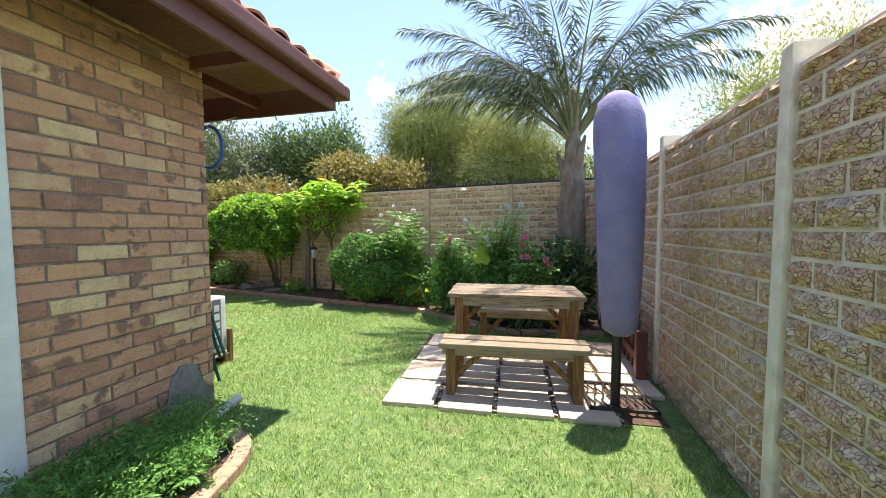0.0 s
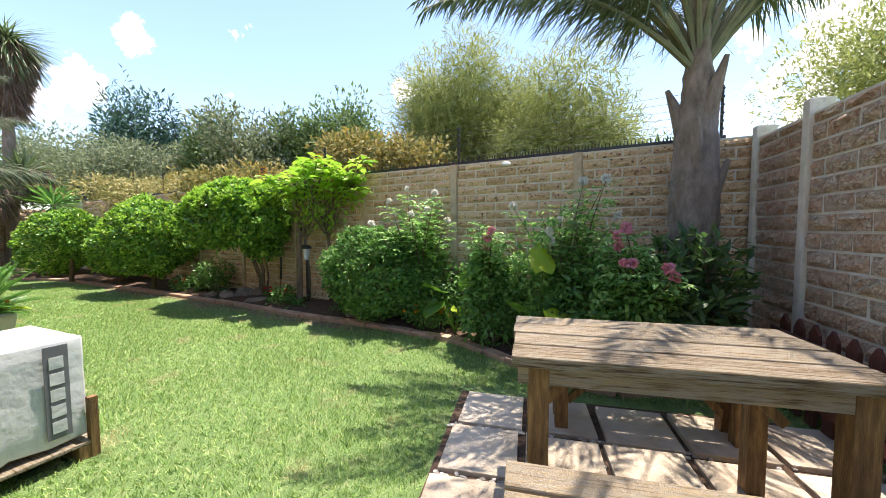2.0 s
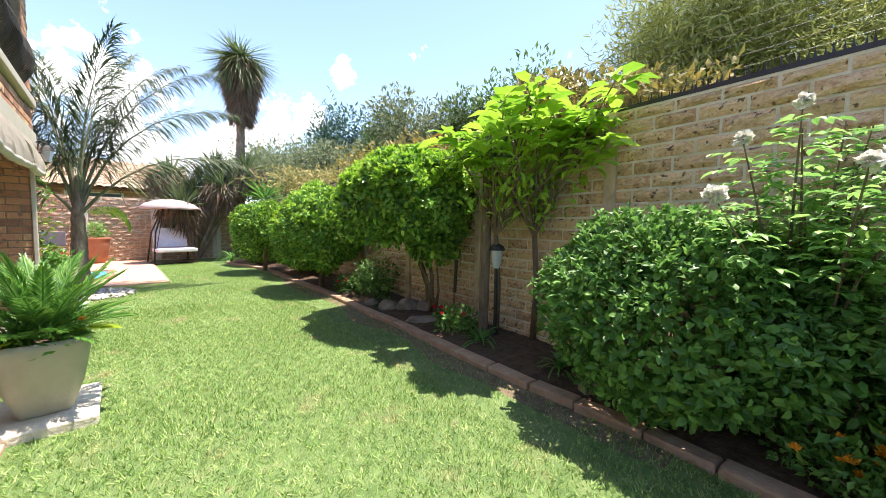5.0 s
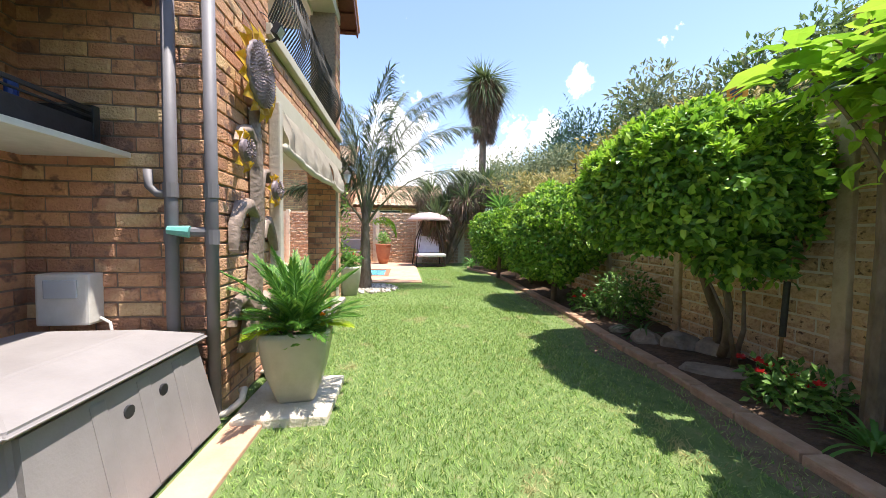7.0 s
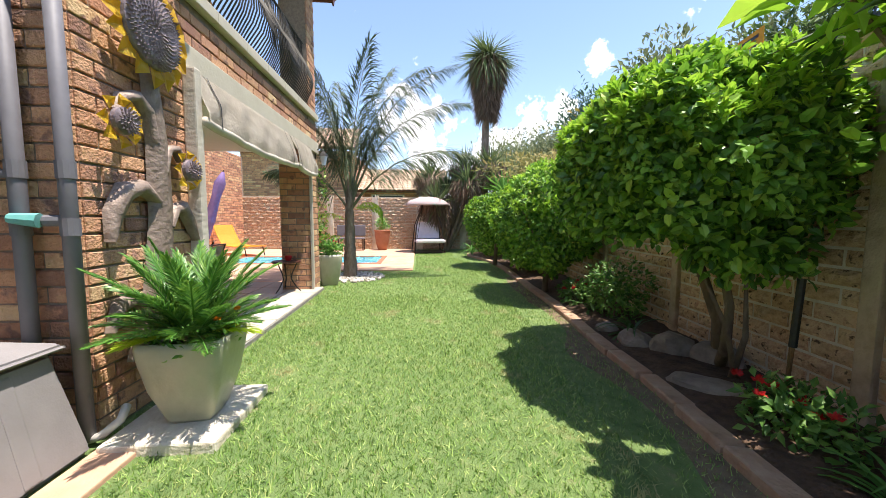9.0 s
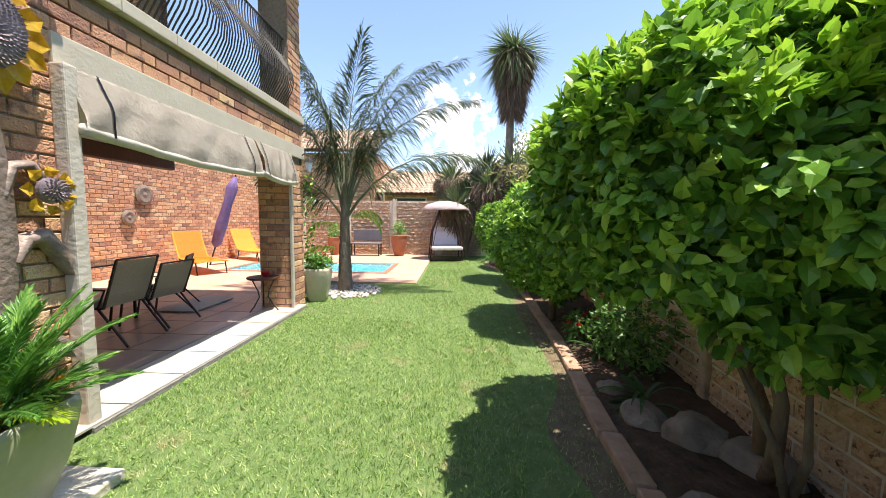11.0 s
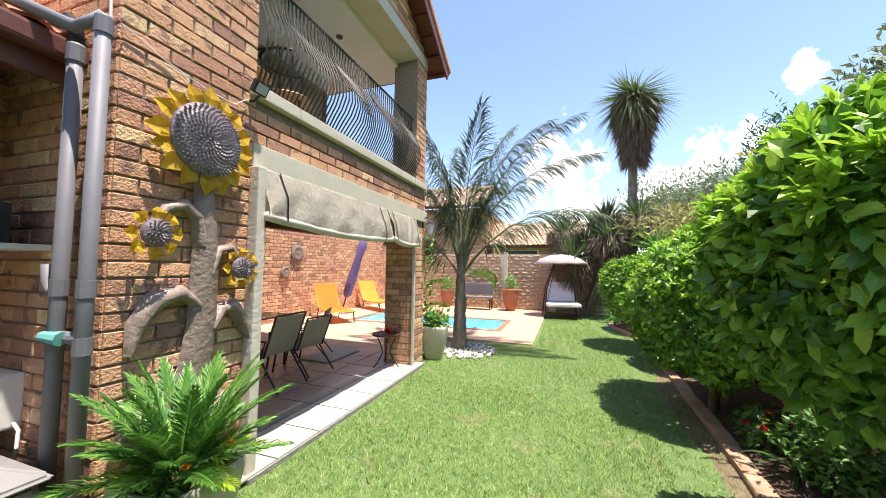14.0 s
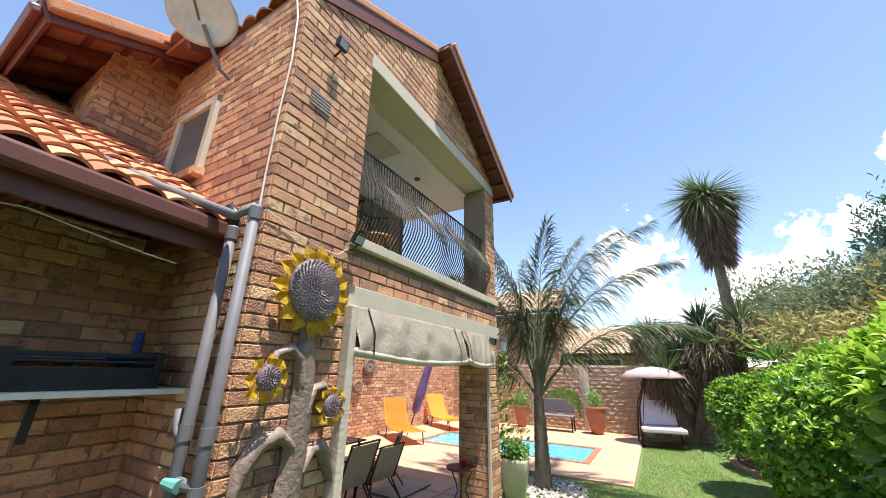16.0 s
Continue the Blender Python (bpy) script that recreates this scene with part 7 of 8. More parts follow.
shoot_rng = np.random.default_rng(43)
for az, up, reach, bow, z in ((-80, 0.5, 0.75, 2.2, 1.30), (-60, 0.9, 0.8, 2.4, 1.25), (70, 0.7, 0.9, 1.8, 1.05), (100, 0.4, 0.8, 1.6, 0.75)):
    (v, f), rib = frond_np(shoot_rng, (0.05 * math.cos(radians(az)), 0.05 * math.sin(radians(az)), z), radians(az), up, reach, bow, 26, 0.24, 0.03, 0.2, 0.5)
    link_mesh("shoot", np_mesh("shoot", v, f), big_leaf, sucker)


def spiky(name, m, label, heads, trunk_r, leaf_l, leaf_w, seed, skirt=0.0, n=150, mat=None, droop=0.10):
    rng = np.random.default_rng(seed)
    t = thing(name, m, label, "tree")
    for hx, hy, hz, r in heads:
        bm = bmesh.new()
        tube(bm, [(0, 0, 0), (hx * 0.5, hy * 0.5, hz * 0.5), (hx, hy, hz)], [trunk_r, trunk_r * 0.8, trunk_r * 0.7], 10)
        part("trunk", bm, palm_bark, t)
        d = unit(rng, n)
        d[:, 2] = d[:, 2] * 0.9 + 0.35
        L = leaf_l * r * rng.uniform(0.8, 1.1, n)
        P = np.tile(np.array([hx, hy, hz]), (n, 1)) + d * 0.05
        link_mesh("leaf_rosette", np_mesh("leaf_rosette", *leaves_np(P, d, np.tile([0, 0, 1.0], (n, 1)) + unit(rng, n) * 0.3, L, np.full(n, leaf_w), droop)), mat or yucca_leaf, t)
        if skirt:
            n2 = n * 4
            a = rng.uniform(0, 6.28, n2)
            z = hz - rng.random(n2) * skirt
            rr = 0.30 + 0.75 * (1 - (hz - z) / skirt)
            P = np.stack([hx + rr * 0.5 * np.cos(a), hy + rr * 0.5 * np.sin(a), z + 0.25], 1)
            D = np.stack([np.cos(a) * 0.42, np.sin(a) * 0.42, np.full(n2, -1.0)], 1) + unit(rng, n2) * 0.12
            link_mesh("dead_skirt", np_mesh("dead_skirt", *leaves_np(P, D, unit(rng, n2), rng.uniform(0.4, 0.7, n2), np.full(n2, 0.035))), thatch, t, "skirt of dead brown leaves")
    return t


spiky("grass_tree", pose(-13.8, 11.3, 0), "tall single-stemmed tree with a spiky crown and dead leaf skirt", [(0.1, 0.1, 6.6, 1.0)], 0.17, 1.05, 0.05, 51, 1.9, 620, droop=0.75)
spiky("yucca_clump", pose(-14.0, 10.0, 0), "clump of dark green yuccas beside the swing seat", [(-0.2, 0.1, 2.0, 1), (0.7, 0.5, 2.3, 1), (0.3, -0.5, 1.6, 0.9), (-0.7, -0.4, 2.6, 1), (0.9, 1.2, 2.9, 0.9), (-0.5, 0.9, 3.0, 0.9)], 0.08, 1.0, 0.06, 52, 0.7, 150)
spiky("agave_clump", pose(-12.3, 11.3, 1.6), "bright green spiky clump above the garden wall", [(0, 0, 0.4, 0.9)], 0.08, 0.9, 0.07, 53, 0, 120, fern_leaf)


def aloe():
    rng = np.random.default_rng(54)
    t = thing("tree_aloe", pose(-2.62, 7.42, 0.05), "tree aloe with long curved grey-green leaves by the wall", "aloe")
    bm = bmesh.new()
    tube(bm, [(0, 0, 0), (0.02, 0.0, 1.0), (0.0, 0.05, 1.75)], [0.05, 0.045, 0.05], 9)
    part("stem", bm, bark, t)
    for k in range(17):
        az = k * 2.4
        up = 1.25 - 0.9 * (k / 17)
        L = rng.uniform(0.5, 0.72)
        bm = bmesh.new()
        pts, p, a = [], Vector((0, 0.05, 1.72)), up
        for j in range(9):
            pts.append(tuple(p))
            p = p + Vector((math.cos(az) * math.cos(a), math.sin(az) * math.cos(a), math.sin(a))) * L / 8
            a -= 0.14
        tube(bm, pts, [0.032, 0.03, 0.027, 0.024, 0.02, 0.016, 0.012, 0.007, 0.002], 6)
        part("leaf", bm, aloe_leaf, t, smooth=True)


aloe()


# ---- hedges and shrubs ----
def branchy(t, trunks, mat=bark):
    for pts, r in trunks:
        bm = bmesh.new()
        tube(bm, pts, r, 9)
        part("trunk", bm, mat, t, smooth=True)


def hedge(m, label, r, zc, n, leaf, seed, trunks, flat=-0.72, mat=None):
    rng = np.random.default_rng(seed)
    h = thing("clipped_shrub", m, label, "shrub", "clipped shrubs along the wall")
    branchy(h, trunks)
    a = crown_np(rng, (0, 0, zc), r, n, leaf, seed, 0.28, 0.1, 0.09, 0.62, flat, True)
    link_mesh("foliage", np_mesh("foliage", *join_np([a])), mat or hedge_leaf, h)
    q = n // 38
    d = unit(rng, q)
    d[:, 2] = np.abs(d[:, 2]) * 0.85 + 0.12
    d /= np.linalg.norm(d, axis=1, keepdims=True)
    tip = np.array([0, 0, zc]) + d * np.asarray(r) * (1.03 + 0.09 * lumps(d, seed) + 0.10 * lumps(d, seed + 7, 9.0))[:, None]
    P = np.repeat(tip, 7, 0) + rng.normal(size=(q * 7, 3)) * 0.008
    D = unit(rng, q * 7) * 0.9 + np.repeat(d, 7, 0) * 0.5 + np.array([0, 0, 0.45])
    L = leaf * rng.uniform(0.6, 1.05, q * 7)
    tagged(link_mesh("new_growth", np_mesh("new_growth", *leaves_np(P, D, unit(rng, q * 7) * 0.4 + np.array([0, 0, 1.0]), L, L * 0.42, 0.12, True)), mat or big_leaf, h, "bright young shoots"), kind="stuff")
    tw = bmesh.new()
    for k in range(16):
        d = unit(rng, 1)[0]
        tube(tw, [(d[0] * 0.1, d[1] * 0.1, zc - r[2] * 0.6), (d[0] * r[0] * 0.8, d[1] * r[1] * 0.8, zc + d[2] * r[2] * 0.4)], [0.014, 0.005], 5)
    tagged(part("twigs", tw, bark, h), kind="stuff")


hedge(pose(-3.80, 7.72, 0.05, 0, 0, -22), "large clipped round shrub with glossy leaves on bent stems", (0.96, 0.76, 0.60), 1.44, 24000, 0.07, 61,
      [([(0.0, 0.35, 0), (0.03, 0.30, 0.35), (-0.02, 0.18, 0.75), (0, 0.1, 1.2)], [0.042, 0.036, 0.032, 0.024]), ([(0.05, 0.32, 0.02), (0.22, 0.22, 0.22), (0.26, 0.2, 0.5), (0.2, 0.1, 1.1)], [0.036, 0.032, 0.026, 0.018])])
hedge(pose(-6.35, 8.55, 0.05, 0, 0, -22), "dense clipped shrub with dark green leaves reaching the ground", (0.92, 0.72, 0.78), 1.05, 13000, 0.068, 62,
      [([(0, 0, 0), (0.05, 0, 0.5), (0.1, 0.05, 1.0)], [0.05, 0.04, 0.03])], -1.0)
hedge(pose(-9.3, 9.35, 0.05), "clipped round shrub with bright green leaves", (0.78, 0.66, 0.56), 1.08, 8500, 0.07, 63,
      [([(0, 0, 0), (0.05, 0, 0.5), (0.1, 0.05, 1.0)], [0.05, 0.04, 0.03])], -0.9)
hedge(pose(-8.0, 9.35, 0.05), "low rounded shrub between the clipped shrubs", (0.62, 0.55, 0.58), 0.75, 4500, 0.08, 64, [([(0, 0, 0), (0.0, 0, 0.6)], [0.04, 0.03])], -1.0)
hedge(pose(-11.0, 10.35, 0.05), "dense dark shrub in the bed's far corner", (0.85, 0.7, 0.62), 0.70, 4500, 0.09, 65, [([(0, 0, 0), (0.0, 0, 0.6)], [0.04, 0.03])], -1.0)
hedge(pose(-1.05, 6.62, 0.05), "rounded evergreen shrub with small dark leaves", (0.72, 0.56, 0.60), 0.62, 13000, 0.055, 66, [([(0, 0, 0), (0.0, 0, 0.6)], [0.04, 0.03])], -1.0, shrub_leaf)


skirt_rng = np.random.default_rng(68)
skirt = thing("hedge_side_growth", pose(-3.36, 7.56, 0.05), "low drooping side branches with broad glossy leaves", "shrub")
branchy(skirt, [([(-0.12, 0.30, 0), (0.0, 0.2, 0.35), (0.06, 0.05, 0.75)], [0.022, 0.016, 0.008]), ([(-0.10, 0.32, 0), (-0.05, 0.1, 0.4), (-0.15, -0.05, 0.8)], [0.02, 0.014, 0.007])])
link_mesh("foliage", np_mesh("foliage", *join_np([crown_np(skirt_rng, (0.02, 0.04, 0.90), (0.32, 0.22, 0.22), 800, 0.085, 69, 0.7, 0.25, 0.3, 0.62, oval=True)])), hedge_leaf, skirt)


def big_leaf_plant():
    rng = np.random.default_rng(71)
    p = thing("broad_leaf_shrub", pose(-2.30, 7.42, 0.05), "tall shrub with large bright lime green leaves on two bare stems", "shrub")
    trunks = [Vector((-0.22, 0.10, 0)), Vector((0.16, 0.12, 0))]
    forks = []
    for q in trunks:
        fork = q + Vector((0.02, -0.10, 1.05))
        bm = bmesh.new()
        tube(bm, [q, q.lerp(fork, 0.5) + Vector((0.02, 0.02, 0)), fork], [0.034, 0.028, 0.024], 9)
        part("trunk", bm, bark, p, smooth=True)
        forks.append(fork)
    out = []
    for k in range(30):
        a = 2.4 * k
        reach = rng.uniform(0.25, 1.0)
        top = Vector((0.22 + 0.92 * reach * math.cos(a), -0.22 + 0.42 * reach * math.sin(a), 2.32 - 0.55 * rng.random() ** 1.7 - 0.12 * reach))
        fork = forks[k % 2]
        bm = bmesh.new()
        tube(bm, [fork, fork.lerp(top, 0.5) + Vector((0, 0, 0.06)), top], [0.014, 0.009, 0.005], 6)
        part("stem", bm, bark, p)
        # big leaves crowd at the tip, small ones hang along the stem
        n = 13
        az = np.arange(n) * 2.4 + rng.uniform(0, 6)
        d = np.stack([np.cos(az), np.sin(az), rng.uniform(-0.15, 0.45, n)], 1)
        P = np.array(top) - np.array([0, 0, 1]) * rng.uniform(0, 0.16, n)[:, None] + d * 0.05
        L = rng.uniform(0.12, 0.24, n)
        out.append(leaves_np(P, d, np.tile([0, 0, 1.0], (n, 1)) + unit(rng, n) * 0.3, L, L * 0.62, 0.25, True))
        n = 20
        w = rng.uniform(0.25, 0.95, n)[:, None]
        P = np.array(fork) * (1 - w) + np.array(top) * w + rng.normal(size=(n, 3)) * np.array([0.09, 0.07, 0.09])
        L = rng.uniform(0.06, 0.13, n)
        out.append(leaves_np(P, unit(rng, n) + np.array([0, 0, -0.25]), unit(rng, n) * 0.5 + np.array([0, 0, 0.8]), L, L * 0.42, 0.25, True))
    link_mesh("leaves", np_mesh("leaves", *join_np(out)), big_leaf, p)


big_leaf_plant()


def rose(x, y, label, h, w, canes, seed, blooms, mat, full=0):
    """Thin arching canes with five-part leaves; blooms are (x, y, z) in the garden."""
    rng = np.random.default_rng(seed)
    r = thing("rose_bush", pose(x, y, 0.05), label, "rose bush", "rose bushes")
    tips = [Vector((bx - x, by - y, bz - 0.06)) for bx, by, bz in blooms]
    for k in range(canes):
        a = 2.4 * k + rng.normal() * 0.3
        tips.append(Vector((w * math.cos(a) * rng.uniform(0.25, 1), w * 0.55 * math.sin(a), h * rng.uniform(0.60, 1.04))))
    out = []
    for t in tips:
        foot = Vector((rng.normal() * 0.07, rng.normal() * 0.05, 0))
        mid = foot.lerp(t, 0.5) + Vector((-0.12 * t.x, -0.12 * t.y, 0.12))
        bm = bmesh.new()
        tube(bm, [foot, foot.lerp(mid, 0.6), mid, mid.lerp(t, 0.55) + Vector((0, 0, 0.03)), t], [0.010, 0.009, 0.007, 0.005, 0.003], 6)
        part("cane", bm, bark, r)
        q = int(18 + 15 * t.length)
        for c in range(q):
            s = 0.28 + 0.70 * c / q
            base = np.array(mid.lerp(t, s * 2 - 1) if s > 0.5 else foot.lerp(mid, s * 2))
            az = c * 2.4 + rng.normal() * 0.4
            stalk = np.array([math.cos(az), math.sin(az), rng.uniform(-0.25, 0.35)])
            stalk /= np.linalg.norm(stalk)
            side = np.cross(stalk, [0, 0, 1.0])
            P = np.array([base + stalk * d for d in (0.045, 0.045, 0.085, 0.085, 0.11)])
            D = np.array([stalk * 0.5 + side, stalk * 0.5 - side, stalk * 0.7 + side, stalk * 0.7 - side, stalk * 1.2]) + rng.normal(size=(5, 3)) * 0.12
            L = rng.uniform(0.046, 0.075) * np.array([0.8, 0.8, 1, 1, 1.15])
            out.append(leaves_np(P, D, np.tile([0, 0, 1.0], (5, 1)) + unit(rng, 5) * 0.3, L, L * 0.58, 0.2, True))
    if full:
        out.append(crown_np(rng, (0, 0, h * 0.42), (w * 0.9, w * 0.6, h * 0.42), full, 0.065, seed, 0.85, 0.1, 0.3, 0.55, oval=True))
    link_mesh("leaves", np_mesh("leaves", *join_np(out)), rose_leaf, r)
    for bx, by, bz in blooms:
        t = np.array([bx - x, by - y, bz - 0.05])
        q = 34
        D = unit(rng, q) + np.array([0, -0.35, 0.25])
        size = rng.uniform(0.040, 0.052)
        link_mesh("bloom", np_mesh("bloom", *leaves_np(t + D * 0.006, D, unit(rng, q), size * rng.uniform(0.7, 1.05, q), np.full(q, size * 0.95), -0.25, True)), mat, r)


rose(-0.48, 6.56, "tall rose bush with white blooms against the wall", 1.62, 0.42, 9, 81, [(-0.96, 5.98, 1.32), (-0.51, 6.04, 1.43), (-0.22, 5.96, 1.66), (-0.83, 6.29, 1.60), (-0.62, 6.35, 1.75), (-0.35, 6.30, 1.50), (-0.10, 6.15, 1.36)], petal_white, 1500)
rose(0.36, 5.74, "rose bush with pink blooms and light green leaves", 1.28, 0.30, 11, 82, [(0.39, 5.40, 1.25), (0.35, 5.42, 1.17), (0.33, 5.60, 1.06), (0.31, 5.80, 0.92), (0.37, 5.46, 1.20)], petal_pink, 1500)
rose(1.10, 5.55, "tall rose bush with white blooms in the flower bed", 1.60, 0.50, 9, 83, [(0.91, 5.35, 1.23), (0.94, 5.38, 1.14), (1.20, 5.32, 1.68), (1.40, 5.34, 1.70), (1.45, 5.20, 1.36), (0.61, 5.68, 1.49), (1.02, 5.45, 1.34)], petal_white, 1800)
rose(1.52, 4.98, "leafy dark rose bush with pink blooms behind the table", 1.18, 0.42, 9, 84, [(1.36, 4.80, 1.26), (1.31, 4.82, 1.20), (1.33, 4.84, 1.12), (1.58, 4.62, 0.98), (1.63, 4.62, 0.92), (1.31, 4.66, 1.01), (1.36, 4.66, 1.01)], petal_pink, 2600)


def soft_shrub(name, m, label, c, r, n, size, mat, seed, aspect=0.5, shell=0.8):
    rng = np.random.default_rng(seed)
    s = thing(name, m, label, "shrub")
    bm = bmesh.new()
    for k in range(7):
        a = k * 0.9
        tube(bm, [(0, 0, 0), (r[0] * 0.5 * math.cos(a), r[1] * 0.5 * math.sin(a), c * 0.9)], [0.010, 0.004], 5)
    part("stems", bm, bark, s)
    link_mesh("leaves", np_mesh("leaves", *crown_np(rng, (0, 0, c), r, n, size, seed, shell, 0.2, 0.25, aspect)), mat, s)


soft_shrub("leafy_shrub", pose(0.45, 5.72, 0.05), "leafy dark shrub under the roses", 0.38, (0.40, 0.28, 0.38), 2200, 0.075, shrub_leaf, 91, 0.38)
soft_shrub("leafy_shrub", pose(1.45, 5.2, 0.05), "leafy dark shrub behind the table", 0.52, (0.50, 0.28, 0.50), 2600, 0.085, shrub_leaf, 92, 0.38)
soft_shrub("leafy_shrub", pose(1.95, 5.05, 0.05), "glossy broad-leaved shrub at the wall's corner", 0.62, (0.42, 0.34, 0.55), 1500, 0.15, strap_leaf, 93, 0.32)
soft_shrub("leafy_shrub", pose(-0.18, 6.42, 0.05), "leafy dark undergrowth against the garden wall", 0.42, (0.42, 0.28, 0.42), 1900, 0.075, shrub_leaf, 89, 0.4)
soft_shrub("leafy_shrub", pose(0.72, 5.85, 0.05), "leafy dark undergrowth between the rose bushes", 0.50, (0.42, 0.28, 0.50), 2200, 0.075, rose_leaf, 90, 0.4)
soft_shrub("leafy_shrub", pose(0.98, 5.30, 0.05), "dark feathery undergrowth beside the elephant ear", 0.30, (0.34, 0.22, 0.30), 1500, 0.07, shrub_leaf, 88, 0.4)
soft_shrub("marigold_plant", pose(-0.34, 6.22, 0.05), "low marigold clump with orange blooms at the bed's edge", 0.14, (0.34, 0.15, 0.14), 1000, 0.045, shrub_leaf, 94)
soft_shrub("ground_cover", pose(-4.9, 8.35, 0.05), "dark low shrub below the clipped hedge", 0.30, (0.40, 0.26, 0.30), 1400, 0.06, shrub_leaf, 95)
soft_shrub("ground_cover", pose(-2.95, 7.45, 0.05), "low leafy plant with red flowers at the bed's edge", 0.13, (0.26, 0.18, 0.15), 700, 0.06, shrub_leaf, 96)
soft_shrub("ground_cover", pose(-5.6, 8.45, 0.05), "low green plant with red flowers under the shrubs", 0.14, (0.25, 0.2, 0.16), 600, 0.06, shrub_leaf, 97)


def blooms_on(name, at, label, n, spread, size, mat, seed):
    rng = np.random.default_rng(seed)
    b = thing(name, pose(*at), label, "flowers")
    for k in range(n):
        p = rng.normal(size=3) * np.array(spread)
        q = 16
        D = unit(rng, q)
        D[:, 2] = abs(D[:, 2]) + 0.1
        link_mesh("bloom", np_mesh("bloom", *leaves_np(np.tile(p, (q, 1)), D, unit(rng, q), np.full(q, size), np.full(q, size * 0.6))), mat, b)


blooms_on("marigold_blooms", (-0.34, 6.15, 0.29), "orange marigold blooms above dark leaves", 24, (0.19, 0.045, 0.045), 0.030, petal_orange, 1)
blooms_on("red_blooms", (-2.95, 7.42, 0.27), "bright red blooms at the foot of the wall", 8, (0.12, 0.07, 0.04), 0.035, petal_red, 2)
blooms_on("red_blooms", (-5.6, 8.42, 0.27), "red blooms in the shade of the shrubs", 7, (0.10, 0.07, 0.04), 0.035, petal_red, 3)


def broad_leaf(t, base, tip, size, mat, tilt):
    """One elephant-ear leaf: a heart-shaped blade on a stalk."""
    bm = bmesh.new()
    base, tip = Vector(base), Vector(tip)
    tube(bm, [base, base.lerp(tip, 0.6) + Vector((0, 0, 0.04)), tip], [0.012, 0.009, 0.007], 7)
    part("stalk", bm, ear_leaf, t)
    bm = bmesh.new()
    n = 9
    rows = []
    for i in range(n):
        u = i / (n - 1)
        w = size * 0.42 * math.sin(math.pi * min(1, 0.16 + 0.84 * u)) ** 0.75 * (1.0 if u < 0.98 else 0.05)
        z = -0.22 + 1.15 * u
        rows.append([bm.verts.new((w * e, -0.10 * size * (1 - e * e) + 0.05 * size * math.sin(6 * u + 4 * e), size * z)) for e in (-1, -0.66, -0.33, 0, 0.33, 0.66, 1)])
    for a, b in zip(rows, rows[1:]):
        for k in range(6):
            bm.faces.new((a[k], a[k + 1], b[k + 1], b[k]))
    bm.transform(Matrix.Translation(tip) @ Euler([radians(q) for q in tilt]).to_matrix().to_4x4())
    part("leaf_blade", bm, mat, t, smooth=True)


ear = thing("elephant_ear", pose(0.80, 5.30, 0.05), "elephant ear plant with one upright yellow-green leaf", "plant")
broad_leaf(ear, (0, 0, 0), (0.04, -0.06, 0.86), 0.30, lime_leaf, (-42, 6, 10))
broad_leaf(ear, (0, 0, 0), (-0.16, -0.12, 0.50), 0.24, ear_leaf, (60, 10, -40))
broad_leaf(ear, (0, 0, 0), (0.10, -0.20, 0.50), 0.26, lime_leaf, (115, 0, 30))
broad_leaf(ear, (0, 0, 0), (0.22, -0.05, 0.58), 0.22, ear_leaf, (75, 0, 60))
ear2 = thing("elephant_ear", pose(0.0, 6.05, 0.05), "elephant ear plant with drooping green leaves", "plant")
broad_leaf(ear2, (0, 0, 0), (-0.20, -0.10, 0.38), 0.28, ear_leaf, (120, 0, -30))
broad_leaf(ear2, (0, 0, 0), (-0.15, 0.0, 0.52), 0.28, ear_leaf, (70, 10, -60))
broad_leaf(ear2, (0, 0, 0), (0.14, 0.02, 0.56), 0.30, ear_leaf, (30, 0, 20))
broad_leaf(ear2, (0, 0, 0), (0.05, -0.15, 0.34), 0.22, lime_leaf, (100, 0, 10))


def strap_clump(m, label, n, L, w, mat, seed, up=0.7):
    rng = np.random.default_rng(seed)
    s = thing("strap_leaf_plant", m, label, "plant", "strap-leaved plants")
    for k in range(n):
        az, a = rng.uniform(0, 6.28), rng.uniform(up, 1.45)
        l = L * rng.uniform(0.6, 1.1)
        bm = bmesh.new()
        p, rows = Vector((0, 0, 0)), []
        side_v = Vector((-math.sin(az), math.cos(az), 0))
        for j in range(8):
            u = j / 7
            ww = w * (0.5 + 0.9 * u) * (1 - u ** 3) + 0.001
            rows.append([bm.verts.new(p + side_v * ww * e + Vector((0, 0, abs(e) * ww * 0.3))) for e in (-1, 0, 1)])
            p = p + Vector((math.cos(az) * math.cos(a), math.sin(az) * math.cos(a), math.sin(a))) * l / 7
            a -= 0.22 + 0.1 * rng.random()
        for r0, r1 in zip(rows, rows[1:]):
            for q in range(2):
                bm.faces.new((r0[q], r0[q + 1], r1[q + 1], r1[q]))
        part("leaf", bm, mat, s, smooth=True)


strap_clump(pose(1.10, 5.12, 0.05), "dark clump of broad strap leaves at the bed's edge", 30, 0.55, 0.032, strap_leaf, 101)
strap_clump(pose(1.42, 4.98, 0.05), "dark clump of broad strap leaves behind the table", 24, 0.5, 0.03, strap_leaf, 102)
strap_clump(pose(-1.75, 6.95, 0.05), "pale variegated spider plant at the bed's edge", 34, 0.32, 0.009, fern_leaf, 103, 0.4)
strap_clump(pose(-2.55, 7.22, 0.05), "pale variegated spider plant under the lamp", 34, 0.36, 0.010, fern_leaf, 104, 0.4)
strap_clump(pose(-4.35, 8.0, 0.05), "dark bromeliad clump in the shaded bed", 26, 0.38, 0.016, strap_leaf, 105, 0.4)
strap_clump(pose(-5.2, 8.3, 0.05), "dark bromeliad clump beneath the hedge", 26, 0.36, 0.016, strap_leaf, 106, 0.4)
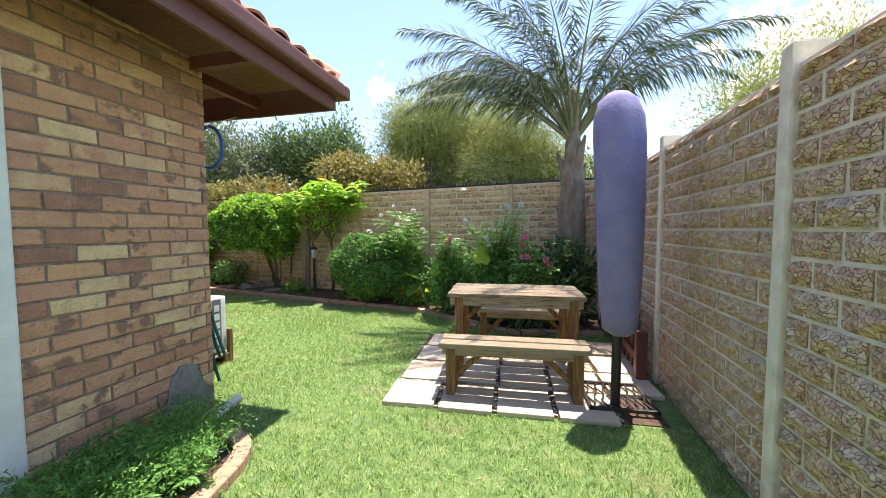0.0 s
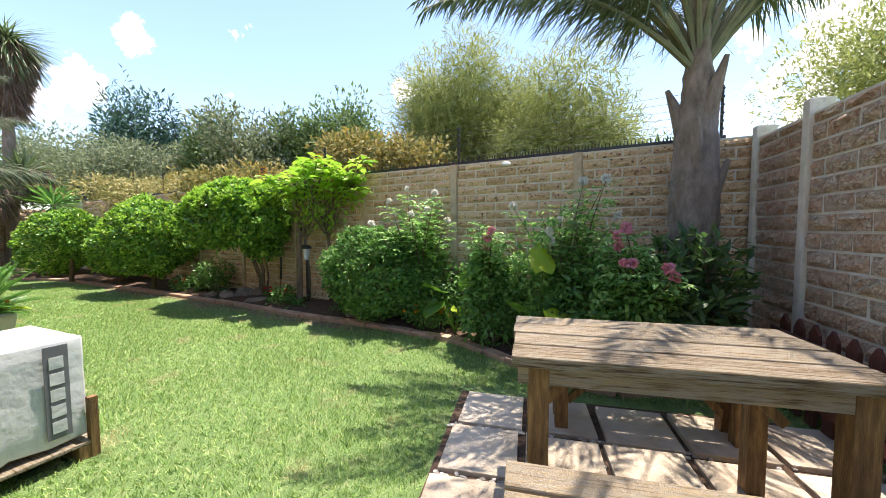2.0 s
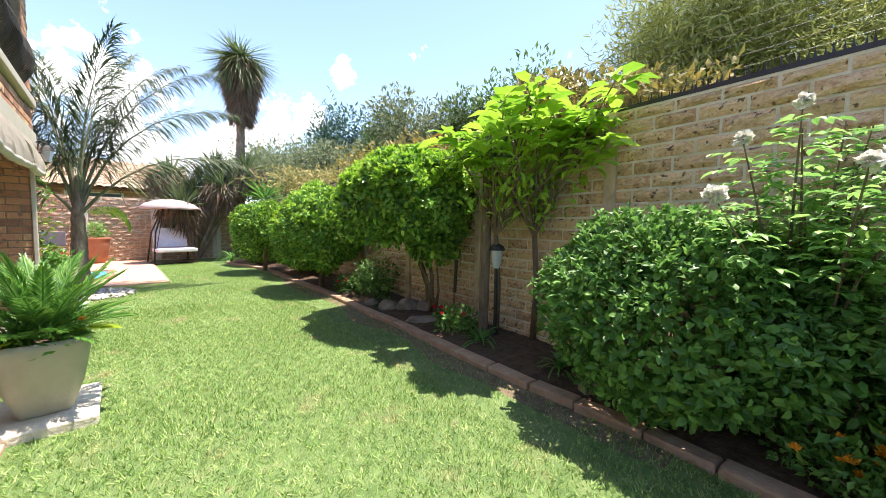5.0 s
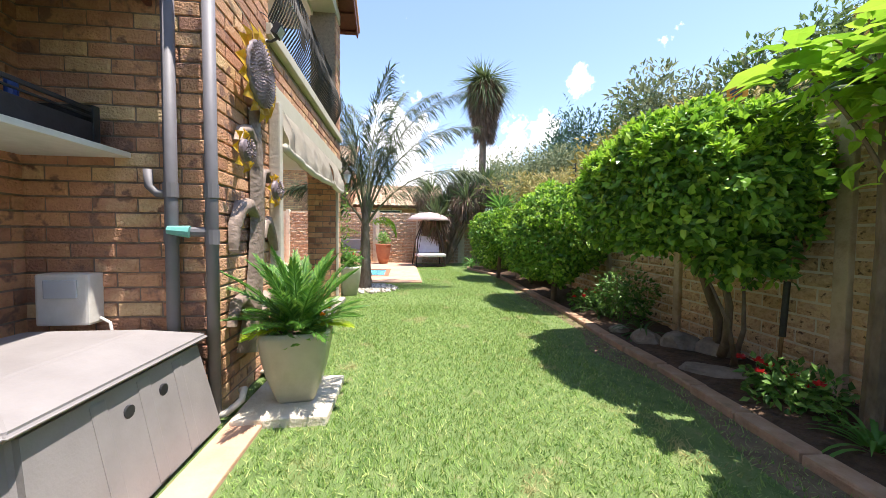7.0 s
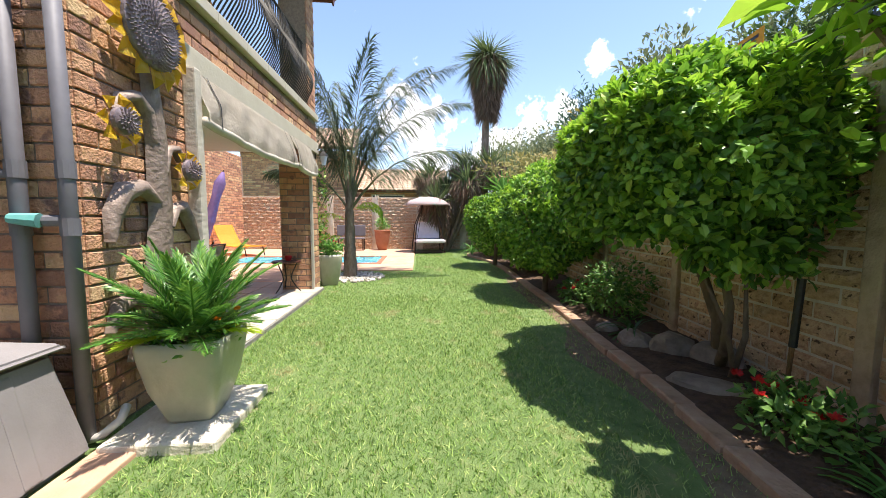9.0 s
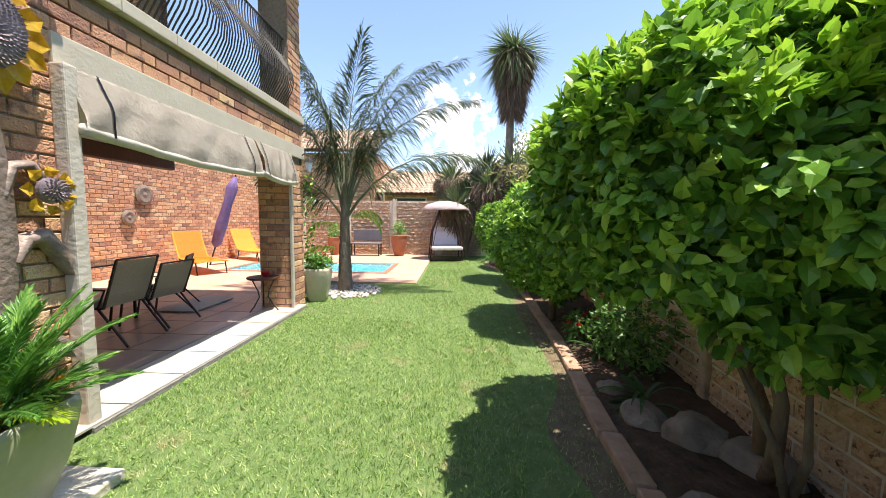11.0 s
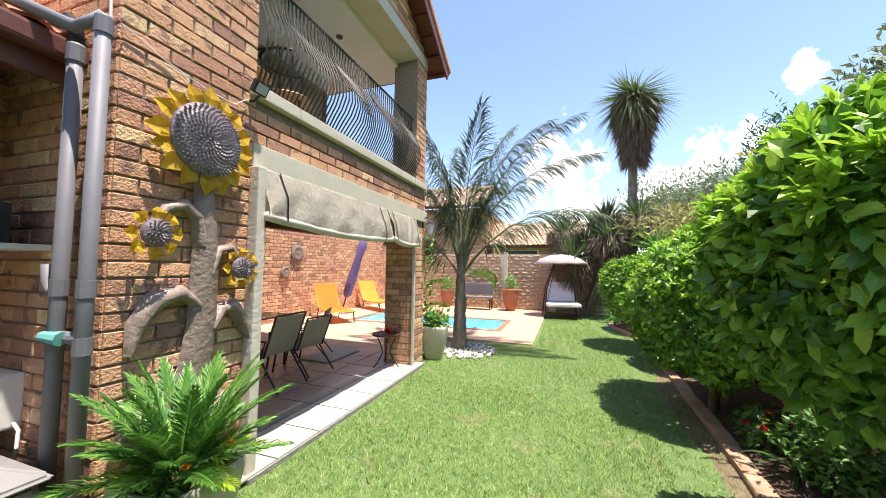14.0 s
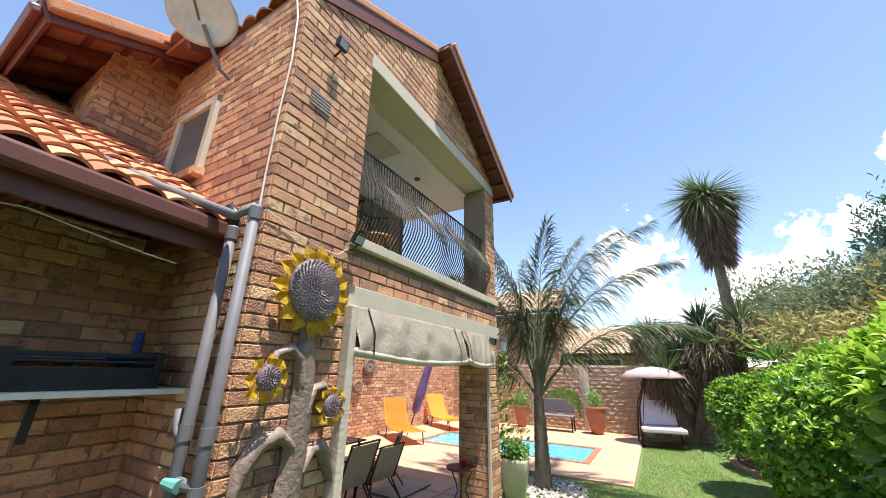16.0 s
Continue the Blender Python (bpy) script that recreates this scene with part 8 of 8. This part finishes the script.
strap_clump(pose(-12.3, 10.2, 0.02), "clump of long green leaves beside the swing seat", 30, 0.7, 0.02, fern_leaf, 107, 0.6)


def rocks():
    rng = np.random.default_rng(8)
    for x, y, sx, sy, sz, label in ((-3.45, 7.62, 0.24, 0.13, 0.05, "flat pale garden rock lying in the bed"), (-3.95, 7.95, 0.16, 0.13, 0.14, "rough brown garden rock under the hedge"), (-4.2, 7.85, 0.14, 0.12, 0.10, "rough brown garden rock under the hedge"), (-3.7, 8.05, 0.17, 0.12, 0.13, "rough brown garden rock by the hedge stem"), (-4.6, 7.95, 0.10, 0.09, 0.07, "small brown garden rock in the bed"), (-1.5, 6.75, 0.09, 0.07, 0.06, "small grey garden rock in the bed")):
        r = thing("garden_rock", pose(x, y, 0.04, 0, 0, rng.uniform(0, 90)), label, "rock", "bed rocks")
        bm = bmesh.new()
        bmesh.ops.create_icosphere(bm, subdivisions=3, radius=1)
        o = Vector(rng.normal(size=3) * 5)
        for v in bm.verts:
            v.co *= 1 + 0.28 * noise.noise(v.co * 1.3 + o) + 0.08 * noise.noise(v.co * 4 + o)
            v.co = Vector((v.co.x * sx, v.co.y * sy, max(v.co.z, -0.4) * sz + sz * 0.35))
        part("stone", bm, rock_mat, r)


rocks()


def bed_lamp():
    l = thing("garden_lamp", pose(-2.50, 7.45, 0.05), "slim black garden lamp with a mushroom-shaped frosted head", "garden lamp")
    bm = bmesh.new()
    tube(bm, [(0, 0, 0), (0, 0, 0.72)], 0.018, 10)
    part("post", bm, iron, l)
    bm = bmesh.new()
    lathe(bm, [(0.03, 0.72), (0.05, 0.80), (0.06, 0.90), (0.02, 0.905)], 18)
    part("glass", bm, lens_mat, l)
    bm = bmesh.new()
    lathe(bm, [(0.085, 0.90), (0.07, 0.94), (0.03, 0.965), (0.005, 0.972)], 18)
    part("cap", bm, iron, l)
    s = thing("garden_stake", pose(-3.15, 7.75, 0.05), "thin wooden stake with a dark sleeve in the bed", "stake")
    bm = bmesh.new()
    tube(bm, [(0, 0, 0), (0.02, 0.02, 0.68)], 0.012, 8)
    part("stick", bm, old_wood_y, s)
    bm = bmesh.new()
    tube(bm, [(0.012, 0.012, 0.36), (0.022, 0.022, 0.74)], 0.02, 8)
    part("sleeve", bm, iron, s)
    s = thing("garden_stake", pose(0.15, 5.98, 0.05), "thin orange-brown stake standing in the bed", "stake")
    bm = bmesh.new()
    tube(bm, [(0, 0, 0), (0.02, 0.01, 0.55)], 0.008, 7)
    part("stick", bm, terracotta, s)
    w = thing("wall_lamp", m_b @ pose(n_b - 2.22, -0.03, 2.02), "small white dome lamp on the garden wall", "wall lamp")
    bm = bmesh.new()
    lathe(bm, [(0.05, 0.0), (0.06, 0.02), (0.05, 0.045), (0.01, 0.06)], 16)
    part("dome", bm, white_paint, w)
    bm = bmesh.new()
    box(bm, -0.02, 0.0, 0.0, 0.02, 0.05, 0.03)
    part("mount", bm, black_plastic, w)


bed_lamp()


# ---- beyond the walls ----
def bank():
    m = m_b
    bm = bmesh.new()
    rows = []
    for i in range(40):
        x = -22 + i * 1.4
        row = []
        for j in range(16):
            y = 0.25 + j * 1.6
            z = 1.35 + 1.5 * (1 - math.exp(-y / 6.0)) + 0.05 * max(0, y - 6) + 0.25 * noise.noise(Vector((x * 0.3, y * 0.3, 0)))
            if j == 0:
                z = 0.0
            row.append(bm.verts.new((x, y if j else 0.24, z)))
        rows.append(row)
    for a, b in zip(rows, rows[1:]):
        for k in range(15):
            bm.faces.new((a[k], a[k + 1], b[k + 1], b[k]))
    tagged(part("ground_bank", bm, bank_mat, None, m=m, smooth=True), kind="structure")
    rng = np.random.default_rng(201)
    n = 26000
    x, y = rng.uniform(-12, n_b + 4, n), rng.uniform(0.4, 9, n) ** 1.0
    z = 1.35 + 1.5 * (1 - np.exp(-y / 6.0)) + 0.05 * np.maximum(0, y - 6)
    P = np.stack([x, y, z], 1)
    L = rng.uniform(0.25, 0.7, n)
    v, f = leaves_np(P, unit(rng, n) * 0.45 + np.array([0, 0, 1.0]), unit(rng, n), L, np.full(n, 0.03))
    tagged(link_mesh("bank_grass", np_mesh("bank_grass", v, f), far_yellow, None, m=m), "tall dry yellow-green grass on the bank behind the wall", "grass", kind="stuff")


bank()


def tree(at, top, bottom, r, label, mat, n, size, seed, lobes=7, aspect=0.4, hang=0.0, trunk=True, name="tree"):
    rng = np.random.default_rng(seed)
    t = thing(name, pose(at[0], at[1], 0), label, "tree", "trees behind the wall")
    h = top - bottom
    out = []
    bm = bmesh.new()
    tube(bm, [(0, 0, 0), (0.1, 0.05, bottom * 0.6), (0.0, 0.1, bottom + h * 0.4)], [0.05 + 0.05 * r, 0.04 + 0.04 * r, 0.03], 8)
    for k in range(lobes):
        a = k * 2.4 + rng.normal() * 0.3
        q = rng.uniform(0.25, 0.75)
        c = np.array([r * q * math.cos(a), r * q * math.sin(a), bottom + h * rng.uniform(0.3, 0.78)])
        s = rng.uniform(0.38, 0.58)
        rr = np.array([r * s, r * s, h * 0.30 * rng.uniform(0.8, 1.2)])
        tube(bm, [(0, 0.05, bottom * 0.8), tuple(c * np.array([0.6, 0.6, 0.92])), tuple(c)], [0.05, 0.03, 0.012], 6)
        out.append(crown_np(rng, c, rr, n // lobes, size, seed + k, 0.75, hang, 0.32, aspect))
    out.append(crown_np(rng, (0, 0, bottom + h * 0.35), (r * 0.8, r * 0.8, h * 0.4), n // 3, size, seed + 50, 0.7, hang, 0.3, aspect))
    if trunk:
        part("trunk", bm, bark, t)
    else:
        bm.free()
    link_mesh("crown", np_mesh("crown", *join_np(out)), mat, t)


tree((2.4, 11.4), 5.3, 2.0, 2.1, "airy willow-leaved tree with drooping pale green sprays", far_willow, 24000, 0.20, 301, 12, 0.13, 0.55)
tree((-0.7, 12.1), 6.3, 2.2, 1.9, "airy willow-leaved tree with drooping pale green sprays", far_willow, 24000, 0.20, 302, 12, 0.13, 0.5)
tree((0.9, 13.2), 6.0, 2.4, 1.8, "tall pale green tree behind the garden wall", far_willow, 16000, 0.20, 303, 10, 0.13, 0.4)
tree((-1.9, 9.9), 3.55, 2.0, 1.35, "rounded shrub with orange-tinged leaves on the bank", far_orange, 5500, 0.13, 304, 8, 0.45)
tree((-4.7, 15.1), 6.3, 2.6, 1.6, "dense green tree on the bank behind the wall", far_green, 5000, 0.20, 305)
tree((-6.6, 15.6), 5.6, 2.6, 1.6, "dense green tree on the bank behind the wall", far_green, 5000, 0.20, 306)
tree((-8.7, 15.2), 5.9, 2.4, 2.0, "grey-green tree on the bank behind the wall", far_grey, 6000, 0.20, 307)
tree((-10.5, 15.2), 6.2, 2.8, 1.0, "slim green tree on the bank behind the wall", far_green, 3000, 0.2, 308)
tree((-11.8, 16.4), 5.1, 2.4, 1.9, "grey-green bushy tree on the bank", far_grey, 5000, 0.18, 309)
tree((-14.1, 15.4), 4.9, 2.2, 3.0, "broad grey-green thorn tree on the bank", far_grey, 8000, 0.17, 310, 11)
tree((-17.5, 16.2), 5.2, 2.2, 3.2, "broad grey-green thorn tree on the bank", far_grey, 8000, 0.18, 311, 11)
tree((-21, 18), 6.2, 2.4, 3.4, "broad olive-green thorn tree on the far bank", far_grey, 7000, 0.22, 312, 10)
tree((-5.1, 9.7), 2.75, 1.7, 1.5, "low yellow-green shrub at the top of the wall", far_orange, 4500, 0.12, 313, 8, 0.4)
tree((-8.3, 10.9), 2.75, 1.7, 1.8, "low yellow-green shrub at the top of the wall", far_yellow, 4500, 0.14, 314, 8, 0.3)
tree((11.3, 12.2), 8.4, 2.6, 2.7, "feathery light green tree beyond the stone wall", far_willow, 16000, 0.17, 315, 12, 0.3)
for k, (x, y, tz, r) in enumerate(((-29.1, 29, 13.2, 2.4), (-27.0, 31.5, 12.4, 1.9), (-31, 31, 11.6, 2.2), (-25, 33, 10.8, 1.8))):
    tree((x, y), tz, 4.0, r, "tall dark conifer in the distance", conifer_leaf, 3600, 0.5, 330 + k, 10, 0.3, name="conifer")
for k in range(9):
    tree((-24 + 4.4 * k, 27 + 2.5 * math.sin(k * 2.1)), 5.6 + 0.9 * math.sin(k * 1.7), 2.5, 3.2, "far grey-green tree on the skyline", far_grey if k % 2 else far_green, 2600, 0.42, 350 + k, 8)


def neighbour():
    h = thing("neighbour_house", HOUSE @ pose(13.0, 0, 0), "brick neighbour house with a low clay tile roof beyond the wall", "house")
    bm = bmesh.new()
    box(bm, 1.6, -2.6, 0, 7, 0.9, 2.35)
    wl = part("wall", bm, mortar, h)
    lay_bricks(h, Matrix.Translation((1.6, 0, 0)) @ END, lambda z: [(-0.9, 2.6)], 0.9, 2.35, (brick_o, brick_i), None, seed=61)
    bm = bmesh.new()
    box(bm, 1.585, -1.0, 1.7, 1.6, 0.5, 2.25)
    part("window", bm, white_paint, wl)
    bm = bmesh.new()
    box(bm, 1.578, -0.92, 1.75, 1.584, 0.42, 2.2)
    part("pane", bm, pane_mat, wl)
    m = pose(1.1, 1.2, 2.40) @ Matrix(((0, 0.86, -0.5, 0), (-1, 0, 0, 0), (0, 0.5, 0.86, 0), (0, 0, 0, 1)))
    barrel_tiles(h, m, 4.2, 2.3, 20, 10, far_tile, 77)
    bm = bmesh.new()
    box(bm, 0, 0, -0.1, 4.2, 2.3, -0.02, m=m)
    part("roof", bm, roof_wood, h)
    bm = bmesh.new()
    box(bm, 1.2, 1.3, 0, 7, 6.0, 4.1)
    part("tall_wall", bm, mortar, h)
    lay_bricks(h, Matrix.Translation((1.2, 0, 0)) @ END, lambda z: [(-6.0, -1.3)], 0.9, 4.1, (brick_o, brick_i), None, seed=62)
    lay_bricks(h, Matrix.Translation((0, 1.3, 0)), lambda z: [(1.2, 7.0)], 0.9, 4.1, (brick_o, brick_i), None, seed=63)
    m = pose(0.7, 6.5, 4.15) @ Matrix(((0, 0.86, -0.5, 0), (-1, 0, 0, 0), (0, 0.5, 0.86, 0), (0, 0, 0, 1)))
    barrel_tiles(h, m, 5.4, 2.6, 24, 11, far_tile, 78)
    bm = bmesh.new()
    box(bm, 0, 0, -0.1, 5.4, 2.6, -0.02, m=m)
    part("upper_roof", bm, roof_wood, h)


neighbour()
